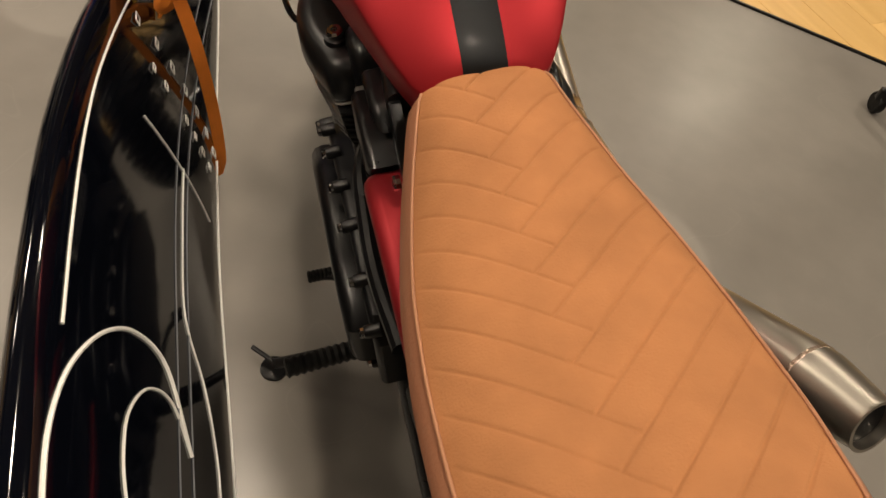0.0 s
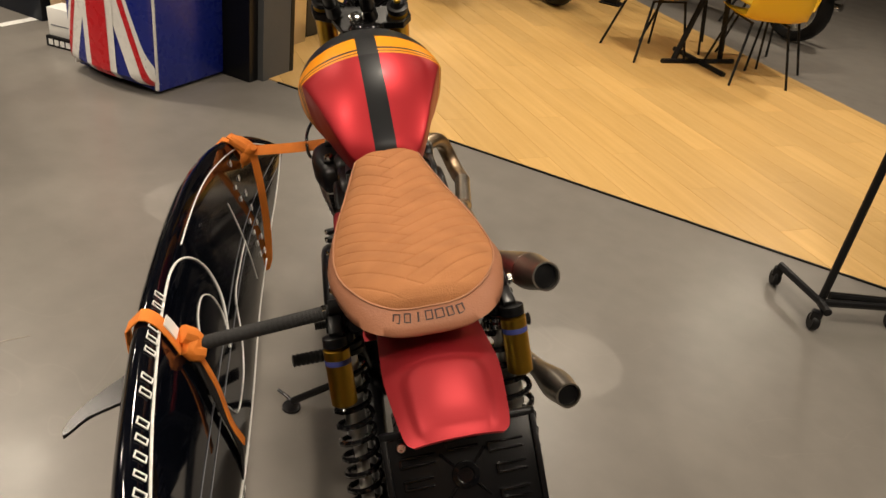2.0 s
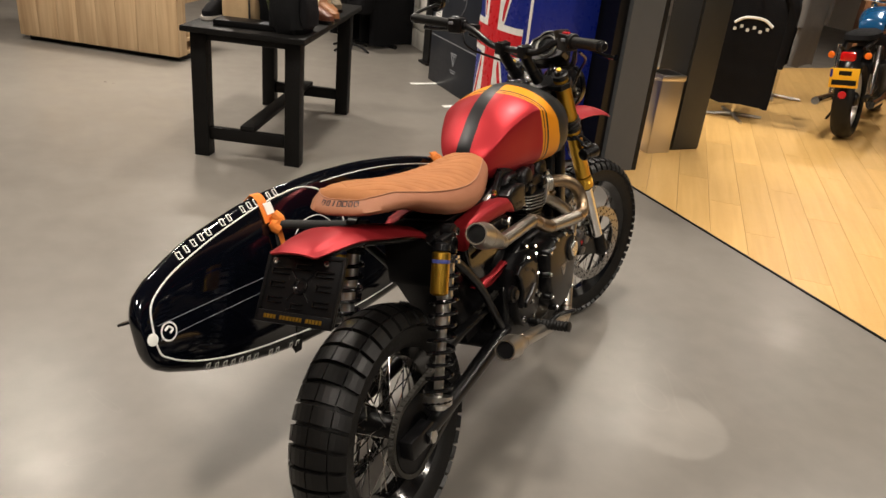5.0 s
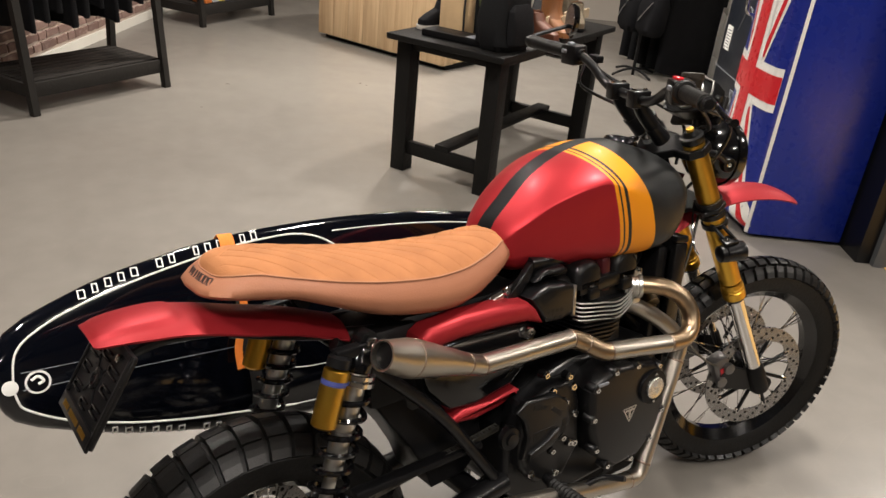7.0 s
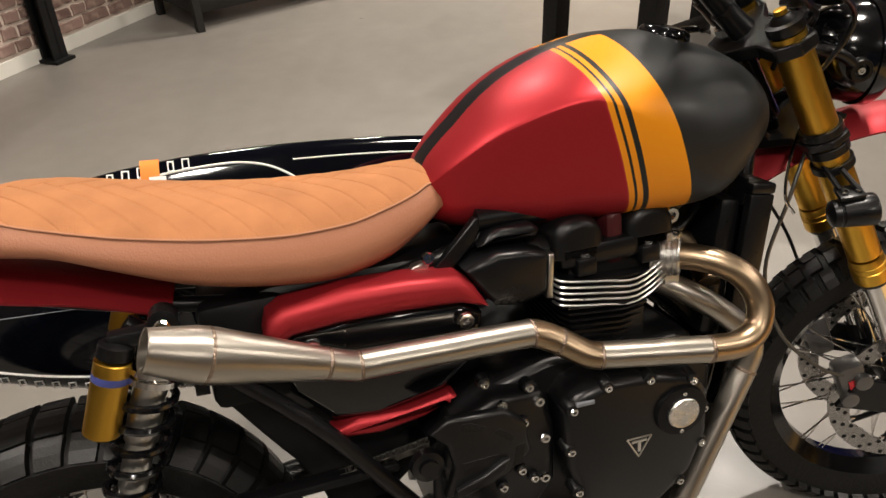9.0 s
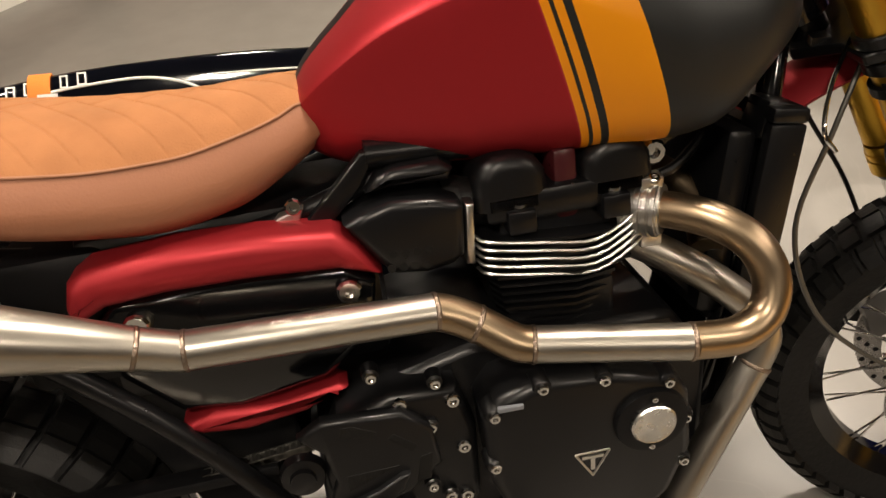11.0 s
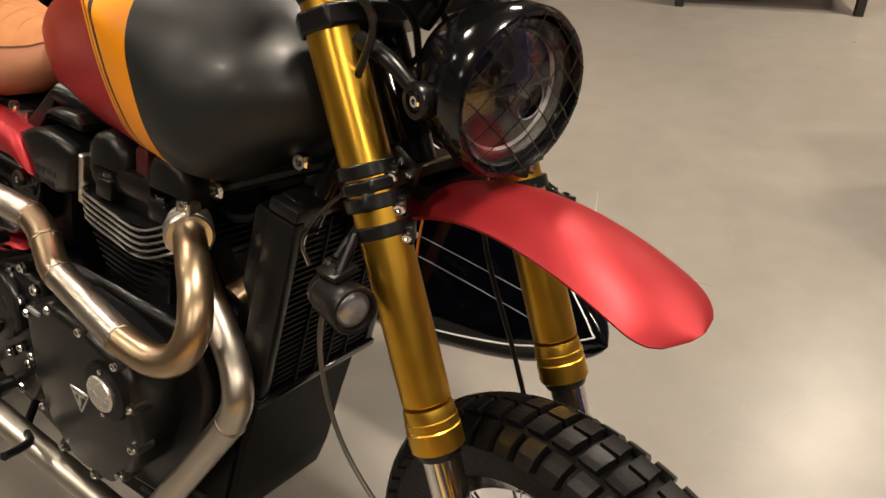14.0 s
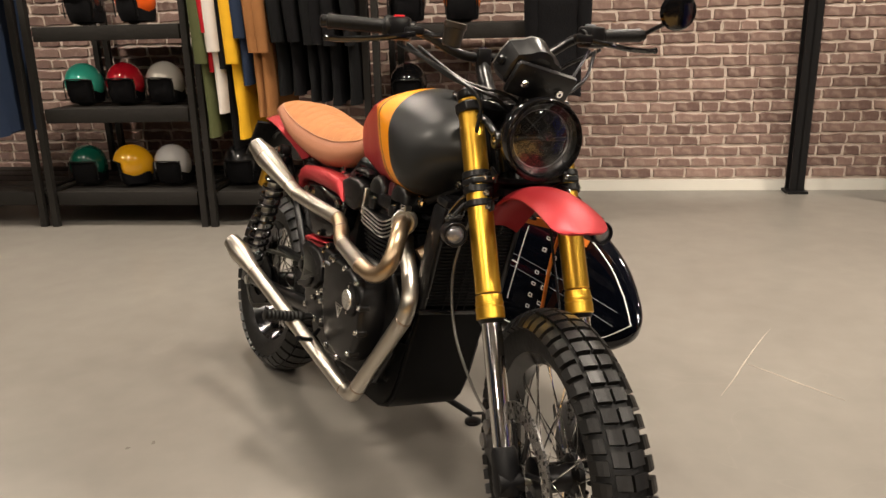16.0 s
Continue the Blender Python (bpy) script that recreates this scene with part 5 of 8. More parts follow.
for s in (1, -1):
    part("skid_side", prism([(0.62, 0.248), (0.876, 0.248), (0.918, 0.264), (0.944, 0.294), (0.960, 0.343), (0.978, 0.440), (0.920, 0.430), (0.870, 0.345), (0.80, 0.300), (0.64, 0.290)], 0.1045 * s, 0.110 * s), M_SKID, skid)
    # black pieces again colour in the shade of the slots
    for y, z in ((0.68, 0.262), (0.80, 0.266), (0.905, 0.325)):
        part("skid_slot", prism([(y - 0.022, z - 0.006), (y - 0.016, z + 0.007), (y + 0.022, z + 0.009), (y + 0.016, z - 0.004)], 0.1095 * s, 0.1112 * s, 0.0004), M_RUBBER, skid)

# cylinder block with separate cooling fins, tilted back a little
TOPEND = Matrix.Translation((0, 0, -0.017))
part("cylinder_block", box(-0.105, 0.105, 0.71, 0.84, 0.585, 0.775, None, 0.008), M_BLACK, eng, "", TOPEND)
def fin_mesh(hx, y0, y1, t):
    ring = [(-hx - 0.016, y0), (-hx + 0.004, y0 - 0.008), (hx - 0.02, y0 - 0.008), (hx, y0), (hx + 0.006, (y0 + y1) / 2 + 0.02), (hx - 0.01, y1), (hx - 0.03, y1 + 0.006), (-hx - 0.010, y1 + 0.008), (-hx - 0.034, y1 - 0.004), (-hx - 0.038, y1 - 0.040), (-hx - 0.022, (y0 + y1) / 2 - 0.02)]
    bm = loft([[Vector((x, y, -t / 2)) for x, y in ring], [Vector((x, y, t / 2)) for x, y in ring]])
    return bm


slope = Matrix.Rotation(radians(-4.5), 4, "X")
for k in range(5):
    z = 0.727 - k * 0.0100
    part("cooling_fin", fin_mesh(0.126 - 0.001 * k, 0.69, 0.858, 0.0035), M_BLACKMATT, eng, "", Matrix.Translation((0, 0.775, z - 0.010)) @ slope @ Matrix.Translation((0, -0.775, 0)))
    for s in (1, -1):
        run = [(0.112, 0.682, 0.003), (0.128, 0.693, 0.0), (0.132, 0.752, -0.010), (0.130, 0.812, -0.0185), (0.122, 0.864, 0.004), (0.100, 0.870, 0.006)] if s > 0 else [(0.112, 0.700, 0.004), (0.144, 0.706, 0.001), (0.151, 0.752, -0.006), (0.166, 0.812, -0.014), (0.163, 0.858, -0.004), (0.140, 0.872, 0.004)]
        part("fin_edge", tube([Vector((s * (x - 0.001 * k), y, z + dz)) for x, y, dz in run], 0.0021, 6, 4), M_ALU, eng, "bright machined fin edge")
for k in range(7):
    z = 0.690 - k * 0.0115
    sh = 0.124 - 0.003 * k
    part("cooling_fin", fin_mesh(sh, 0.70 + 0.002 * k, 0.842 - 0.003 * k, 0.0035), M_BLACK, eng, "", Matrix.Translation((0, 0.775, z - 0.017)) @ slope @ Matrix.Translation((0, -0.775, 0)))
# cylinder head and cam covers
plan = [(-0.09, 0.700), (-0.140, 0.703), (-0.156, 0.735), (-0.170, 0.780), (-0.173, 0.830), (-0.160, 0.872), (-0.13, 0.888), (-0.09, 0.888)]
plan = [(v.x, v.y) for v in spline([(x, y, 0) for x, y in plan], 3)]
mid = Vector((-0.11, 0.80, 0))
part("head_cover", loft([[mid.lerp(Vector((x, y, 0)), k) + Vector((0, 0, z)) for x, y in plan] for z, k in ((0.728, 0.97), (0.734, 1.0), (0.764, 1.0), (0.780, 0.94), (0.788, 0.80), (0.790, 0.60))]), M_CASE, eng, "rounded black cylinder head cover", angle=60)
for x, y in ((-0.122, 0.846), (-0.128, 0.752)):
    part("head_lug", lathe([(0, 0.017), (0.020, 0.015), (0.022, 0.011)], (x, y, 0.776), (x, y, 1.0), 16), M_CASE, eng)
    bolt((x, y, 0.797), (-0.1, 0, 1), eng, 1.6)
part("cylinder_head", box(-0.118, 0.118, 0.695, 0.850, 0.738, 0.773, None, 0.008), M_BLACK, eng)
for s in (1, -1):
    for y0, y1 in ((0.685, 0.769), (0.803, 0.886)):
        ring = []
        rows = []
        for t in range(9):
            a = math.pi * t / 8
            rows.append(((y0 + y1) / 2 - math.cos(a) * (y1 - y0) / 2, 0.755 + math.sin(a) ** 0.55 * 0.060))
        part("cam_cover", prism([(y0, 0.751), *rows[::-1][::-1], (y1, 0.751)], 0.02 * s, 0.118 * s, 0.016), M_CASE, eng, "black cam cover")
    for y in (0.733, 0.838):
        part("head_lug", box(-0.016, 0.016, -0.016, 0.016, -0.014, 0.014, Matrix.Translation((0.110 * s, y, 0.740)), 0.004), M_BLACK, eng)
        bolt((0.112 * s, y, 0.753), (0.25 * s, 0, 1), eng, 1.35)
    # throttle body and its perforated cover
    tc = part("intake_cover", prism([(0.546, 0.772), (0.568, 0.782), (0.597, 0.790), (0.640, 0.786), (0.668, 0.778), (0.672, 0.770), (0.668, 0.716), (0.655, 0.708), (0.626, 0.703), (0.590, 0.709), (0.578, 0.722), (0.560, 0.750)], 0.04 * s, 0.128 * s, 0.010), M_BLACK, eng, "black intake cover with drilled holes")
    part("throttle_cover", prism([(0.574, 0.796), (0.588, 0.812), (0.606, 0.819), (0.655, 0.819), (0.668, 0.808), (0.662, 0.796), (0.600, 0.799)], 0.05 * s, 0.112 * s, 0.010), M_BLACK, eng)
    part("hose_band", prism([(0.674, 0.772), (0.684, 0.770), (0.679, 0.700), (0.669, 0.702)], 0.05 * s, 0.121 * s, 0.004), M_ALU, eng, "bright steel hose band")
    # raised black discs stand for the shade inside the drilled vents
    hole = lathe([(0, 0.0046), (0.002, 0.0046)], (0, 0, 0), (1, 0, 0), 10)
    hme = bpy.data.meshes.new("vent_hole")
    hole.to_mesh(hme)
    hole.free()
    hme.materials.append(M_RUBBER)
    for k in range(8):
        ob = new("vent_hole", hme)
        ob.parent = tc
        ob.matrix_basis = Matrix.Translation((0.1265 if s > 0 else -0.1285, 0.592 + (k % 4) * 0.0125 - (0.004 if k > 3 else 0), 0.7335 - (k // 4) * 0.016 - (k % 4) * 0.0008))
    part("intake_rubber", lathe([(0, 0.028), (0.012, 0.031), (0.03, 0.027), (0.05, 0.03)], (0.075 * s, 0.655, 0.758), (0.075 * s, 0.72, 0.755), 18), M_RUBBER, eng)
part("coil_cover", box(-0.108, 0.108, 0.774, 0.802, 0.728, 0.809, None, 0.008), material("dark_red_cover", (0.05, 0.008, 0.01), 0.3), eng)
for r, run in ((0.006, [(0.05, 0.87, 0.74), (0.06, 0.93, 0.745), (0.03, 1.0, 0.79)]), (0.014, [(-0.05, 0.87, 0.68), (-0.06, 0.93, 0.66), (-0.08, 0.98, 0.60)]), (0.014, [(0.04, 0.86, 0.68), (0.05, 0.92, 0.62), (0.07, 0.98, 0.55)])):
    part("coolant_hose", tube(run, r, 10, 4), M_BLACK, eng)

# --- exhaust ---
exh = new("exhaust")
exh.parent = bike
exh.matrix_basis = FIX
tagged(exh, "brushed steel high and low exhaust pipes")
up = [(0.082, 0.858, 0.732), (0.111, 0.898, 0.734), (0.140, 0.938, 0.727), (0.163, 0.970, 0.704), (0.180, 0.984, 0.668), (0.193, 0.973, 0.635), (0.202, 0.938, 0.620), (0.2060, 0.8834, 0.6260)]
part("header_pipe", tube(up, 0.0205, 20, 6), M_STEELHOT, exh, "heat-tinted header pipe")
mid = [(0.2060, 0.8840, 0.6259), (0.1805, 0.72, 0.6405)]
part("upper_pipe", tube(mid, 0.0203, 20), M_STEEL, exh)
kick = [(0.1808, 0.722, 0.6402), (0.177, 0.700, 0.6465), (0.164, 0.665, 0.668), (0.158, 0.640, 0.681), (0.157, 0.622, 0.688)]
part("kicked_pipe", tube(kick, 0.0203, 20, 5), M_STEELHOT, exh)
run = [(0.157, 0.624, 0.6875), (0.178, 0.375, 0.7085)]
part("rear_pipe", tube(run, 0.0203, 20), M_STEEL, exh)
s0, s1 = Vector((0.178, 0.374, 0.7075)), Vector((0.232, 0.114, 0.826))
part("silencer", lathe([(0, 0.0203), (0.045, 0.0210), (0.05, 0.0215), (0.19, 0.0345), (0.215, 0.0345), (0.268, 0.0265), (0.272, 0.0270), (0.272, 0.0235), (0.20, 0.0225)], s0, s1, 30), M_STEEL, exh, "tapered brushed steel silencer")
part("silencer_bore", lathe([(0.20, 0.0222), (0.262, 0.0232), (0.264, 0.001)], s0, s1, 24), M_BLACKMATT, exh)
for a, b, r in ((mid[0], mid[1], 0.0212), (mid[1], mid[0], 0.0212), (kick[2], kick[3], 0.0212), (run[0], run[1], 0.0212), (run[1], run[0], 0.0212), (s0 + (s1 - s0).normalized() * 0.047, s1, 0.0220), (s0 + (s1 - s0).normalized() * 0.20, s1, 0.0350)):
    part("weld_ring", lathe([(-0.003, r - 0.001), (-0.0015, r + 0.0001), (0.0015, r + 0.0001), (0.003, r - 0.001)], a, b, 22), M_WELD, exh)
ca = Vector(up[0]) - (Vector(up[1]) - Vector(up[0])).normalized() * 0.002
ribs = [(0, 0.0215), (0, 0.0275)]
for k in range(5):
    ribs += [(0.001 + 0.0085 * k, 0.0312), (0.0055 + 0.0085 * k, 0.0312), (0.0065 + 0.0085 * k, 0.0290), (0.0080 + 0.0085 * k, 0.0290)]
ribs += [(0.044, 0.0275), (0.044, 0.0215)]
clamp = part("pipe_clamp", lathe(ribs, ca, Vector(up[1]), 36), M_ALU, exh, "ribbed bright steel header clamp")
for z in (0.034, -0.034):
    part("clamp_ear", box(-0.010, 0.010, -0.006, 0.020, -0.009, 0.009, Matrix.Translation(ca + Vector((0.016, 0.016, z))), 0.003), M_ALU, clamp)
for z in (0.769, 0.706):
    bolt((0.103, 0.882, z), (0.3, 0, 1), exh, 1.0)
low = [(-0.06, 0.865, 0.735), (-0.03, 0.93, 0.728), (0.03, 0.965, 0.70), (0.09, 0.955, 0.665)]
part("left_header", tube(low, 0.0200, 18, 6), M_STEELHOT, exh)
low2 = [(0.078, 0.862, 0.690), (0.098, 0.905, 0.668), (0.114, 0.955, 0.634), (0.128, 0.995, 0.596), (0.138, 1.010, 0.560), (0.1405, 0.997, 0.519)]
part("cross_header", tube(low2, 0.0200, 20, 6), M_STEEL, exh)
part("down_pipe", tube([(0.1405, 0.999, 0.523), (0.1755, 0.868, 0.302)], 0.0203, 20), M_STEEL, exh)
part("low_elbow", tube([(0.1745, 0.872, 0.309), (0.178, 0.857, 0.284), (0.180, 0.836, 0.274), (0.183, 0.805, 0.278)], 0.0203, 20, 6), M_STEEL, exh)
l0, l1 = Vector((0.183, 0.808, 0.2775)), Vector((0.266, 0.300, 0.455))
part("low_pipe", tube([l0, l1], 0.0200, 20), M_STEEL, exh)
l2 = l1 + (l1 - l0).normalized() * 0.175
part("low_silencer", lathe([(0, 0.0203), (0.02, 0.021), (0.10, 0.033), (0.118, 0.033), (0.165, 0.0270), (0.169, 0.0270), (0.169, 0.0235), (0.11, 0.0225)], l1, l2, 30), M_STEEL, exh, "short tapered steel silencer")
part("low_bore", lathe([(0.10, 0.0222), (0.160, 0.0232), (0.162, 0.001)], l1, l2, 24), M_BLACKMATT, exh)
for a, b, r in (((0.1405, 0.999, 0.523), (0.1755, 0.868, 0.302), 0.0212), ((0.1755, 0.868, 0.302), (0.1405, 0.999, 0.523), 0.0212), (l0, l1, 0.0210), (l1, l0, 0.0210)):
    part("weld_ring", lathe([(-0.003, r - 0.001), (-0.0015, r + 0.0001), (0.0015, r + 0.0001), (0.003, r - 0.001)], a, b, 22), M_WELD, exh)

# --- chain, pegs, stand, brake ---
M_CHAIN = material("oiled_chain_steel", (0.10, 0.095, 0.085), 0.42, 0.75)
ch = new("drive_chain")
ch.parent = bike
tagged(ch, "steel drive chain with its sprocket")
part("sprocket", lathe([(0, 0.100), (0.006, 0.100), (0.006, 0.055), (0.0, 0.055)], (0.096, -0.04, 0.322), (0.2, -0.04, 0.322), 44), M_BLACKMATT, ch)
lk = join(box(-0.0075, -0.0055, -0.010, 0.010, -0.0055, 0.0055, None, 0.002), box(0.0055, 0.0075, -0.010, 0.010, -0.0055, 0.0055, None, 0.002), lathe([(0, 0.0048), (0.015, 0.0048)], (-0.0075, -0.005, 0), (0.0075, -0.005, 0), 8), lathe([(0, 0.0048), (0.015, 0.0048)], (-0.0075, 0.006, 0), (0.0075, 0.006, 0), 8))
lme = bpy.data.meshes.new("chain_link")
lk.to_mesh(lme)
lk.free()
lme.materials.append(M_CHAIN)
path = []
for k in range(19):
    a = radians(95 + k * 10)
    path.append(Vector((0.099, -0.05 + 0.105 * math.cos(a), 0.327 + 0.105 * math.sin(a))))
top_a, top_b = Vector((0.099, -0.06, 0.432)), Vector((0.099, 0.50, 0.500))
bot_a, bot_b = Vector((0.099, -0.06, 0.222)), Vector((0.099, 0.50, 0.405))
run_pts = [top_b, top_a] + path + [bot_a, bot_b]
acc, pos = 0.0, []
for a, b in zip(run_pts, run_pts[1:]):
    L = (b - a).length
    while acc < L:
        pos.append((a + (b - a) * (acc / L), (b - a).normalized()))
        acc += 0.0165
    acc -= L
for p, d in pos:
    ob = new("chain_link", lme)
    ob.parent = ch
    ob.matrix_basis = Matrix.Translation(p) @ Matrix.Rotation(math.atan2(d.z, d.y), 4, "X")
part("chain_guard", box(0.085, 0.115, 0.12, 0.42, 0.470, 0.485, pose(0, 0, 0, 0), 0.004), M_BLACKMATT, bike)

for s in (1, -1):
    for nm, y, z, r, L in (("foot_peg", 0.545, 0.372, 0.0165, 0.105),):
        a = Vector((0.185 * s, y, z))
        prof = [(0, r * 0.7), (0.01, r)]
        for k in range(9):
            prof += [(0.012 + k * L / 9.5, r), (0.012 + k * L / 9.5 + L / 19, r * 0.82)]
        prof += [(L + 0.008, r), (L + 0.011, r * 0.6)]
        pg = part(nm, lathe(prof, a, a + Vector((s, -0.08, 0.05)), 14), M_RUBBER, bike, "ribbed black foot peg")
        part("peg_mount", tube([(0.10 * s, y + 0.03, z + 0.02), (0.16 * s, y + 0.005, z + 0.004), (0.195 * s, y, z)], 0.011, 10, 4), M_BLACK, pg)
part("brake_pedal", tube([(0.150, 0.58, 0.345), (0.190, 0.62, 0.335), (0.215, 0.67, 0.350), (0.262, 0.690, 0.362)], 0.0065, 10, 5), M_BLACK, bike)
part("gear_lever", tube([(-0.150, 0.62, 0.315), (-0.185, 0.70, 0.325), (-0.235, 0.725, 0.326)], 0.0065, 10, 5), M_BLACK, bike)
part("gear_toe_rubber", lathe([(0, 0.010)] + [q for k in range(6) for q in ((0.004 + 0.007 * k, 0.0115), (0.0075 + 0.007 * k, 0.0095))], (-0.205, 0.724, 0.326), (-0.30, 0.726, 0.326), 12), M_RUBBER, bike)
stand = part("side_stand", tube([(-0.125, 0.615, 0.245), (-0.20, 0.650, 0.185), (-0.352, 0.700, 0.098)], 0.0105, 12, 4), M_BLACK, bike)
part("stand_foot", lathe([(0, 0.024), (0.004, 0.027), (0.010, 0.026), (0.012, 0.018)], (-0.362, 0.703, 0.068), (-0.338, 0.703, 0.172), 16), M_BLACK, stand, "stand foot worn to bare metal")
part("stand_tang", tube([(-0.352, 0.70, 0.10), (-0.390, 0.738, 0.115)], 0.005, 8), M_BLACK, stand)

for s in (1, -1):
    cal = part("brake_caliper", join(box(-0.024, 0.020, -0.026, 0.026, -0.048, 0.048, Matrix.Translation(AX_F + Vector((0.078 * s, -0.128, 0.045))) @ pose(0, 0, 0, 22), 0.010), lathe([(0, 0.016), (0.012, 0.016), (0.014, 0.010)], AX_F + Vector((0.098 * s, -0.12, 0.062)), AX_F + Vector((0.3 * s, -0.12, 0.062)), 16), lathe([(0, 0.016), (0.012, 0.016), (0.014, 0.010)], AX_F + Vector((0.098 * s, -0.138, 0.022)), AX_F + Vector((0.3 * s, -0.138, 0.022)), 16)), material("caliper_grey", (0.15, 0.145, 0.14), 0.38, 0.7, 0.12, 25), bike, "grey brake caliper with red lettering", STEER)
    part("caliper_arm", prism([(1.290, 0.330), (1.330, 0.395), (1.405, 0.370), (1.452, 0.350), (1.452, 0.300), (1.400, 0.305)], 0.094 * s, 0.104 * s), M_BLACK, cal, "", STEER, bevel=0.002)
    part("caliper_mark", box(-0.001, 0.001, -0.007, 0.007, -0.022, 0.022, Matrix.Translation(AX_F + Vector((0.1015 * s, -0.131, 0.042))) @ pose(0, 0, 0, 22)), M_FLAGRED, cal, "", STEER)

# --- cables ---
part("breather_loop", tube([(-0.10, 1.09, 0.80), (-0.145, 1.066, 0.785), (-0.176, 0.985, 0.778), (-0.182, 0.90, 0.772), (-0.172, 0.83, 0.770), (-0.13, 0.795, 0.772)], 0.0042, 8, 5), M_BLACKGLOSS, bike, "thin black breather hose")
cab = new("cables")
cab.parent = bike
runs = [
    [(0.24, 1.00, 1.165), (0.18, 1.12, 1.12), (0.11, 1.19, 1.06), (0.10, 1.16, 0.99), (0.09, 1.11, 0.93)],
    [(0.22, 1.01, 1.165), (0.15, 1.10, 1.10), (0.05, 1.16, 1.05), (0.0, 1.13, 0.98)],
    [(0.20, 1.03, 1.16), (0.12, 1.12, 1.09), (0.02, 1.17, 1.055), (-0.06, 1.12, 0.96)],
    [(-0.24, 1.00, 1.165), (-0.16, 1.12, 1.10), (-0.06, 1.18, 1.05), (0.02, 1.12, 0.97)],
    [(-0.22, 1.01, 1.165), (-0.13, 1.10, 1.09), (-0.05, 1.13, 1.02), (-0.03, 1.08, 0.95)],
    [(-0.26, 0.99, 1.17), (-0.19, 0.95, 1.13), (-0.10, 1.02, 1.09), (-0.04, 1.08, 1.05)],
]
for r in runs:
    part("cable", tube(r, 0.0042, 8, 6), M_BLACK, cab, "", STEER)
part("brake_hose", tube([(0.075, 1.170, 0.86), (0.104, 1.140, 0.78), (0.126, 1.108, 0.66), (0.128, 1.150, 0.53), (0.108, 1.245, 0.43), (0.088, 1.325, 0.385)], 0.0034, 8, 7), material("braided_hose", (0.10, 0.095, 0.085), 0.35, 0.6), cab, "braided steel brake hose", STEER)
part("lamp_cable", tube([(0.06, 1.16, 0.885), (0.115, 1.125, 0.84), (0.145, 1.115, 0.80), (0.148, 1.13, 0.775)], 0.0026, 8, 5), M_CHROME, cab, "", STEER)
part("brake_hose", tube([(-0.075, 1.165, 0.86), (-0.09, 1.16, 0.74), (-0.085, 1.24, 0.60), (-0.085, 1.32, 0.42)], 0.0034, 8, 7), M_BLACK, cab, "", STEER)

# --- surfboard at the bike's left ---
BC = Vector((0.0617, 0.5221, 0.6114))
b_al, b_up = Vector((-0.1096, 0.9940, 0.0)).normalized(), Vector((-0.3210, -0.0354, 0.9464)).normalized()
b_n = b_al.cross(b_up).normalized()
BOARD = Matrix(((b_al.x, b_up.x, b_n.x, BC.x), (b_al.y, b_up.y, b_n.y, BC.y), (b_al.z, b_up.z, b_n.z, BC.z), (0, 0, 0, 1)))
BOARD = BOARD @ Matrix.Translation((0.07, -0.050, 0)) @ Matrix.Rotation(radians(-3.7), 4, "Z") @ Matrix.Translation((0, -0.022, -0.014))
board = thing("surfboard", BOARD, "glossy black surfboard with thin white line pattern, strapped beside the motorcycle", "surfboard")
B_W = [(-0.826, 0.0), (-0.825, 0.045), (-0.815, 0.072), (-0.79, 0.100), (-0.72, 0.132), (-0.60, 0.175), (-0.50, 0.199), (-0.38, 0.222), (-0.24, 0.237), (-0.05, 0.243), (0.12, 0.239), (0.30, 0.224), (0.48, 0.198), (0.67, 0.146), (0.76, 0.107), (0.82, 0.070), (0.865, 0.036), (0.882, 0.015), (0.888, 0.0)]


def RK(a):
    """The board's rocker: nose and tail rise towards the deck's side."""
    return 0.088 * max(0.0, (a - 0.1) / 0.77) ** 2.1 + 0.008 * max(0.0, (-a - 0.4) / 0.42) ** 2


def board_mesh():
    xs = [-0.826, -0.8257, -0.825, -0.821, -0.815] + [-0.80 + 0.04 * k for k in range(41)] + [0.82, 0.84, 0.858, 0.871, 0.881, 0.889]
    rings = []
    for a in xs:
        w = max(0.0015, lerp_table(B_W, a))
        th = 0.078 * min(1, (w / 0.16)) ** 0.6
        ring = []
        for k in range(36):
            t = 2 * math.pi * k / 36
            c, s = math.cos(t), math.sin(t)
            x = w * math.copysign(abs(c) ** (0.9 if s > 0 else 0.55), c)
            z = th / 2 * math.copysign(abs(s) ** (1.0 if s > 0 else 0.8), s)
            ring.append(Vector((a, x, z - th / 2 + 0.004 + RK(a))))
        rings.append(ring)
    return loft(rings)


part("board_body", board_mesh(), M_BOARD, board, "glossy black board", angle=60)


def deck(a, y, lift=0.0028):
    """A point on the deck that faces the motorcycle."""
    w = max(0.01, lerp_table(B_W, a))
    th = 0.078 * min(1, (w / 0.16)) ** 0.6
    q = min(0.999, abs(y) / w)
    c = q ** (1 / 0.9)
    s = math.sqrt(max(0.0, 1 - c * c))
    return Vector((a, y, th / 2 * s - th / 2 + 0.004 + lift * 0.3 + RK(a)))


def line(pts, r=0.0017, steps=6):
    sp = spline([(a, y, 0) for a, y in pts], steps)
    part("white_line", tube([deck(p.x, p.y) for p in sp], r, 6), M_WHITE, board, "thin white pinline")


inset = lambda a, k: (lerp_table(B_W, a) - k)
line([(a, inset(a, 0.030)) for a in (0.80, 0.70, 0.55, 0.35, 0.2, 0.05, -0.07)])
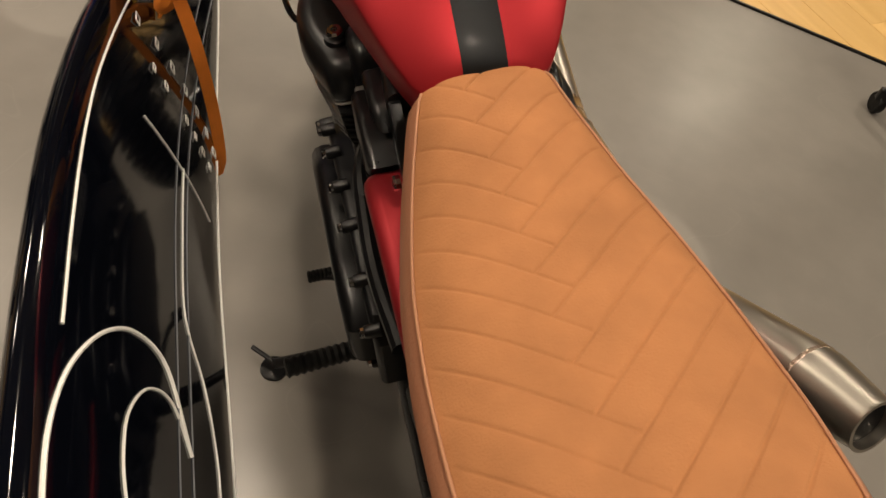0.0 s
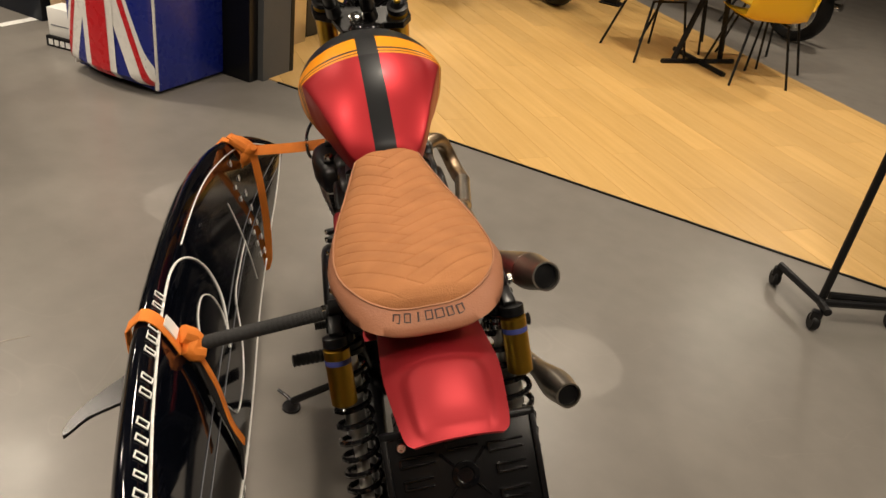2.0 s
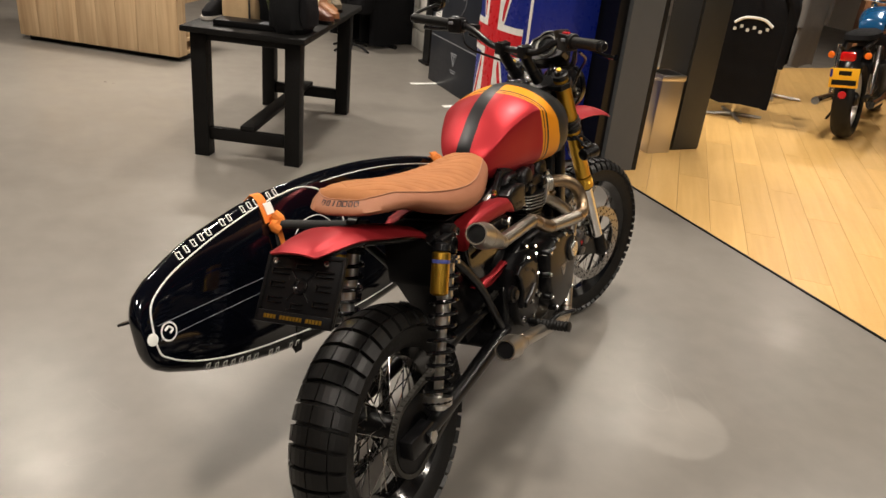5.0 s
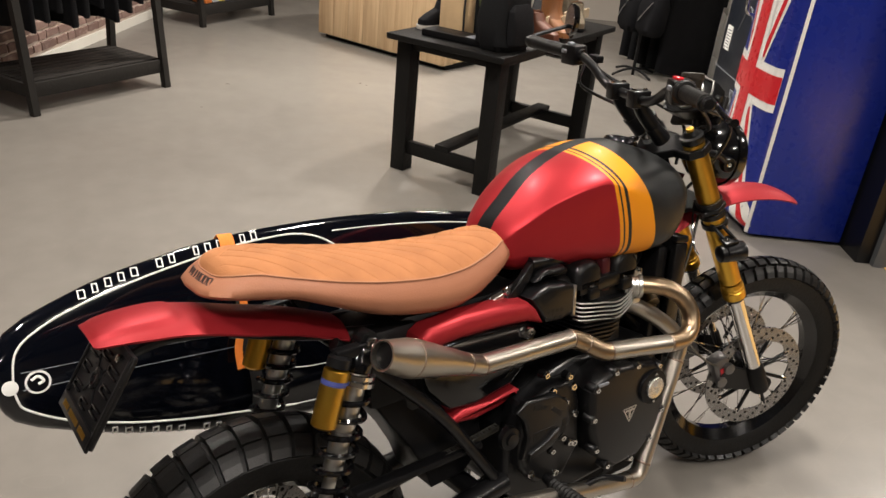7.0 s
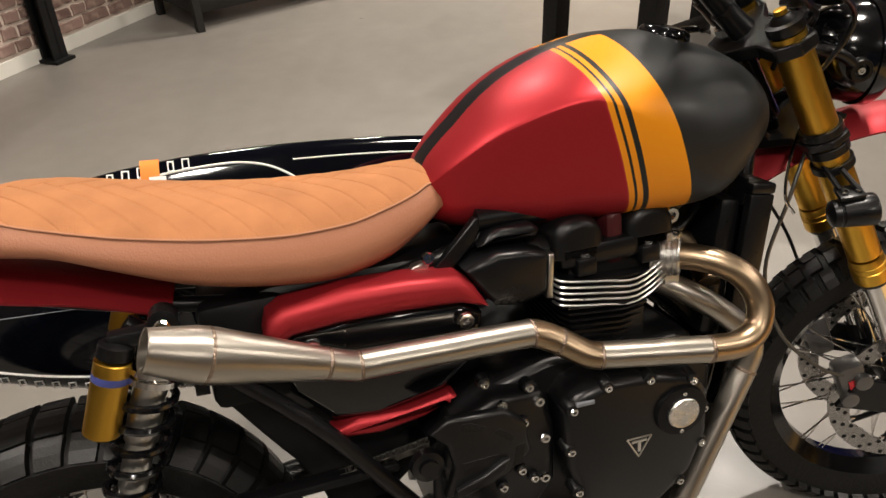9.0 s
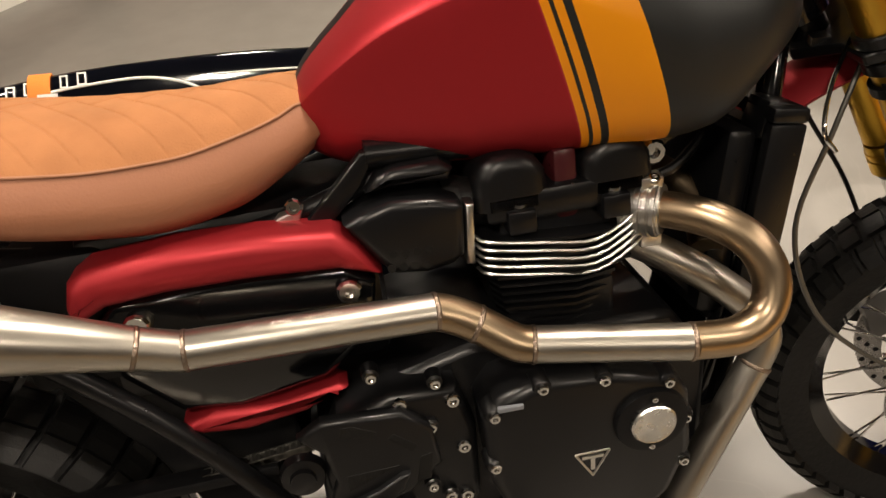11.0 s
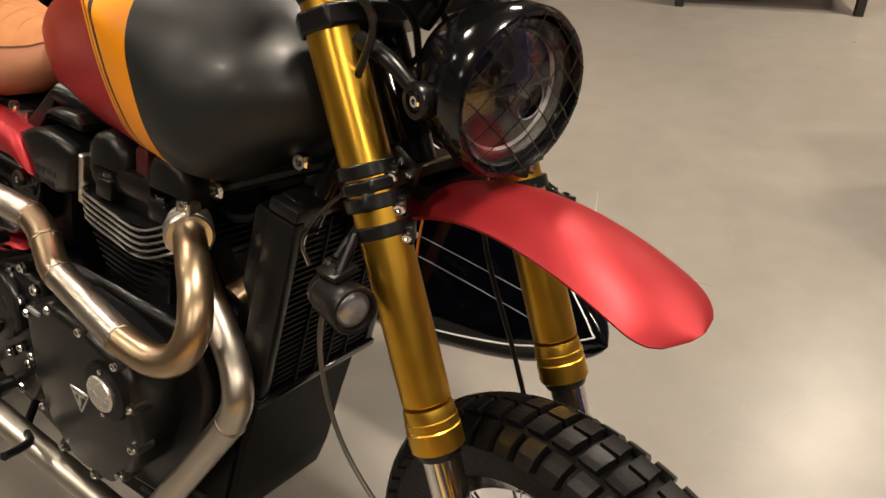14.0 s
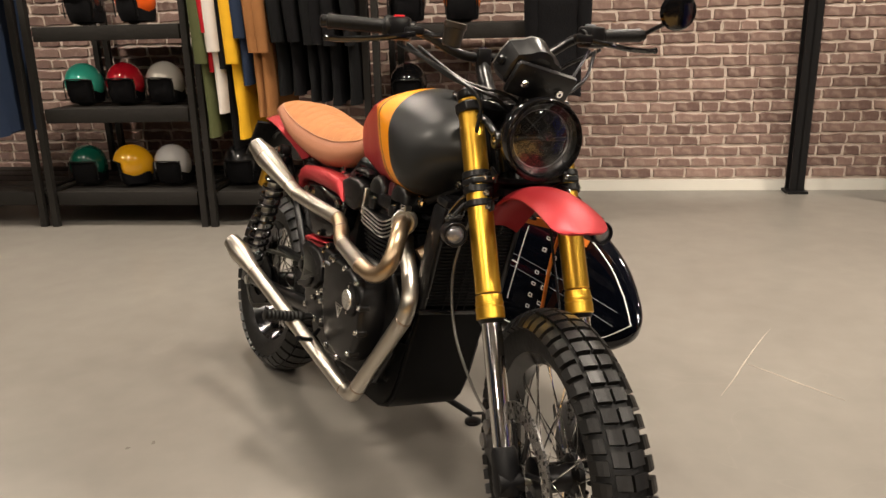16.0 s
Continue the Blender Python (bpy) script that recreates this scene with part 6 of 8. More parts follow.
line([(0.80, inset(0.80, 0.030)), (0.856, 0.010), (0.853, -0.006), (0.74, -inset(0.74, 0.036)), (0.55, -inset(0.55, 0.034)), (0.35, -inset(0.35, 0.034)), (0.1, -inset(0.1, 0.034)), (-0.2, -inset(-0.2, 0.036))], 0.0015)
line([(-0.2, -inset(-0.2, 0.036)), (-0.374, -0.183), (-0.474, -0.170), (-0.585, -0.148), (-0.697, -0.112), (-0.775, -0.068), (-0.792, -0.040), (-0.795, 0.0), (-0.782, 0.058), (-0.731, 0.096), (-0.652, 0.128), (-0.530, 0.163), (-0.40, 0.192), (-0.322, 0.206), (-0.248, 0.214), (-0.170, 0.216), (-0.105, 0.200), (-0.050, 0.160), (-0.020, 0.105), (-0.028, 0.040), (-0.108, -0.020)], 0.0024)
line([(-0.108, -0.020), (-0.065, 0.028), (-0.074, 0.082), (-0.117, 0.118), (-0.165, 0.125), (-0.210, 0.116), (-0.245, 0.092)], 0.0017)
line([(0.330, -0.008), (0.20, -0.010), (0.076, -0.014), (0.010, -0.068), (-0.047, -0.098), (-0.113, -0.112), (-0.218, -0.100), (-0.268, -0.040)], 0.0014)
for off in (0.012, -0.024):
    part("white_line", tube([deck(-0.78 + 0.0243 * k, off) for k in range(66)], 0.0009, 6), M_GREYPRINT, board)
line([(0.320, 0.106), (0.325, -0.004), (0.324, -0.119)], 0.0014)
stk = part("tail_badge", lathe([(0, 0.024), (0.0012, 0.024)], deck(-0.752, -0.012, 0.0), deck(-0.752, -0.012, 0.0) + Vector((0, 0, 1)), 28), M_WHITE, board)
part("tail_badge_field", lathe([(0, 0.0195), (0.0020, 0.0195)], deck(-0.752, -0.012, 0.0), deck(-0.752, -0.012, 0.0) + Vector((0, 0, 1)), 28), M_BOARD, stk)
part("tail_badge_curl", tube([deck(-0.764, -0.006) + Vector((0, 0, 0.002)), deck(-0.752, 0.0) + Vector((0, 0, 0.002)), deck(-0.742, -0.010) + Vector((0, 0, 0.002)), deck(-0.752, -0.016) + Vector((0, 0, 0.002))], 0.003, 6, 4), M_WHITE, stk)
part("leash_plug", lathe([(0, 0.015), (0.002, 0.015), (0.003, 0.010)], deck(-0.802, -0.014, 0.0), deck(-0.802, -0.014, 0.0) + Vector((0, 0, 1)), 22), M_WHITE, board)
# the brand's lettering, as plain strokes
def strokes(wd, ht, k, m=0.0024):
    """A plain sign: an outlined box, narrow or wide, lying in its plane."""
    w = wd * (1.0, 0.86, 1.08, 0.94)[k % 4]
    return join(box(-w / 2, -w / 2 + m, -ht / 2, ht / 2, -0.0008, 0.0008), box(w / 2 - m, w / 2, -ht / 2, ht / 2, -0.0008, 0.0008), box(-w / 2 + m, w / 2 - m, -ht / 2, -ht / 2 + m, -0.0008, 0.0008), box(-w / 2 + m, w / 2 - m, ht / 2 - m, ht / 2, -0.0008, 0.0008))


def letters(a0, step, y, n, gaps, wd, ht):
    for k in range(n):
        if k in gaps:
            continue
        a = a0 + step * k
        q = deck(a, y(a))
        tip = math.degrees(math.atan2(deck(a, y(a) + 0.004).z - deck(a, y(a) - 0.004).z, 0.008))
        part("letter_stroke", strokes(wd, ht, k), M_WHITE, board, "", Matrix.Translation(q + Vector((0, 0, 0.0012))) @ pose(0, 0, 0, -tip, 0, 180))


letters(-0.270, -0.0272, lambda a: inset(a, 0.012), 15, (2, 6, 9), 0.014, 0.021)
letters(-0.645, 0.028, lambda a: -inset(a, 0.012), 13, (7, 10), 0.014, 0.018)
for k in range(7):
    part("letter_stroke", strokes(0.012, 0.020, k, 0.0022), M_WHITE, board, "", Matrix.Translation(deck(0.480, 0.145 - 0.045 * k) + Vector((0, 0, 0.0012))) @ pose(0, 0, 0, 0, 0, -90))
for k in range(7):
    if k == 2:
        continue
    part("letter_stroke", strokes(0.010, 0.015, k + 1, 0.0018), M_WHITE, board, "", Matrix.Translation(deck(0.428, 0.098 - 0.034 * k) + Vector((0, 0, 0.0012))) @ pose(0, 0, 0, 0, 0, -90))
# fins on the far side


def fin_part(a, y, hgt, basew, cant):
    pts = [(-basew / 2, 0), (-basew / 2 + 0.002, -0.02), (-basew / 2 - 0.008, -hgt * 0.4), (-basew / 2 - 0.030, -hgt * 0.72), (-basew / 2 - 0.062, -hgt * 0.93), (-basew / 2 - 0.068, -hgt), (-basew / 2 - 0.050, -hgt * 1.02), (-basew / 2 - 0.010, -hgt * 0.90), (-0.005, -hgt * 0.55), (basew / 2 - 0.012, -hgt * 0.2), (basew / 2, 0)]
    pts = [(v.x, v.z) for v in spline([(p, 0, q) for p, q in pts], 4)]
    bm = bmesh.new()
    vs = [[bm.verts.new((p, e, q)) for p, q in pts] for e in (-0.003, 0.003)]
    n = len(pts)
    for i in range(n):
        j = (i + 1) % n
        bm.faces.new((vs[0][i], vs[0][j], vs[1][j], vs[1][i]))
    bm.faces.new(vs[0][::-1])
    bm.faces.new(vs[1])
    part("fin", bm, M_FIN, board, "dark grey swept fin", Matrix.Translation((a, y, -0.066)) @ pose(0, 0, 0, cant))


fin_part(-0.365, 0.125, 0.100, 0.100, 12)
fin_part(-0.365, -0.125, 0.100, 0.100, -12)
fin_part(-0.645, 0.0, 0.100, 0.095, 0)

# --- the rack arms and straps that carry the board ---
INV = BIKE.inverted()
loc = lambda a, y, n=0.0: INV @ (BOARD @ (deck(a, y) + Vector((0, 0, n))))
arm_end = loc(-0.318, 0.140, 0.020)
part("carrier_arm", tube([(-0.10, 0.15, 0.800), (-0.20, 0.145, 0.795), arm_end], lambda t: 0.0125 + 0.0003 * math.sin(t * 250), 12, 100), M_STRAPBLACK, bike, "padded black carrier arm")
strap = thing("strap", BOARD, "orange webbing strap tied round the surfboard and the carrier arm", "strap", "straps of the board")


def ribbon(pts, w, t=0.0022, across=(1, 0, 0)):
    ac = Vector(across)
    rings = []
    for i, p in enumerate(pts):
        d = (pts[min(i + 1, len(pts) - 1)] - pts[max(0, i - 1)]).normalized()
        x = (ac - d * ac.dot(d)).normalized()
        n = d.cross(x)
        rings.append([p + x * w / 2 + n * t / 2, p - x * w / 2 + n * t / 2, p - x * w / 2 - n * t / 2, p + x * w / 2 - n * t / 2])
    return loft(rings)


def rail_loop(a, y_to, w=0.034, back=0.0):
    """Round the upper rail, from the deck over to the far side."""
    pts = [deck(a, y_to) + Vector((0, 0, 0.003))]
    wv = lerp_table(B_W, a)
    for k in range(7):
        y = y_to + (wv * 0.995 - y_to) * (k + 1) / 7
        pts.append(deck(a, y) + Vector((0, 0.002, 0.003)))
    pts += [Vector((a, wv + 0.005, -0.038 + RK(a))), Vector((a, wv - 0.012, -0.066 + RK(a))), Vector((a, wv - 0.06, -0.078 + RK(a))), Vector((a, back, -0.079 + RK(a)))]
    return ribbon(pts, w)


part("rail_band", rail_loop(-0.335, 0.150), M_ORANGE, strap, "orange webbing")
part("white_tag", ribbon([deck(-0.322, y) + Vector((0, 0, 0.006)) for y in (0.205, 0.190, 0.172)], 0.030), M_WHITE, strap, "white sewn tag")
part("knot", tube([deck(-0.322, 0.170) + Vector((0, 0, 0.012)), deck(-0.315, 0.150) + Vector((0.0, 0, 0.022)), deck(-0.330, 0.140) + Vector((0.0, 0, 0.012)), deck(-0.322, 0.125) + Vector((0, 0, 0.024))], 0.017, 10, 4), M_ORANGE, strap)
part("strap_tail", ribbon(spline([deck(-0.322, 0.125) + Vector((0, 0, 0.018)), deck(-0.325, 0.05) + Vector((0, 0, 0.020)), deck(-0.345, -0.02) + Vector((0, 0, 0.022)), deck(-0.345, -0.070) + Vector((0, 0, 0.030))], 5), 0.018), M_ORANGE, strap, "loose orange strap end")
part("lower_band", ribbon(spline([deck(-0.322, 0.13) + Vector((0, 0, 0.012)), deck(-0.322, 0.0) + Vector((0, 0, 0.008)), deck(-0.30, -0.12) + Vector((0, 0, 0.006)), deck(-0.30, -lerp_table(B_W, -0.25) * 0.98) + Vector((0, -0.006, 0.004)), Vector((-0.30, -lerp_table(B_W, -0.25) - 0.004, -0.035)), Vector((-0.30, -0.18, -0.066))], 4), 0.028), M_STRAPBLACK, strap, "black webbing")
fstrap = thing("strap", BOARD, "orange webbing strap from the surfboard's rail to the frame", "strap", "straps of the board")
part("rail_band", rail_loop(0.578, 0.120, 0.030), M_ORANGE, fstrap)
KNOT = Vector((0.523, 0.149, 0.070))
part("rail_link", ribbon(spline([deck(0.585, 0.155) + Vector((0, 0.004, 0.004)), deck(0.560, 0.165) + Vector((0, 0, 0.026)), KNOT], 4), 0.034, 0.003, (0.2, 1, 0)), M_ORANGE, fstrap)
low = 0.503
part("deck_band", ribbon(spline([KNOT, Vector((0.513, 0.060, 0.063)), Vector((0.511, -0.057, 0.043)), deck(low, -0.150) + Vector((0, 0, 0.006)), deck(low, -0.182) + Vector((0, 0, 0.004)), Vector((low, -lerp_table(B_W, low) - 0.004, -0.034 + RK(low))), Vector((low, -lerp_table(B_W, low) + 0.03, -0.076 + RK(low)))], 4), 0.020, 0.0028, (0.45, 0, 1)), M_ORANGE, fstrap)


def star_knot():
    """A crumpled flat knot: three folded lobes round a thick middle."""
    lobes = [tube([KNOT + Vector(p) for p in run], lambda t: r0 * (0.55 + 0.75 * math.sin(math.pi * min(1, t * 0.8 + 0.1))), 10, 4) for r0, run in (
        (0.015, [(0.004, -0.012, 0.0), (0.014, 0.012, -0.016), (0.026, 0.038, -0.046)]),
        (0.014, [(0.0, 0.006, 0.004), (0.010, -0.012, -0.014), (0.018, -0.034, -0.036)]),
        (0.013, [(-0.010, 0.012, 0.008), (0.006, 0.000, -0.008), (0.026, 0.008, -0.030)]))]
    bands = [ribbon([KNOT + Vector(p) for p in run], 0.030, 0.004, ac) for run, ac in (
        ([(0.0, 0.0, 0.008), (0.016, 0.020, -0.018), (0.030, 0.046, -0.050)], (1, 0, 0.3)),
        ([(0.0, 0.004, 0.006), (0.018, -0.018, -0.020), (0.024, -0.040, -0.042)], (1, 0.2, 0)))]
    return join(*lobes, *bands)


part("knot", star_knot(), M_ORANGE, fstrap, "crumpled orange knot")
tie = BOARD.inverted() @ (BIKE @ Vector((-0.105, 0.872, 0.782)))
part("tie_band", ribbon(spline([KNOT, (KNOT + tie) / 2 + Vector((0, -0.003, 0)), tie], 3), 0.026, 0.004, (0.6, 0.8, 0)), M_ORANGE, fstrap)


# ================= the shop =================
def rbox(name, x0, x1, y0, y1, z0, z1, mat, parent, label="", bevel=0.004):
    return part(name, box(x0, x1, y0, y1, z0, z1, None, bevel), mat, parent, label)


# --- black display table with shoes and bags ---
def display_table():
    m = pose(-2.155, 2.455, 0, 0, 0, 118.0)
    t = thing("display_table", m, "black-stained wooden trestle table with square legs and stretchers", "table")
    L, W, H = 1.36, 0.70, 0.765
    rbox("tabletop", -0.715, 0.745, -0.36, 0.352, H - 0.032, H, M_DARKWOOD, t)
    for sx in (-1, 1):
        rbox("rail", sx * 0.62 - 0.02, sx * 0.62 + 0.02, -0.28, 0.28, 0.685, H - 0.033, M_DARKWOOD, t)
        rbox("stretcher", sx * 0.61 - 0.02, sx * 0.61 + 0.02, -0.24, 0.24, 0.10, 0.175, M_DARKWOOD, t)
        for sy in (-1, 1):
            rbox("leg", sx * 0.61 - 0.045, sx * 0.61 + 0.045, sy * 0.275 - 0.045, sy * 0.275 + 0.045, 0, H - 0.033, M_DARKWOOD, t)
    for sy in (-1, 1):
        rbox("apron", -0.565, 0.565, sy * 0.30 - 0.015, sy * 0.30 + 0.015, 0.695, H - 0.033, M_DARKWOOD, t)
    rbox("long_stretcher", -0.63, 0.63, -0.045, 0.045, 0.176, 0.205, M_DARKWOOD, t)
    return m, H


TM, TH = display_table()
M_SCUFF = material("pale_scuff", (0.36, 0.315, 0.265), 0.6, 0, 0.2, 20)
M_TAN = material("tan_canvas", (0.50, 0.35, 0.19), 0.85, 0, 0.15, 10, bump=0.3, bump_scale=120)
M_BROWNLEATHER = material("brown_boot_leather", (0.10, 0.032, 0.014), 0.45, 0, 0.2, 15, bump=0.15, bump_scale=150)
M_TANLEATHER = material("tan_boot_leather", (0.19, 0.075, 0.022), 0.5, 0, 0.2, 15, bump=0.15, bump_scale=150)
M_KHAKI = material("khaki_canvas", (0.085, 0.065, 0.038), 0.8, 0, 0.2, 15, bump=0.2, bump_scale=150)
M_BLACKCLOTH = material("black_cloth", (0.006, 0.006, 0.007), 0.85, 0, 0.3, 12, bump=0.3, bump_scale=90, spec=0.12)
M_CHARCOAL = material("charcoal_cloth", (0.007, 0.0073, 0.008), 0.85, 0, 0.25, 12, bump=0.3, bump_scale=90, spec=0.12)
M_SOLE = material("pale_sole", (0.45, 0.42, 0.38), 0.7)
M_TAG = material("card_tag", (0.60, 0.50, 0.33), 0.7)


def blob(sections, n=20, seed=0, crumple=0.0):
    """A soft body from sections (z, half-width, half-depth, shift x, shift y), with folds."""
    rings = []
    for z, a, b, sx, sy in sections:
        ring = []
        for k in range(n):
            t = 2 * math.pi * k / n
            c, s = math.cos(t), math.sin(t)
            q = 1 + crumple * noise.noise(Vector((c * 2.2 + seed, s * 2.2, z * 9)))
            ring.append(Vector((sx + a * q * math.copysign(abs(c) ** 0.7, c), sy + b * q * math.copysign(abs(s) ** 0.7, s), z)))
        rings.append(ring)
    return loft(rings)


def boot(m, mat, label, h=0.21, tag=True):
    b = thing("boot", m, label, "boot", "footwear on the table")
    part("sole", blob([(0, 0.138, 0.046, 0.0, 0), (0.014, 0.142, 0.049, 0, 0), (0.022, 0.140, 0.048, 0, 0)], 22), M_SOLE if mat is M_BLACKCLOTH else M_BLACK, b)
    part("shoe_upper", blob([(0.022, 0.132, 0.044, 0, 0), (0.05, 0.128, 0.044, 0.0, 0), (0.075, 0.105, 0.042, -0.025, 0), (0.10, 0.070, 0.041, -0.062, 0), (0.14, 0.058, 0.044, -0.075, 0), (h, 0.060, 0.047, -0.078, 0)], 22, 3, 0.06), mat, b)
    for k in range(4):
        part("lace", tube([(-0.005 - 0.016 * k, -0.032, 0.085 + 0.018 * k), (0.012 - 0.016 * k, 0, 0.098 + 0.018 * k), (-0.005 - 0.016 * k, 0.032, 0.085 + 0.018 * k)], 0.003, 6, 3), M_THREAD, b)
    if tag:
        part("price_tag", box(-0.002, 0.002, -0.018, 0.018, -0.028, 0.028, pose(-0.02, 0.06, 0.09, 12, 8, 20)), M_TAG, b, "card price tag")
    return b


on_table = lambda x, y, z=0, rz=0: TM @ pose(x, y, TH + 0.001 + z, 0, 0, rz)
boot(on_table(-0.12, -0.25, 0, 250), M_BROWNLEATHER, "brown leather laced boot with a card tag on the table", 0.13)
boot(on_table(0.02, -0.27, 0, 235), M_TANLEATHER, "light brown leather ankle boot with a card tag on the table", 0.21)
boot(on_table(0.16, -0.22, 0, 240), M_TANLEATHER, "light brown leather ankle boot with a card tag on the table", 0.20)
boot(on_table(0.42, -0.22, 0, 215), M_KHAKI, "khaki canvas shoe with a card tag on the table", 0.10)
boot(on_table(0.54, -0.14, 0, 225), M_KHAKI, "khaki canvas shoe with a card tag on the table", 0.10)
boot(on_table(0.60, 0.12, 0, 200), M_BLACKCLOTH, "black cloth shoe with a pale sole on the table", 0.12)
boot(on_table(-0.36, 0.275, 0, 170), M_BLACKCLOTH, "black cloth shoe with a pale sole on the table", 0.12)
tan_bag = thing("bag", on_table(-0.345, 0.115, 0, 6), "tan canvas roll-top bag with dark straps on the table", "bag")
part("bag_body", blob([(0, 0.085, 0.10, 0, 0), (0.02, 0.105, 0.115, 0, 0), (0.16, 0.11, 0.118, 0, 0), (0.30, 0.10, 0.11, 0.01, 0), (0.40, 0.05, 0.10, 0.01, 0), (0.43, 0.025, 0.095, 0.01, 0)], 26, 5, 0.08), M_TAN, tan_bag)
for sy in (-0.06,):
    part("bag_strap", tube([(-0.110, sy, 0.02), (-0.118, sy, 0.18), (-0.10, sy, 0.32), (0.0, sy, 0.425), (0.08, sy, 0.36)], 0.006, 8, 4), M_STRAPBLACK, tan_bag)
pack = thing("backpack", on_table(-0.51, -0.235, 0, -8), "black waterproof backpack slumped on the table", "backpack")
part("pack_body", blob([(0, 0.12, 0.09, 0, 0), (0.03, 0.14, 0.105, 0, 0), (0.15, 0.14, 0.105, 0, 0.01), (0.30, 0.12, 0.095, 0.01, 0.01), (0.42, 0.07, 0.06, 0.02, 0.0), (0.46, 0.02, 0.03, 0.02, 0)], 30, 9, 0.2), M_CHARCOAL, pack)
part("pack_pocket", blob([(0.04, 0.09, 0.02, 0, -0.105), (0.10, 0.10, 0.030, 0, -0.10), (0.20, 0.09, 0.024, 0, -0.09), (0.23, 0.06, 0.01, 0, -0.085)], 20, 4, 0.1), M_BLACKCLOTH, pack)
part("pack_strap", tube([(0.05, 0.13, 0.05), (0.06, 0.17, 0.2), (0.04, 0.12, 0.36)], 0.012, 8, 4), M_STRAPBLACK, pack)
pk = thing("backpack", on_table(-0.37, -0.085, 0, 10), "dark green-black mesh backpack leaning between the bags on the table", "backpack")
part("pack_body", blob([(0, 0.08, 0.07, 0, 0), (0.03, 0.10, 0.085, 0, 0), (0.18, 0.10, 0.085, 0, 0), (0.34, 0.08, 0.075, 0.01, 0), (0.44, 0.03, 0.05, 0.01, 0)], 28, 14, 0.22), M_CHARCOAL, pk)
part("pack_strap", tube([(-0.09, 0.085, 0.44), (-0.10, 0.06, 0.30), (-0.11, 0.03, 0.16), (-0.10, 0.0, 0.04)], 0.009, 8, 4), material("olive_webbing", (0.05, 0.06, 0.02), 0.8), pk, "olive green strap")
fb = thing("flat_box", on_table(-0.54, 0.0, 0, 2), "flat black cardboard box at the table's edge", "box")
rbox("box_base", -0.07, 0.07, -0.23, 0.20, 0, 0.035, M_BLACKMATT, fb)
rbox("box_label", -0.065, 0.02, -0.20, -0.06, 0.0352, 0.0362, M_GREYPRINT, fb, "", 0)

# --- counter clad in light oak boards, with an open shelf at its end ---
cm = ROOM @ pose(-5.13, 0.50, 0, 0, 0, 54.0)
counter = thing("counter", cm, "tall shop counter clad in light oak boards, open shelf end", "counter")
rbox("plinth", -1.51, -0.02, 0.06, 0.50, 0, 0.045, M_DARKWOOD, counter)
for k in range(8):
    rbox("cladding_board", -1.552 + 0.194 * k + 0.001, -1.552 + 0.194 * (k + 1) - 0.001, 0.0, 0.022, 0.045, 1.10, M_COUNTER, counter, "", 0.0015)
rbox("end_panel", -0.022, 0.0, 0.023, 0.14, 0.045, 1.10, M_COUNTER, counter)
rbox("carcass", -1.53, -0.45, 0.03, 0.55, 0.05, 1.09, M_DARKWOOD, counter)
for z in (0.05, 0.16, 0.48, 0.80):
    rbox("shelf_board", -0.44, -0.003, 0.145, 0.58, z, z + 0.03, M_COUNTER, counter)
rbox("worktop", -1.60, 0.03, -0.03, 0.62, 1.10, 1.14, M_COUNTER, counter)
tyres = thing("folded_clothes", cm @ pose(-0.22, 0.36, 0.51), "pile of folded dark clothes on a shelf", "clothes")
for k in range(5):
    part("folded_garment", blob([(0.052 * k, 0.16, 0.14, 0, 0), (0.052 * k + 0.025, 0.175, 0.155, 0.004 * k, 0), (0.052 * k + 0.05, 0.165, 0.145, 0, 0)], 22, k, 0.05), (M_BLACKCLOTH, M_CHARCOAL)[k % 2], tyres)


# --- garments ---
def garment(m, mat, label, length=0.75, width=0.46, group="clothes on rails", category="garment"):
    """A jacket or shirt on its hanger, seen edge-on along x; m at the hook."""
    g = thing("garment", m, label, category, group)
    rnd = random.Random(int(abs(m.translation.x * 1000)) + int(abs(m.translation.y * 777)))
    rings = []
    for i in range(11):
        t = i / 10
        z = -0.07 - t * length
        w = width / 2 * (0.45 + 0.55 * min(1, t * 7)) * (1 + 0.05 * t)
        d = 0.022 + 0.014 * min(1, t * 4) + 0.006 * math.sin(t * 9 + rnd.random() * 6)
        sh = 0.010 * math.sin(t * 5 + rnd.random() * 0.3)
        ring = []
        for k in range(26):
            a = 2 * math.pi * k / 26
            c, s = math.cos(a), math.sin(a)
            fold = 0.010 * t * math.sin(7 * c * 2 + i * 0.1 + rnd.random() * 0.15)
            ring.append(Vector((sh + d * math.copysign(abs(s) ** 0.8, s) + fold, w * math.copysign(abs(c) ** 0.8, c), z + (0.012 * math.sin(5 * c) if i == 10 else 0))))
        rings.append(ring)
    part("garment_body", loft(rings), mat, g, angle=80)
    for sy in (1, -1):
        part("sleeve", tube([(0.0, sy * width * 0.44, -0.11), (0.010, sy * width * 0.54, -0.25), (0.012 * rnd.uniform(-1, 1), sy * width * 0.52, -0.25 - length * 0.45)], lambda t: 0.052 - 0.014 * t, 12, 5), mat, g)
    part("hanger", join(tube([(0, -width * 0.42, -0.085), (0, 0, -0.045), (0, width * 0.42, -0.085)], 0.006, 8, 3), tube([(0, 0, -0.045), (0, 0, -0.012), (0.0, 0.014, 0.004), (0, 0.0, 0.014), (0, -0.014, 0.004)], 0.0022, 6, 4)), M_BLACK, g)
    return g


def cloth(name, c):
    return material(name, c, 0.85, 0, 0.18, 9, bump=0.25, bump_scale=110, spec=0.2)


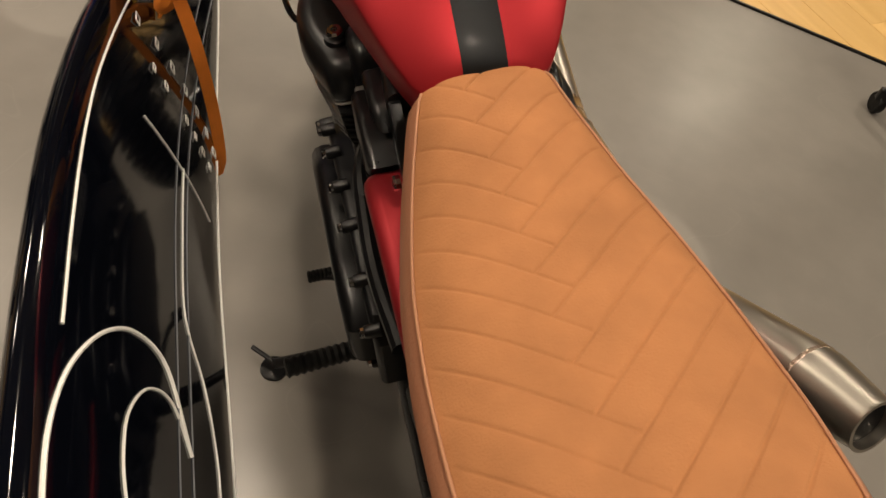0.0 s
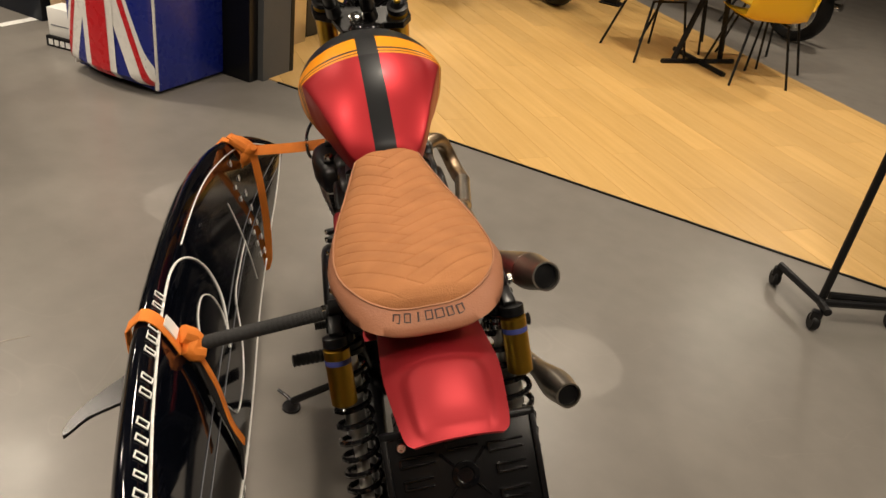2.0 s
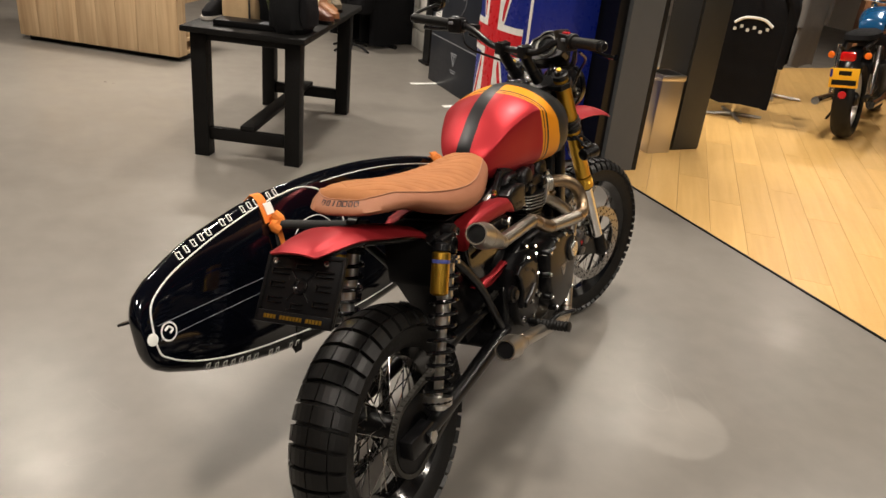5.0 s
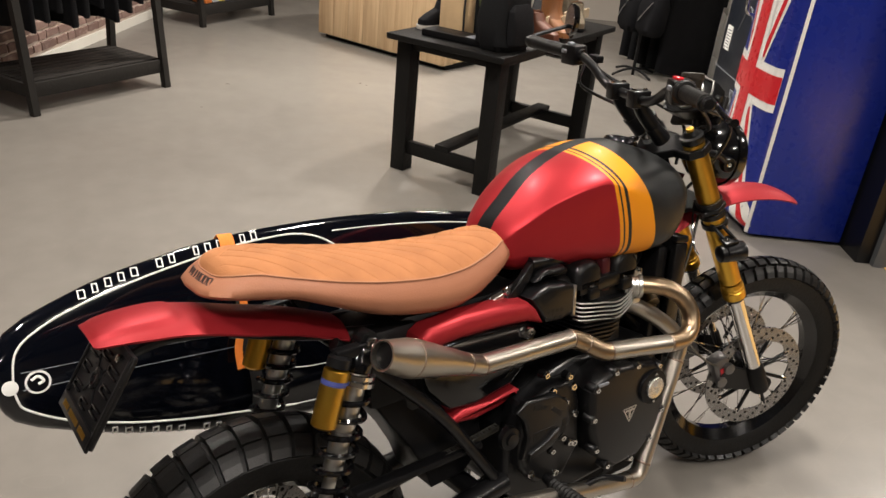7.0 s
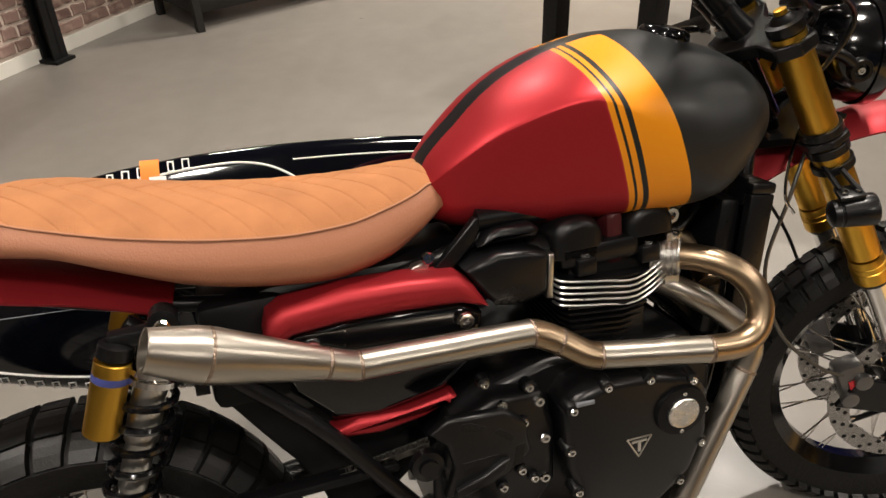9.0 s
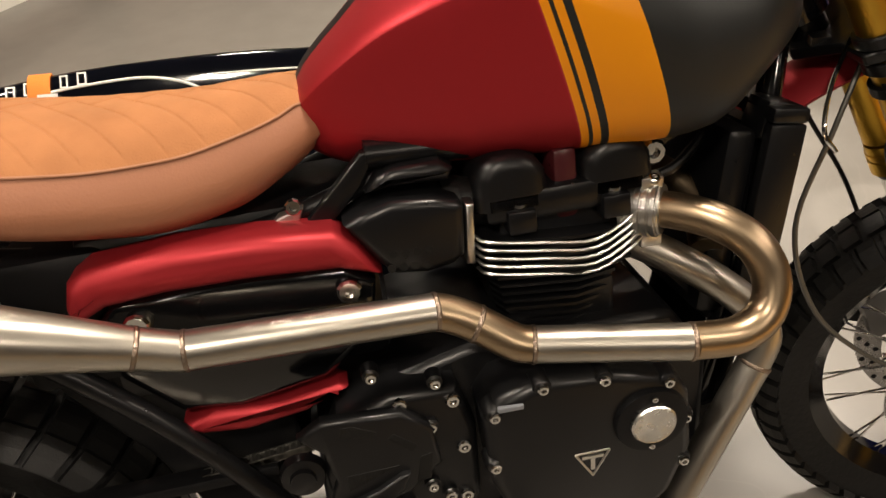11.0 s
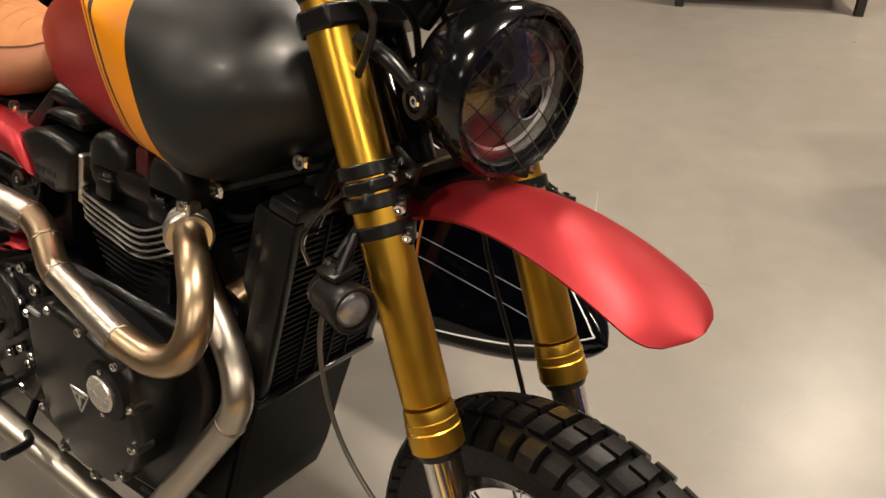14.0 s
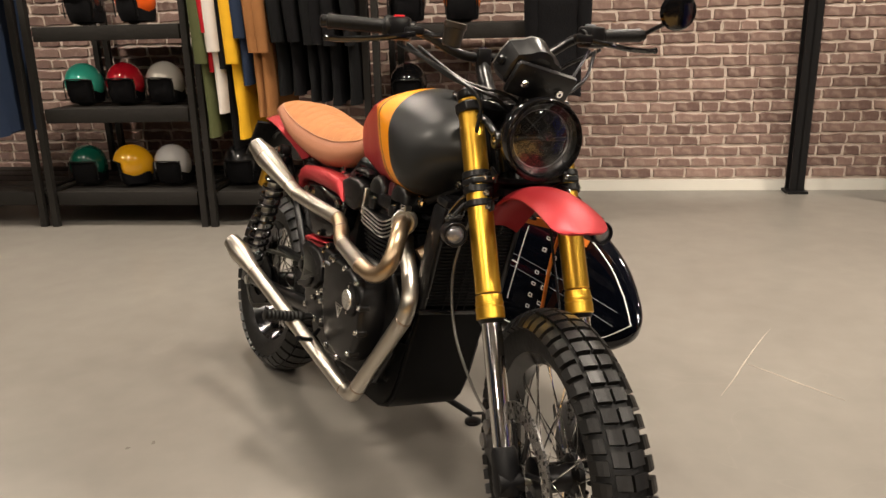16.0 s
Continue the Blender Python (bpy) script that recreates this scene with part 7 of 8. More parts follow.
M_OLIVE, M_REDCLOTH, M_WHITECLOTH = cloth("olive_cloth", (0.075, 0.085, 0.035)), cloth("red_cloth", (0.42, 0.012, 0.02)), cloth("white_cloth", (0.62, 0.58, 0.54))
M_YELLOWCLOTH, M_BROWNCLOTH, M_NAVYCLOTH, M_GREYCLOTH = cloth("yellow_cloth", (0.72, 0.40, 0.02)), cloth("brown_cloth", (0.28, 0.125, 0.045)), cloth("navy_cloth", (0.018, 0.030, 0.062)), cloth("grey_cloth", (0.16, 0.155, 0.15))


# --- helmets ---
def helmet(m, colour, label, gloss=0.12, cat="helmet"):
    h = thing("helmet", m, label, cat, "helmets on the shelves")
    mat = material("helmet_shell", colour, gloss, 0, 0.05, 6, coat=0.6)
    # shell: an egg, cut away over the face and along its lower edge
    bm = bmesh.new()
    nu, nv = 40, 26
    grid = []
    for j in range(nv + 1):
        th = math.pi * 0.5 - j / nv * math.pi * 0.80
        row = []
        for i in range(nu + 1):
            ph = 2 * math.pi * i / nu
            r = math.cos(th)
            x, y, z = 0.125 * r * math.cos(ph), 0.112 * r * math.sin(ph), 0.125 * math.sin(th)
            row.append(bm.verts.new((x - 0.01 * (1 - math.sin(th)), y, z + 0.135)))
        grid.append(row)
    for j in range(nv):
        for i in range(nu):
            ph = (2 * math.pi * (i + 0.5) / nu + math.pi) % (2 * math.pi) - math.pi
            z = (grid[j][i].co.z + grid[j + 1][i].co.z) / 2
            if abs(ph) < 0.98 and z < 0.165:
                continue
            if z < 0.035 + (0.0 if abs(ph) > 2.0 else 0.008):
                continue
            bm.faces.new((grid[j][i], grid[j][i + 1], grid[j + 1][i + 1], grid[j + 1][i]))
    bmesh.ops.remove_doubles(bm, verts=bm.verts, dist=1e-5)
    loose = [v for v in bm.verts if not v.link_faces]
    bmesh.ops.delete(bm, geom=loose, context="VERTS")
    sh = part("shell", bm, mat, h, angle=60)
    so = sh.modifiers.new("thickness", "SOLIDIFY")
    so.thickness, so.offset = 0.007, -1
    part("lining", blob([(0.012, 0.055, 0.075, -0.03, 0), (0.02, 0.085, 0.092, -0.02, 0), (0.08, 0.105, 0.098, -0.012, 0), (0.15, 0.104, 0.095, -0.012, 0), (0.20, 0.085, 0.078, -0.01, 0), (0.232, 0.045, 0.04, -0.008, 0)], 26), M_BLACKCLOTH, h)
    part("trim", tube([(0.070, 0.090, 0.045), (0.072, 0.092, 0.10), (0.078, 0.085, 0.155), (0.105, 0.04, 0.166), (0.112, 0.0, 0.168), (0.105, -0.04, 0.166), (0.078, -0.085, 0.155), (0.072, -0.092, 0.10), (0.070, -0.090, 0.045)], 0.0042, 8, 4), M_BLACK, h)
    for sy in (-0.06, 0.0, 0.06):
        part("press_stud", lathe([(0, 0.005), (0.002, 0.004), (0.003, 0.001)], (0.098 - abs(sy) * 0.25, sy, 0.182), (0.15 - abs(sy) * 0.25, sy * 1.2, 0.21), 10), M_CHROME, h)
    part("chin_strap", tube([(0.0, 0.085, 0.05), (0.03, 0.05, 0.012), (0.02, -0.03, 0.008), (0.0, -0.085, 0.05)], 0.007, 8, 4), M_STRAPBLACK, h)
    return h


# --- shelving along the brick wall ---
def shelf_unit(x0, x1, shelves, label, rail=False):
    t = thing("shelf_unit", ROOM @ pose(0, 0, 0), label, "shelf unit", "shelving on the brick wall")
    yf, yb = -1.44, -2.36
    for x in (x0, x1):
        for y, lean in ((yf, -0.06), (yb, 0.0)):
            part("upright", join(tube([(x, y + lean * 0, 0.0), (x, y + lean, 2.1)], 0.027, 4)), M_GREYWOOD, t, "", None, 30)
        rbox("side_brace", x - 0.02, x + 0.02, yb + 0.04, yf - 0.04, 0.13, 0.19, M_GREYWOOD, t)
    for z in shelves:
        sag = -0.06 * z / 2.1
        rbox("shelf_front", x0 + 0.036, x1 - 0.036, yf - 0.022 + sag, yf + 0.005 + sag, z - 0.085, z, M_GREYWOOD, t)
        for k in range(5):
            y = yb + 0.05 + k * 0.17
            if y + 0.15 < yf + sag:
                rbox("shelf_slat", x0 + 0.036, x1 - 0.036, y, y + 0.15, z - 0.022, z - 0.002, M_GREYWOOD, t)
    if rail:
        part("clothes_rail", tube([(x0, -1.62, 1.72), (x1, -1.62, 1.72)], 0.014, 10), M_IRON, t)
    return t


shelf_unit(1.50, 2.48, (0.22, 0.73, 1.21), "grey-stained wooden shelf unit holding open-face helmets")
shelf_unit(0.44, 1.44, (0.22,), "grey-stained wooden rail unit hung with jackets", True)
shelf_unit(-0.62, 0.38, (0.22, 0.69, 1.17), "grey-stained wooden shelf unit holding helmets and goggles")
shelf_unit(2.56, 3.56, (0.22,), "grey-stained wooden rail unit hung with dark clothes", True)
HEL = [
    (2.34, 0.22, (0.005, 0.075, 0.05), "dark green glossy open-face helmet on a shelf", 92), (2.04, 0.22, (0.80, 0.40, 0.01), "yellow glossy open-face helmet turned sideways on a shelf", 25), (1.77, 0.22, (0.52, 0.51, 0.50), "pale grey glossy open-face helmet on a shelf", 85),
    (2.28, 0.73, (0.06, 0.62, 0.46), "mint green glossy open-face helmet on a shelf", 92), (2.01, 0.73, (0.55, 0.01, 0.025), "red glossy open-face helmet on a shelf", 92), (1.75, 0.73, (0.60, 0.57, 0.52), "cream glossy open-face helmet on a shelf", 85),
    (1.31, 0.22, (0.012, 0.012, 0.013), "matt black open-face helmet on a low shelf", 90), (0.23, 0.69, (0.010, 0.010, 0.011), "black open-face helmet on a shelf", 92),
    (2.20, 1.21, (0.012, 0.012, 0.013), "black open-face helmet on the top shelf", 90), (1.88, 1.21, (0.85, 0.12, 0.015), "bright orange open-face helmet on the top shelf", 70), (0.22, 1.17, (0.012, 0.012, 0.014), "black helmet with goggles on the top shelf", 92), (-0.10, 1.17, (0.45, 0.10, 0.01), "orange patterned helmet on the top shelf", 92),
]
for x, z, c, lab, rz in HEL:
    helmet(ROOM @ pose(x, -1.66, z + 0.001, 0, 0, rz), c, lab, 0.4 if "matt" in lab else 0.1)
RAIL = [(1.39, M_OLIVE, "olive green jacket on a hanger", 1.16, 0.45), (1.345, M_REDCLOTH, "red sweater on a hanger", 0.78, 0.45), (1.30, M_WHITECLOTH, "white jersey on a hanger", 1.02, 0.45), (1.245, M_BLACKCLOTH, "black trousers on a hanger", 1.24, 0.36), (1.19, M_YELLOWCLOTH, "yellow jersey on a hanger", 1.17, 0.46), (1.13, M_NAVYCLOTH, "navy jacket on a hanger", 0.86, 0.46), (1.07, M_BROWNCLOTH, "brown waxed jacket on a hanger", 1.04, 0.48), (1.00, M_BROWNCLOTH, "brown waxed jacket on a hanger", 1.04, 0.48), (0.92, M_CHARCOAL, "charcoal jacket on a hanger", 0.92, 0.48), (0.84, M_BLACKCLOTH, "black jacket on a hanger", 0.92, 0.48), (0.76, M_CHARCOAL, "charcoal jacket on a hanger", 0.96, 0.48), (0.68, M_BLACKCLOTH, "black jacket on a hanger", 0.96, 0.48), (0.60, M_BLACKCLOTH, "black jacket on a hanger", 0.98, 0.48), (0.52, M_CHARCOAL, "charcoal jacket on a hanger", 0.98, 0.48)]
for x, mat, lab, ln, wd in RAIL:
    garment(ROOM @ pose(x, -1.62, 1.728, 0, 0, random.uniform(-6, 6)), mat, lab, ln - 0.07, wd)
for k, mat in enumerate((M_NAVYCLOTH, M_BLACKCLOTH, M_NAVYCLOTH, M_BLACKCLOTH, M_CHARCOAL, M_NAVYCLOTH, M_GREYCLOTH)):
    garment(ROOM @ pose(2.66 + 0.085 * k, -1.50, 1.728, 0, 0, random.uniform(-6, 6)), mat, "dark trousers on a hanger", 1.06, 0.40)
garment(ROOM @ pose(-0.64, -1.46, 1.52, 0, 0, 90), M_BLACKCLOTH, "black jacket hung at the end of the shelving", 0.68, 0.26)


# --- trestle rack with a slatted shelf, hung with dark clothes ---
def slat_rack(m, label, L=1.02, D=0.62, goods=False):
    t = thing("clothes_rack", m, label, "clothes rack", "slatted racks")
    for x in (0, L):
        for y, lean in ((0, 0.13), (D, -0.13)):
            part("leg", tube([(x, y, 0), (x, y + lean, 1.72)], 0.032, 4), M_GREYWOOD, t, "", None, 30)
        rbox("end_rail", x - 0.016, x + 0.016, 0.03, D - 0.03, 0.11, 0.19, M_GREYWOOD, t)
    rbox("front_rail", 0.03, L - 0.03, 0.005, 0.03, 0.105, 0.195, M_GREYWOOD, t)
    rbox("back_rail", 0.03, L - 0.03, D - 0.03, D - 0.005, 0.105, 0.195, M_GREYWOOD, t)
    for k in range(7):
        y = 0.05 + k * (D - 0.12) / 6.6
        rbox("slat", 0.01, L - 0.01, y, y + 0.058, 0.180, 0.197, M_GREYWOOD, t, "", 0.003)
    part("clothes_rail", tube([(0, D / 2, 1.66), (L, D / 2, 1.66)], 0.014, 10), M_IRON, t)
    return t


slat_rack(ROOM @ pose(-3.84, -1.40, 0, 0, 0, -27.3) @ Matrix.Translation((-0.01, -0.56, 0)), "grey-stained wooden clothes rack with a slatted lower shelf", 1.0, 0.56)
for k in range(9):
    garment(ROOM @ pose(-3.84, -1.40, 0, 0, 0, -27.3) @ pose(0.09 + 0.10 * k, -0.28, 1.668, 0, 0, random.uniform(-5, 5)), (M_BLACKCLOTH, M_CHARCOAL, M_BLACKCLOTH)[k % 3], "dark shirt on a hanger", 1.02 + 0.05 * (k % 3), 0.42)
slat_rack(ROOM @ pose(-6.85, -1.42, 0, 0, 0, -24) @ Matrix.Translation((0, -0.56, 0)), "grey-stained wooden clothes rack with small goods on its shelf", 1.02, 0.56)
gd = thing("goods_box", ROOM @ pose(-6.25, -1.85, 0.199, 0, 0, -20), "colourful cardboard packs of small goods on a rack", "box")
for k, c in enumerate(((0.02, 0.06, 0.4), (0.6, 0.5, 0.1), (0.35, 0.36, 0.4), (0.5, 0.15, 0.03))):
    rbox("pack", -0.20 + 0.10 * k, -0.11 + 0.10 * k, -0.08, 0.08, 0, 0.10, material("pack_print", c, 0.5), gd)

# --- refrigerator with a flag on its door ---
fr = thing("refrigerator", ROOM @ pose(-2.825, 2.185, 0, 0, 0, 0.5), "retro blue refrigerator with a union flag painted on its rounded door", "refrigerator")
FW, FD, FH = 0.580, 0.535, 1.62
bm = box(0, FW, 0.055, FD, 0.018, FH, None, 0.010)
part("cabinet_body", bm, M_BLUE, fr)


def door_pt(x, z, lift=0.0):
    """The door's bulged face: x across, z up."""
    s = (x / FW) * 2 - 1
    zz = (z - 0.05) / (FH - 0.05) * 2 - 1
    e = max(0.0, abs(s) - 0.86) / 0.14
    e2 = max(0.0, abs(zz) - 0.93) / 0.07
    y = -0.045 * (1 - s * s) + 0.036 * e ** 2 + 0.045 * e2 ** 2
    return Vector((x, y - lift, z))


def door_patch(poly_uv, nx=2, nz=14, lift=0.001):
    """A strip between two polylines in (x, z), laid on the door."""
    (a0, a1), (b0, b1) = poly_uv
    bm = bmesh.new()
    rows = []
    for j in range(nz + 1):
        t = j / nz
        p, q = Vector(a0).lerp(Vector(a1), t), Vector(b0).lerp(Vector(b1), t)
        row = []
        for i in range(nx + 1):
            w = p.lerp(q, i / nx)
            row.append(bm.verts.new(door_pt(min(FW, max(0, w.x)), min(FH, max(0.05, w.y)), lift)))
        rows.append(row)
    for a, b in zip(rows, rows[1:]):
        for i in range(nx):
            bm.faces.new((a[i], a[i + 1], b[i + 1], b[i]))
    return bm


bm = bmesh.new()
rows = [[bm.verts.new(door_pt(FW * i / 24, 0.05 + (FH - 0.05) * j / 40)) for i in range(25)] for j in range(41)]
for a, b in zip(rows, rows[1:]):
    for i in range(24):
        bm.faces.new((a[i], a[i + 1], b[i + 1], b[i]))
door = part("door", bm, M_BLUE, fr)
so = door.modifiers.new("thickness", "SOLIDIFY")
so.thickness, so.offset = 0.012, -1
CX, CZ = FW / 2, 0.757


def flag_strip(kind, ends, w0, w1, lift, mat):
    (x0, z0), (x1, z1) = ends
    d = (Vector((x1, z1)) - Vector((x0, z0))).normalized()
    n = Vector((-d.y, d.x))
    a, b = Vector((x0, z0)), Vector((x1, z1))
    part(kind, door_patch(((tuple(a + n * w0), tuple(b + n * w0)), (tuple(a + n * w1), tuple(b + n * w1))), 8, 40, lift), mat, door)


for sx in (1, -1):
    for z_end in (0.06, FH - 0.06):
        xe = CX + sx * (FW / 2 - 0.015)
        s = 1 if (sx > 0) == (z_end > CZ) else -1
        flag_strip("white_saltire", ((CX + sx * 0.05, CZ + (0.05 if z_end > CZ else -0.05)), (xe - sx * 0.012, z_end - 0.02 if z_end < CZ else z_end)), -0.060, 0.060, 0.0015, M_FLAGWHITE)
        flag_strip("red_saltire", ((CX + sx * 0.09, CZ + (0.13 if z_end > CZ else -0.13)), (xe - sx * 0.012, z_end - 0.02 if z_end < CZ else z_end)), -0.030 if s > 0 else 0.0, 0.0 if s > 0 else 0.030, 0.0025, M_FLAGRED)
flag_strip("white_cross", ((CX, 0.055), (CX, FH - 0.005)), -0.105, 0.105, 0.0035, M_FLAGWHITE)
flag_strip("white_cross", ((0.01, CZ), (FW - 0.01, CZ)), -0.105, 0.105, 0.0036, M_FLAGWHITE)
flag_strip("red_cross", ((CX, 0.055), (CX, FH - 0.005)), -0.066, 0.066, 0.0050, M_FLAGRED)
flag_strip("red_cross", ((0.01, CZ), (FW - 0.01, CZ)), -0.066, 0.066, 0.0052, M_FLAGRED)
rbox("door_seal", FW - 0.010, FW + 0.002, 0.036, 0.0545, 0.03, FH - 0.01, M_FLAGWHITE, fr, "", 0.002)
rbox("door_seal", -0.002, 0.010, 0.036, 0.0545, 0.03, FH - 0.01, M_FLAGWHITE, fr, "", 0.002)
rbox("foot_plinth", 0.04, FW - 0.04, 0.10, FD - 0.02, 0, 0.02, M_BLACK, fr)
part("handle", tube([(0.05, -0.005, 1.02), (0.05, -0.055, 1.05), (0.05, -0.055, 1.22), (0.05, -0.005, 1.25)], 0.010, 10, 4), M_CHROME, fr, "chrome handle")

# --- navy display panel, its crate strip, tape on the floor ---
pn = thing("info_board", ROOM @ pose(-4.56, 2.60, 0), "tall navy information board with grey print and a white line", "board")
rbox("panel_board", 0, 0.99, 0, 0.10, 0, 1.75, M_NAVY, pn)
rbox("print_line", 0.004, 0.986, -0.0025, -0.0005, 0.405, 0.413, M_GREYPRINT, pn, "", 0)
for i in range(3):
    a = [(0.455, 0.330), (0.575, 0.330), (0.515, 0.225)]
    part("badge_edge", tube([(a[i][0], -0.003, a[i][1]), (a[(i + 1) % 3][0], -0.003, a[(i + 1) % 3][1])], 0.004, 6), M_GREYPRINT, pn)
rbox("badge_stem", 0.507, 0.523, -0.004, -0.001, 0.250, 0.320, M_GREYPRINT, pn, "", 0)
rbox("badge_bar", 0.478, 0.552, -0.004, -0.001, 0.307, 0.321, M_GREYPRINT, pn, "", 0)
for k in range(2):
    rbox("print_bar", 0.455 + 0.02 * k, 0.575 - 0.02 * k, -0.004, -0.001, 0.185 - 0.018 * k, 0.193 - 0.018 * k, M_GREYPRINT, pn, "", 0)
rbox("info_card", 0.07, 0.19, -0.004, -0.001, 0.55, 0.72, M_WHITE, pn, "white information card", 0)
for k in range(7):
    rbox("card_line", 0.085, 0.175, -0.005, -0.0042, 0.565 + 0.02 * k, 0.572 + 0.02 * k, M_GREYPRINT, pn, "", 0)
part("line_drawing", join(tube([(0.30, -0.003, 0.72), (0.45, -0.003, 0.90), (0.62, -0.003, 0.78), (0.72, -0.003, 1.0)], 0.004, 6, 5), tube([(0.55, -0.003, 0.62), (0.66, -0.003, 0.76), (0.60, -0.003, 0.95)], 0.004, 6, 5)), M_GREYPRINT, pn)
cr = thing("wooden_crate", ROOM @ pose(-3.52, 2.62, 0), "raw pine crate strip standing beside the display panel", "crate")
for k in range(3):
    rbox("crate_board", 0.0, 0.10, 0.01 + 0.11 * k, 0.11 + 0.11 * k, 0.0, 1.3, M_COUNTER, cr, "", 0.003)
bagw = thing("carrier_bag", ROOM @ pose(-3.10, 2.43, 0, 0, 0, 10), "small white and black carton on the floor beside the refrigerator", "carton")
rbox("carton_body", -0.10, 0.10, -0.06, 0.06, 0.062, 0.22, M_WHITE, bagw, "white upper carton")
rbox("carton_base", -0.115, 0.115, -0.075, 0.06, 0, 0.061, M_BLACKMATT, bagw, "black lettered tray")
for k in range(5):
    rbox("carton_print", -0.095 + 0.038 * k, -0.068 + 0.038 * k, -0.0770, -0.0752, 0.014, 0.046, M_WHITE, bagw, "", 0)
rbox("carton_fold", -0.08, 0.09, -0.0615, -0.0602, 0.12, 0.128, M_GREYPRINT, bagw, "", 0)
for x in (-4.37, -3.64):
    tp = thing("floor_tape", ROOM @ pose(x, 2.5, 0.001), "strip of white marking tape on the floor", "tape", "tape strips")
    rbox("tape_strip", -0.03, 0.03, -0.14, 0.13, 0, 0.0012, M_WHITE, tp, "", 0)

# --- columns, cabinet and bin between the two floors ---
col = thing("column", ROOM @ pose(-2.13, 2.79, 0), "grey painted square column beside the refrigerator", "column", kind="structure")
part("shaft", box(-0.05, 0.092, 0.016, 0.252, 0, CEIL), material("column_grey", (0.060, 0.063, 0.066), 0.6), col)
part("cladding", box(-0.20, 0.055, -0.055, 0.014, 0, CEIL), M_BLACK, col)
part("cladding", box(-0.20, -0.052, 0.016, 0.252, 0, CEIL), M_BLACK, col)
part("door_frame", box(0.02, 0.094, 0.255, 0.285, 0, CEIL), M_IRON, col)
bn = thing("waste_bin", ROOM @ pose(-2.43, 3.49, 0), "brushed stainless steel waste bin with an open top", "bin")
part("bin_body", box(-0.10, 0.10, -0.10, 0.10, 0.0, 0.56, None, 0.012), M_STAINLESS, bn)
part("bin_rim", box(-0.105, 0.105, -0.105, 0.105, 0.525, 0.565, None, 0.006), M_STAINLESS, bn)
# black plate on the solid top, painted-in shade of the open inside
part("bin_opening", box(-0.075, 0.075, -0.075, 0.075, 0.5655, 0.568), M_BLACK, bn)
cb = thing("cabinet", ROOM @ pose(-2.68, 3.63, 0), "tall dark green-black cabinet on the wooden floor", "cabinet")
rbox("cabinet_body", 0, 0.30, 0, 0.26, 0, 1.95, material("cabinet_dark", (0.014, 0.0145, 0.013), 0.5), cb)
rbox("cabinet_door", 0.302, 0.316, 0.01, 0.25, 0.02, 1.93, material("cabinet_dark_door", (0.015, 0.0155, 0.014), 0.45), cb)


# --- garment stands on the wooden floor ---
def garment_stand(m, label, h=1.45):
    t = thing("garment_stand", m, label, "clothes stand", "clothes stands")
    part("pole", tube([(0, 0, 0.02), (0, 0, h)], 0.014, 10), M_CHROME, t)
    for a in (0.4, 1.97, 3.54, 5.1):
        part("foot_bar", tube([(0, 0, 0.03), (0.26 * math.cos(a), 0.26 * math.sin(a), 0.015)], 0.015, 8), M_STAINLESS, t)
    part("arm", tube([(-0.26, 0, h - 0.03), (0.26, 0, h - 0.03)], 0.012, 8), M_CHROME, t)
    return t


garment_stand(ROOM @ pose(-3.16, 4.93, 0, 0, 0, -48), "steel clothes stand hung with dark sweaters", 1.19)
for k in range(3):
    g = garment(ROOM @ pose(-3.16, 4.93, 0, 0, 0, -48) @ pose(-0.18 + 0.16 * k, 0, 1.17, 0, 0, 0), M_BLACKCLOTH, "black sweater with a white chequered print on a stand" if k == 2 else "plain black sweater on a stand", 0.95, 0.52)
    if k == 2:
        for q in range(6):
            part("print_check", box(0.0, 0.004, -0.15 + 0.05 * q, -0.125 + 0.05 * q, -0.42 + 0.025 * (q % 2), -0.395 + 0.025 * (q % 2), Matrix.Translation((0.043, 0, 0))), M_WHITE, g)
        part("print_arc", tube([(0.047, -0.15, -0.36), (0.049, -0.07, -0.31), (0.049, 0.07, -0.31), (0.047, 0.15, -0.36)], 0.012, 6, 4), M_WHITE, g)
garment_stand(ROOM @ pose(-3.75, 6.0, 0, 0, 0, 20), "steel clothes stand hung with grey sweaters")
for k in range(4):
    garment(ROOM @ pose(-3.75, 6.0, 0, 0, 0, 20) @ pose(-0.18 + 0.12 * k, 0, 1.43), (M_BLACKCLOTH, M_GREYCLOTH)[k % 2], "grey knitted sweater on a stand", 1.0, 0.5)

# --- garment rail on castors ---
gr = thing("garment_rail", ROOM @ pose(0.98, 2.36, 0, 0, 0, 0), "black steel garment rail on castors hung with dark clothes", "garment rail")
part("base_bar", tube([(-0.17, 0.19, 0.095), (0.0, 0.0, 0.095), (0.26, 0.17, 0.095)], 0.016, 8), M_IRON, gr)
part("base_bar", tube([(0.0, 0.0, 0.095), (0.03, -0.06, 0.095)], 0.016, 8), M_IRON, gr)
part("pole", tube([(0, 0.02, 0.095), (0.0, 0.06, 1.55)], 0.015, 10), M_IRON, gr)
part("long_bar", tube([(0.02, 0.05, 0.11), (1.35, 0.80, 0.11)], 0.016, 8), M_IRON, gr)
part("top_rail", tube([(0.0, 0.06, 1.55), (1.35, 0.80, 1.55)], 0.015, 10), M_IRON, gr)
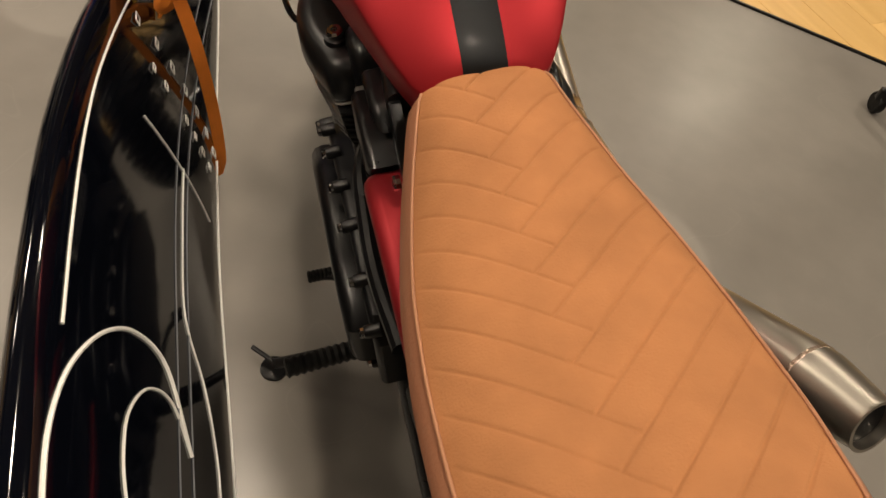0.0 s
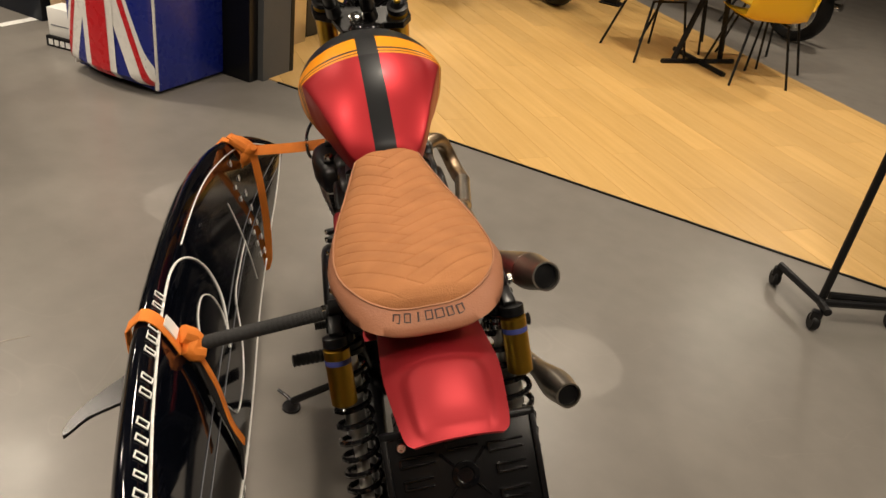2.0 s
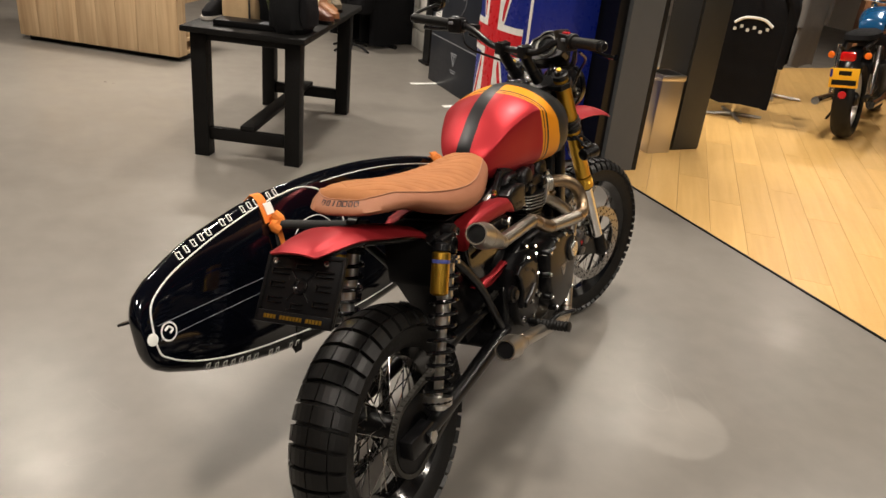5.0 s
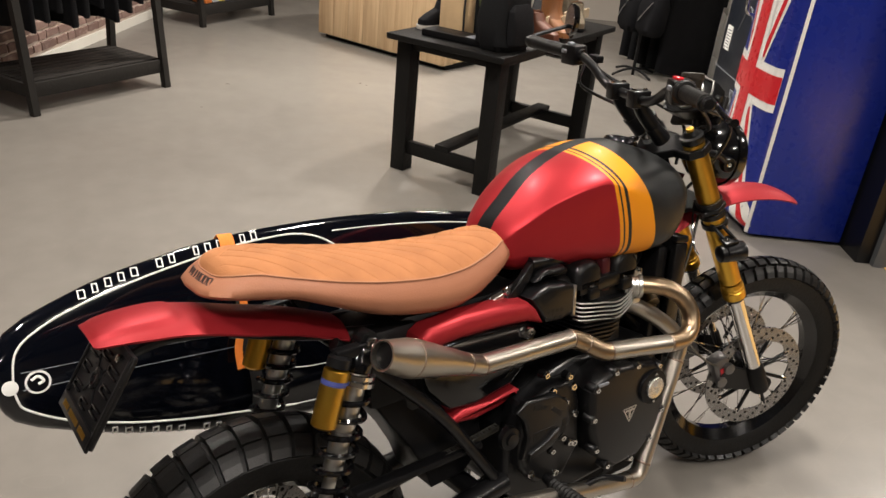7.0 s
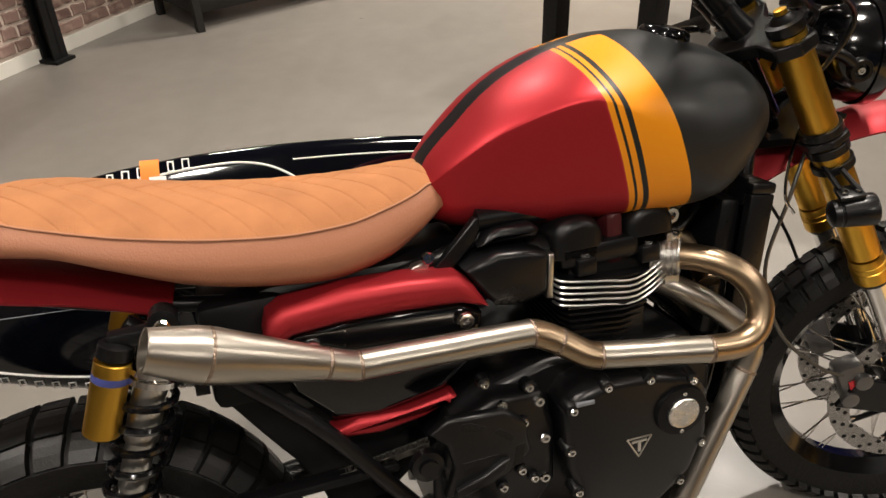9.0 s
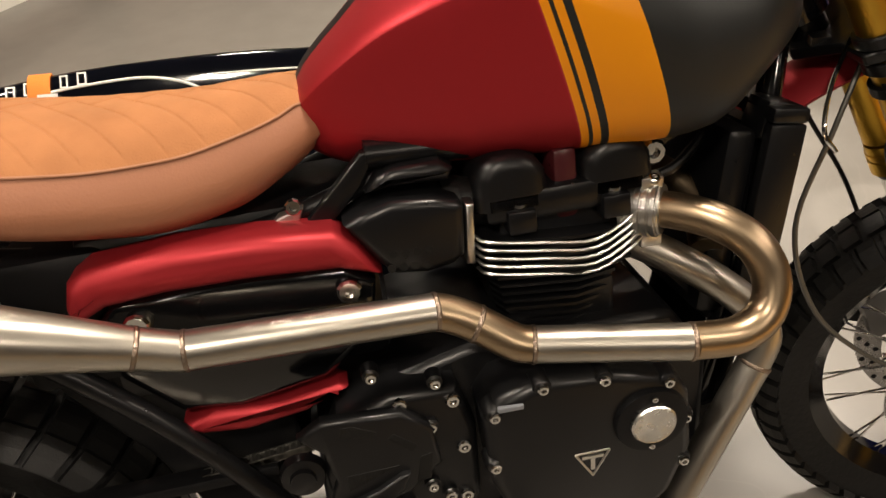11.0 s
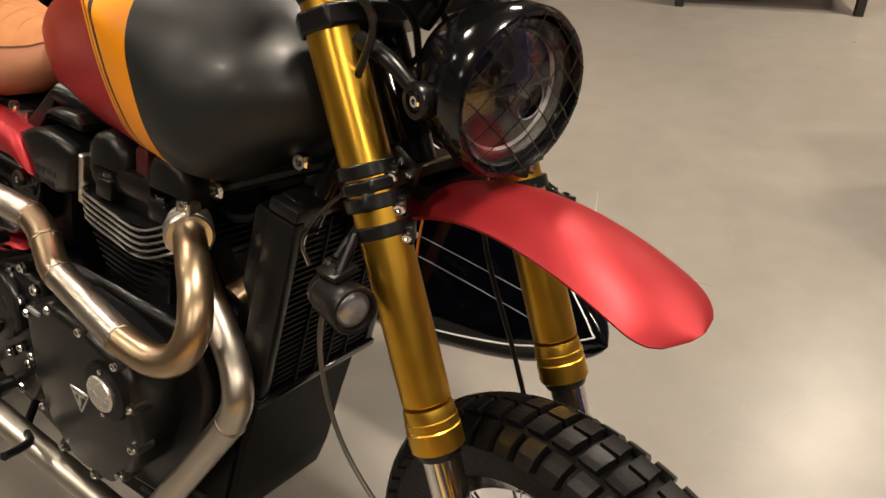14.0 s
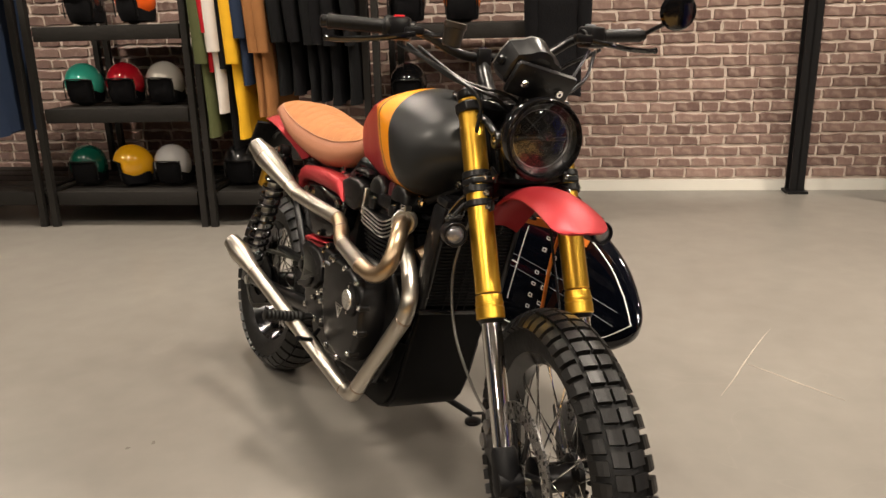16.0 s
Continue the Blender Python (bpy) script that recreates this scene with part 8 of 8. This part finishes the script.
for x, y in ((-0.17, 0.19), (0.0, -0.05), (0.27, 0.17)):
    cs = part("castor", lathe([(0, 0.030), (0.006, 0.034), (0.022, 0.034), (0.028, 0.030)], (x - 0.014, y, 0.0345), (x + 1, y + 0.4, 0.0345), 22), M_RUBBER, gr, "black rubber castor")
    part("castor_fork", box(x - 0.020, x + 0.020, y - 0.016, y + 0.016, 0.045, 0.085, None, 0.006), M_BLACK, cs)
dirv = Vector((1.35, 0.74, 0)).normalized()
for k in range(9):
    p = Vector((0, 0.06, 1.556)) + dirv * (0.34 + 0.115 * k)
    garment(ROOM @ pose(0.98, 2.36, 0) @ pose(p.x, p.y, p.z, 0, 0, 28), (M_NAVYCLOTH, M_BLACKCLOTH, M_CHARCOAL)[k % 3], "dark jacket on a rolling garment rail", 1.05, 0.5)

# --- table and yellow chairs ---
ct = thing("cafe_table", ROOM @ pose(-0.15, 5.60, 0, 0, 0, 50), "black cafe table with crossed steel base", "table")
rbox("tabletop", -0.36, 0.36, -0.36, 0.36, 0.715, 0.74, M_DARKWOOD, ct)
for sx, sy in ((1, 0), (-1, 0)):
    part("leg", tube([(0.22 * sx, 0.02, 0.03), (0.06 * sx, 0, 0.715)], 0.022, 10), M_IRON, ct)
part("foot_bar", tube([(-0.34, 0, 0.02), (0.34, 0, 0.02)], 0.020, 8), M_IRON, ct)
part("foot_bar", tube([(0, -0.30, 0.02), (0, 0.30, 0.02)], 0.020, 8), M_IRON, ct)


def chair(m):
    c = thing("chair", m, "yellow plastic shell chair on thin black steel legs", "chair", "chairs round the cafe table")
    bm = bmesh.new()
    rows = []
    prof = [(0.235, 0.445), (0.20, 0.448), (0.10, 0.440), (0.0, 0.436), (-0.10, 0.440), (-0.17, 0.455), (-0.205, 0.49), (-0.225, 0.56), (-0.240, 0.66), (-0.255, 0.76), (-0.262, 0.82)]
    for i, (y, z) in enumerate(prof):
        t = i / (len(prof) - 1)
        w = 0.215 + 0.02 * math.sin(t * math.pi) - 0.045 * max(0, t - 0.8) / 0.2
        row = []
        for k in range(11):
            s = -1 + 0.2 * k
            dish = 0.030 * abs(s) ** 3
            row.append(bm.verts.new((w * s, y + (dish if t > 0.5 else 0), z + (dish if t <= 0.55 else 0))))
        rows.append(row)
    for a, b in zip(rows, rows[1:]):
        for k in range(10):
            bm.faces.new((a[k], a[k + 1], b[k + 1], b[k]))
    sh = part("seat_shell", bm, M_YELLOWPLASTIC, c, "", None, 70)
    so = sh.modifiers.new("thickness", "SOLIDIFY")
    so.thickness = 0.007
    for sx in (1, -1):
        for y0, y1 in ((0.16, 0.235), (-0.13, -0.24)):
            part("leg", tube([(0.14 * sx, y0, 0.430), (0.225 * sx, y1, 0.0)], 0.0095, 8), M_IRON, c)
        part("side_bar", tube([(0.14 * sx, 0.17, 0.428), (0.14 * sx, -0.14, 0.428)], 0.008, 8), M_IRON, c)
    return c


chair(ROOM @ pose(-0.56, 5.475, 0, 0, 0, -38))
chair(ROOM @ pose(0.20, 5.55, 0, 0, 0, 35))
chair(ROOM @ pose(-0.46, 6.04, 0, 0, 0, -82))
chair(ROOM @ pose(0.22, 6.05, 0, 0, 0, 130))


# --- desks ---
def desk(m, L, D, H, label):
    d = thing("desk", m, label, "desk")
    for k in range(int(L / 0.2)):
        rbox("front_board", 0.2 * k + 0.001, 0.2 * (k + 1) - 0.001, 0, 0.03, 0, H - 0.04, M_DESK, d, "", 0.002)
    rbox("desk_body", 0.01, L - 0.01, 0.032, D, 0, H - 0.041, M_DESK, d)
    rbox("desktop", -0.03, L + 0.03, -0.03, D + 0.03, H - 0.04, H, M_DESK, d)
    return d


desk(ROOM @ pose(-3.64, 7.33, 0, 0, 0, 54), 0.6, 0.6, 0.80, "warm brown wooden sales desk with boards")
desk(ROOM @ pose(-5.1, 8.6, 0, 0, 0, 45), 0.6, 0.6, 1.0, "warm brown wooden sales desk with boards")


# --- other motorcycles on show ---
def show_bike(m, tank_col, label, seat_mat, plate_lit=False):
    b = thing("motorcycle", m, label, "motorcycle", "motorcycles on show")
    tmat = material("show_tank", tank_col, 0.16, 0.2, 0.05, 5, coat=0.7)
    for nm, y, R, w in (("rear_wheel", 0.0, 0.32, 0.15), ("front_wheel", 1.45, 0.33, 0.11)):
        wv = new(nm)
        wv.parent = b
        wv.matrix_basis = Matrix.Translation((0, y, R))
        part("tyre", tyre_mesh(R + 0.012, w, R * 0.70), M_RUBBER, wv)
        rb = bmesh.new()
        seg = 40
        pr = [(-w * 0.3, R * 0.71), (-w * 0.3, R * 0.66), (w * 0.3, R * 0.66), (w * 0.3, R * 0.71)]
        vs = [[rb.verts.new((x, r * math.sin(2 * math.pi * k / seg), r * math.cos(2 * math.pi * k / seg))) for x, r in pr] for k in range(seg)]
        for k in range(seg):
            p, q = vs[k], vs[(k + 1) % seg]
            for i in range(3):
                rb.faces.new((p[i], p[i + 1], q[i + 1], q[i]))
        part("rim", rb, M_ALU, wv)
        part("hub", lathe([(0, 0.04), (0.02, 0.06), (0.12, 0.06), (0.14, 0.04)], (-0.07, 0, 0), (0.07, 0, 0), 16), M_BLACK, wv)
        for k in range(10):
            a = 2 * math.pi * k / 10
            part("spoke", tube([(0, 0.05 * math.sin(a), 0.05 * math.cos(a)), (0, R * 0.67 * math.sin(a + 0.1), R * 0.67 * math.cos(a + 0.1))], 0.006, 6), M_ALU, wv)
    rings = []
    for y in [0.50 + 0.03 * k for k in range(20)]:
        t = (y - 0.50) / 0.57
        w, zt, zb = 0.07 + 0.075 * math.sin(math.pi * min(1, t * 0.62 + 0.12)), 0.86 + 0.15 * math.sin(math.pi * (0.12 + 0.68 * t)), 0.80
        rings.append([Vector((w * math.copysign(abs(math.cos(a)) ** 0.8, math.cos(a)), y, (zt + zb) / 2 + (zt - zb) / 2 * math.copysign(abs(math.sin(a)) ** 0.8, math.sin(a)))) for a in (2 * math.pi * k / 24 for k in range(24))])
    part("fuel_tank", loft(rings), tmat, b, angle=70)
    part("seat", blob([(0.775, 0.10, 0.30, 0, 0.20), (0.80, 0.125, 0.325, 0, 0.20), (0.835, 0.12, 0.315, 0, 0.20), (0.85, 0.09, 0.28, 0, 0.20)], 26), seat_mat, b)
    part("engine_block", join(box(-0.15, 0.15, 0.50, 0.92, 0.26, 0.56, None, 0.04), box(-0.12, 0.12, 0.66, 0.86, 0.56, 0.78, None, 0.02)), M_CASE, b)
    part("rear_fender", fender_mesh([(0.25, 0.70), (0.10, 0.74), (-0.10, 0.73), (-0.26, 0.64), (-0.34, 0.52)], [(0, 0.07), (1, 0.065)], 0.03), M_BLACK, b)
    part("front_fender", fender_mesh([(1.15, 0.52), (1.25, 0.64), (1.42, 0.69), (1.58, 0.66)], [(0, 0.055), (1, 0.05)], 0.03), M_BLACK, b)
    for s in (1, -1):
        part("fork_leg", tube([(0.095 * s, 1.45, 0.33), (0.095 * s, 1.10, 1.02)], 0.026, 12), M_CHROME, b)
        part("shock", tube([(0.14 * s, 0.02, 0.36), (0.14 * s, 0.12, 0.74)], 0.028, 12), M_CHROME, b)
        part("exhaust", join(tube([(0.10 * s, 0.90, 0.60), (0.14 * s, 1.00, 0.45), (0.16 * s, 0.90, 0.30), (0.17 * s, 0.45, 0.28), (0.19 * s, 0.25, 0.29)], 0.021, 12, 5), tube([(0.19 * s, 0.28, 0.29), (0.20 * s, -0.28, 0.33)], lambda t: 0.032 + 0.012 * math.sin(t * 3.1), 14)), M_CHROME, b)
        part("indicator", lathe([(0, 0.012), (0.03, 0.026), (0.05, 0.026), (0.055, 0.015)], (0.13 * s, -0.24, 0.70), (0.13 * s, -0.34, 0.70), 14), material("amber_lens", (0.75, 0.16, 0.01), 0.2), b, "amber indicator")
    part("handlebar", tube([(-0.38, 0.88, 1.08), (-0.16, 1.02, 1.06), (0, 1.06, 1.03), (0.16, 1.02, 1.06), (0.38, 0.88, 1.08)], 0.013, 10, 5), M_CHROME, b)
    part("headlamp", lathe([(0, 0.03), (0.05, 0.085), (0.12, 0.095), (0.13, 0.08)], (0, 1.12, 0.90), (0, 1.3, 0.89), 26), M_CHROME, b)
    part("tail_lamp", box(-0.055, 0.055, -0.36, -0.30, 0.66, 0.73, None, 0.015), material("red_lens", (0.45, 0.006, 0.006), 0.15), b, "red tail lamp")
    pl = part("number_plate", box(-0.105, 0.105, -0.372, -0.366, 0.46, 0.61, None, 0.002), material("plate_yellow", (0.80, 0.42, 0.01), 0.4) if plate_lit else M_BLACK, b, "yellow number plate with plain bars" if plate_lit else "black plate holder")
    if plate_lit:
        part("plate_bar", box(-0.04, 0.05, -0.3735, -0.3722, 0.555, 0.590), M_BLACK, pl)
        part("plate_bar", box(-0.085, 0.09, -0.3735, -0.3722, 0.480, 0.520), M_BLACK, pl)
        part("plate_strip", box(-0.103, -0.085, -0.3735, -0.3722, 0.54, 0.60), M_BLUE, pl)
        part("reflector", lathe([(0, 0.03), (0.008, 0.028)], (0, -0.34, 0.40), (0, -0.4, 0.40), 18), M_FLAGRED, b)
    part("side_stand", tube([(-0.12, 0.55, 0.26), (-0.26, 0.60, 0.03)], 0.012, 8), M_BLACK, b)
    part("frame", join(tube([(0.08, 0.55, 0.80), (0.10, 0.1, 0.78), (0.08, -0.18, 0.74)], 0.015, 8, 4), tube([(-0.08, 0.55, 0.80), (-0.10, 0.1, 0.78), (-0.08, -0.18, 0.74)], 0.015, 8, 4), tube([(0.05, 1.08, 0.95), (0.09, 0.98, 0.45), (0.09, 0.55, 0.24)], 0.016, 8, 4), tube([(-0.05, 1.08, 0.95), (-0.09, 0.98, 0.45), (-0.09, 0.55, 0.24)], 0.016, 8, 4), tube([(0.11, 0.5, 0.36), (0.115, 0, 0.32)], 0.02, 8), tube([(-0.11, 0.5, 0.36), (-0.115, 0, 0.32)], 0.02, 8)), M_BLACK, b)
    return b


LEANB = pose(0, 0, 0, 0, -8, 0)
show_bike(ROOM @ pose(-2.47, 5.52, 0.01, 0, 0, 30) @ LEANB, (0.012, 0.10, 0.26), "classic motorcycle with blue and white tank and yellow number plate", M_CHARCOAL, True)
show_bike(ROOM @ pose(-1.60, 6.27, 0.01, 0, 0, 52) @ LEANB, (0.18, 0.006, 0.010), "black motorcycle with deep red tank on its stand", M_CHARCOAL)
show_bike(ROOM @ pose(0.35, 7.2, 0.01, 0, 0, 60) @ LEANB, (0.02, 0.02, 0.022), "black motorcycle on its stand beyond the cafe table", M_BLACK)
show_bike(ROOM @ pose(-2.2, 9.1, 0.01, 0, 0, 62) @ LEANB, (0.02, 0.06, 0.04), "dark motorcycle on its stand at the back of the shop", M_BLACK)
show_bike(ROOM @ pose(-1.0, 8.6, 0.01, 0, 0, 64) @ LEANB, (0.20, 0.01, 0.012), "red and black motorcycle on its stand, back of the shop", M_BLACK)
show_bike(ROOM @ pose(-3.2, 9.9, 0.01, 0, 0, 62) @ LEANB, (0.25, 0.26, 0.27), "silver motorcycle on its stand at the back of the shop", M_BLACK)
pst = thing("steel_column", ROOM @ pose(-1.25, 6.9, 0), "black painted steel column on the wooden floor's edge", "column", kind="structure")
part("shaft", box(-0.06, 0.06, -0.06, 0.06, 0, CEIL), M_IRON, pst)
part("base_plate", box(-0.10, 0.10, -0.10, 0.10, 0, 0.015), M_IRON, pst)

# --- white block partition behind the panel, dark gear in front of it ---
part_wall = thing("wall_partition", ROOM @ pose(-6.3, 3.00, 0), "white painted concrete block partition", "wall", kind="structure")
part("core", box(0.01, 2.0, 0.012, 0.14, 0, CEIL), M_CONCRETE, part_wall)
for r in range(8):
    for k in range(5):
        x0 = 0.4 * k - (0.2 if r % 2 else 0)
        if x0 < 0:
            x0, x1 = 0.0, 0.195
        else:
            x1 = min(2.0, x0 + 0.395)
        part("block", box(x0 + 0.004, x1, 0, 0.012, 0.2 * r + 0.004, 0.2 * r + 0.196, None, 0.002), M_CONCRETE, part_wall)
for x, y in ((-5.16, 2.86), (-4.75, 2.95)):
    p2 = thing("steel_column", ROOM @ pose(x, y, 0), "black painted steel post beside the block wall", "column", kind="structure")
    part("shaft", box(-0.07, 0.07, -0.05, 0.05, 0, CEIL), M_IRON, p2)
    part("base_plate", box(-0.10, 0.10, -0.08, 0.08, 0, 0.02), M_IRON, p2)
rk = thing("gear_stand", ROOM @ pose(-6.18, 2.60, 0, 0, 0, 20), "black steel stand hung with black riding gear", "clothes stand")
part("pole", tube([(0, 0, 0), (0, 0, 1.6)], 0.016, 10), M_IRON, rk)
part("foot_bar", tube([(-0.4, 0, 0.02), (0.4, 0, 0.02)], 0.022, 8), M_IRON, rk)
part("foot_bar", tube([(0, -0.25, 0.02), (0, 0.25, 0.02)], 0.022, 8), M_IRON, rk)
part("arm", tube([(-0.45, 0, 1.55), (0.45, 0, 1.55)], 0.014, 8), M_IRON, rk)
for k in range(5):
    garment(ROOM @ pose(-6.18, 2.60, 0, 0, 0, 20) @ pose(-0.36 + 0.17 * k, 0, 1.56), (M_BLACKCLOTH, M_CHARCOAL)[k % 2], "black riding jacket on a stand", 1.46, 0.55)
ps = thing("pack_stand", ROOM @ pose(-5.78, 2.24, 0, 0, 0, 30), "black steel stand hung with riding backpacks", "display stand")
part("pole", tube([(0, 0, 0), (0, 0, 1.5)], 0.014, 10), M_IRON, ps)
for a in range(4):
    part("foot_bar", tube([(0, 0, 0.06), (0.12 * math.cos(a * 1.571), 0.12 * math.sin(a * 1.571), 0.05), (0.24 * math.cos(a * 1.571), 0.24 * math.sin(a * 1.571), 0.012)], 0.011, 8, 3), M_IRON, ps)
part("arm", tube([(-0.28, 0, 1.46), (0.28, 0, 1.46)], 0.010, 8), M_IRON, ps)
for k in range(4):
    bp = thing("backpack", ROOM @ pose(-5.90 + 0.22 * (k % 2), 2.16 + 0.14 * (k % 2), 0.38 + 0.40 * (k // 2), 0, 0, 20 + 8 * k), "black riding backpack hanging on the stand", "backpack", "hanging packs")
    part("pack_body", blob([(0, 0.09, 0.07, 0, 0), (0.05, 0.13, 0.10, 0, 0), (0.25, 0.13, 0.10, 0, 0), (0.38, 0.09, 0.07, 0, 0), (0.42, 0.03, 0.03, 0, 0)], 20, k, 0.2), M_BLACKCLOTH, bp)
    part("pack_zip", tube([(-0.08, -0.10, 0.12), (0.0, -0.115, 0.20), (0.08, -0.10, 0.30)], 0.004, 6, 4), M_ALU, bp)
    part("hanging_cord", tube([(0, 0, 0.40), (0.0, 0.05, 0.7), (0.0, 0.0, 1.0)], 0.005, 6, 3), M_STRAPBLACK, bp)

# --- long pale scuffs on the resin floor ---
for run in ([(-1.194, 0.799), (-1.03, 0.884), (-0.872, 0.971), (-0.74, 1.048), (-0.61, 1.117)], [(-0.865, 0.977), (-0.884, 1.07), (-0.898, 1.162), (-0.916, 1.25), (-0.93, 1.333)]):
    sc = thing("floor_scuff", Matrix.Translation((0, 0, 0.0008)), "faint pale scuff drawn across the grey floor", "scuff mark", "floor scuffs", "structure")
    part("scuff", tube([(x, y, 0) for x, y in run], lambda t: 0.0006 + 0.0026 * math.sin(math.pi * t) * (0.7 + 0.3 * math.sin(t * 40)), 6, 5), M_SCUFF, sc)

# --- frames added round the unseen ceiling lamps ---
for x, y, watts in LAMPS:
    lm = thing("ceiling_light", ROOM @ pose(x, y, CEIL), "square shop light added round an unseen ceiling lamp", "ceiling light", "ceiling lights")
    part("lamp_frame", join(box(-0.22, 0.22, -0.22, -0.19, -0.085, 0), box(-0.22, 0.22, 0.19, 0.22, -0.085, 0), box(-0.22, -0.19, -0.19, 0.19, -0.085, 0), box(0.19, 0.22, -0.19, 0.19, -0.085, 0)), M_BASE, lm)

# ================= pieces of wall and floor =================
rnd = random.Random(7)


def brick_shape(L, H, seed):
    r = random.Random(seed)
    bm = bmesh.new()
    n = 5
    front, back = [], []
    outline = [(L * k / n, 0) for k in range(n)] + [(L, 0), (L, H / 2)] + [(L - L * k / n, H) for k in range(n)] + [(0, H), (0, H / 2)]
    pts = [(x + r.uniform(-0.006, 0.006), z + r.uniform(-0.0055, 0.0055)) for x, z in outline]
    c = (L / 2, H / 2)
    b = [bm.verts.new((x, 0, z)) for x, z in pts]
    f = [bm.verts.new((c[0] + (x - c[0]) * 0.955, 0.011, c[1] + (z - c[1]) * 0.82)) for x, z in pts]
    m = len(pts)
    for i in range(m):
        j = (i + 1) % m
        bm.faces.new((b[i], b[j], f[j], f[i]))
    bm.faces.new(f[::-1])
    return bm


SHAPES = {}
for kind, L in (("long", 0.205), ("half", 0.098), ("short", 0.160)):
    for q in range(6):
        bm = brick_shape(L, 0.060, q * 7 + len(kind))
        bmesh.ops.recalc_face_normals(bm, faces=bm.faces)
        me = bpy.data.meshes.new("brick")
        bm.to_mesh(me)
        bm.free()
        me.materials.append(M_BRICK)
        SHAPES[kind, q] = me
near, verts, faces = 0, [], []
for row in range(27):
    z = 0.090 + row * 0.0752
    x = -7.4 + (0.113 if row % 2 else 0)
    while x < 4.4:
        kind = rnd.choices(("long", "short", "half"), (5, 3, 2))[0]
        L = {"long": 0.205, "short": 0.160, "half": 0.098}[kind]
        me = SHAPES[kind, rnd.randrange(6)]
        dz = rnd.uniform(-0.003, 0.003)
        if -3.9 < x < -0.75 and row < 20 and near < 300:
            ob = new("brick", me)
            ob.parent = wall_brick
            ob.matrix_basis = Matrix.Translation((x, WALL_Y, z + dz))
            near += 1
        else:
            base = len(verts)
            verts += [(v.co.x + x, v.co.y + WALL_Y, v.co.z + z + dz) for v in me.vertices]
            faces += [[base + i for i in p.vertices] for p in me.polygons]
        x += L + 0.015
me = bpy.data.meshes.new("far_bricks")
me.from_pydata(verts, [], faces)
me.materials.append(M_BRICK)
fb2 = new("far_bricks", me)
fb2.parent = wall_brick
tagged(fb2, "rough brown bricks", kind="stuff")

# oak planks, laid a little above the resin
wood = thing("floor_wood", ROOM, "light oak plank floor laid over the grey resin", "floor", kind="structure")
W, LEN = 0.19, 1.38
LAY = Matrix.Rotation(radians(-40), 4, "Z")          # the planks run aslant to the shop's axes
EDGES = [(0, 1, -WOOD_Y), (1, 0, 5.0), (-1, 0, 5.2), (0, -1, 9.2), (-0.86, -1, 0.75 * 0.86 + 5.68)]


def clipped(poly):
    """The part of an outline that lies inside the wooden floor."""
    for a, b, c in EDGES:
        out = []
        for p, q in zip(poly, poly[1:] + poly[:1]):
            dp, dq = a * p[0] + b * p[1] + c, a * q[0] + b * q[1] + c
            if dp >= 0:
                out.append(p)
            if dp * dq < 0:
                k = dp / (dp - dq)
                out.append((p[0] + (q[0] - p[0]) * k, p[1] + (q[1] - p[1]) * k))
        poly = out
        if len(poly) < 3:
            return []
    return poly


def plank_mesh(pts):
    bm = bmesh.new()
    cx, cy = sum(p[0] for p in pts) / len(pts), sum(p[1] for p in pts) / len(pts)
    lo = [bm.verts.new((x, y, 0)) for x, y in pts]
    hi = [bm.verts.new((x + math.copysign(0.0006, cx - x), y + math.copysign(0.0006, cy - y), 0.006)) for x, y in pts]
    n = len(pts)
    for i in range(n):
        bm.faces.new((lo[i], lo[(i + 1) % n], hi[(i + 1) % n], hi[i]))
    bm.faces.new(hi)
    bmesh.ops.recalc_face_normals(bm, faces=bm.faces)
    me = bpy.data.meshes.new("plank")
    bm.to_mesh(me)
    bm.free()
    me.materials.append(M_PLANK)
    return me


WHOLE = plank_mesh([(0, 0), (LEN, 0), (LEN, W - 0.0008), (0, W - 0.0008)])
back = LAY.inverted()
for row in range(-40, 70):
    for k in range(-9, 10):
        x0, y0 = k * LEN + LEN * (0.0, 0.37, 0.68)[row % 3], row * W
        rect = [(x0, y0), (x0 + LEN, y0), (x0 + LEN, y0 + W - 0.0008), (x0, y0 + W - 0.0008)]
        room = [tuple((LAY @ Vector((x, y, 0)))[:2]) for x, y in rect]
        cut = clipped(room)
        if not cut:
            continue
        whole = len(cut) == 4 and all(abs(p[0] - q[0]) + abs(p[1] - q[1]) < 1e-6 for p, q in zip(cut, room))
        me = WHOLE if whole else plank_mesh([tuple((back @ Vector((x, y, 0)) - Vector((x0, y0, 0)))[:2]) for x, y in cut])
        ob = new("plank", me)
        ob.parent = wood
        ob.matrix_basis = LAY @ Matrix.Translation((x0, y0, 0))
tr = part("trim", box(-1.97, 5.2, WOOD_Y - 0.011, WOOD_Y - 0.001, 0, 0.008), M_BLACK)
tr.matrix_basis = ROOM
tagged(tr, "thin dark edging strip along the wooden floor", "trim", kind="structure")
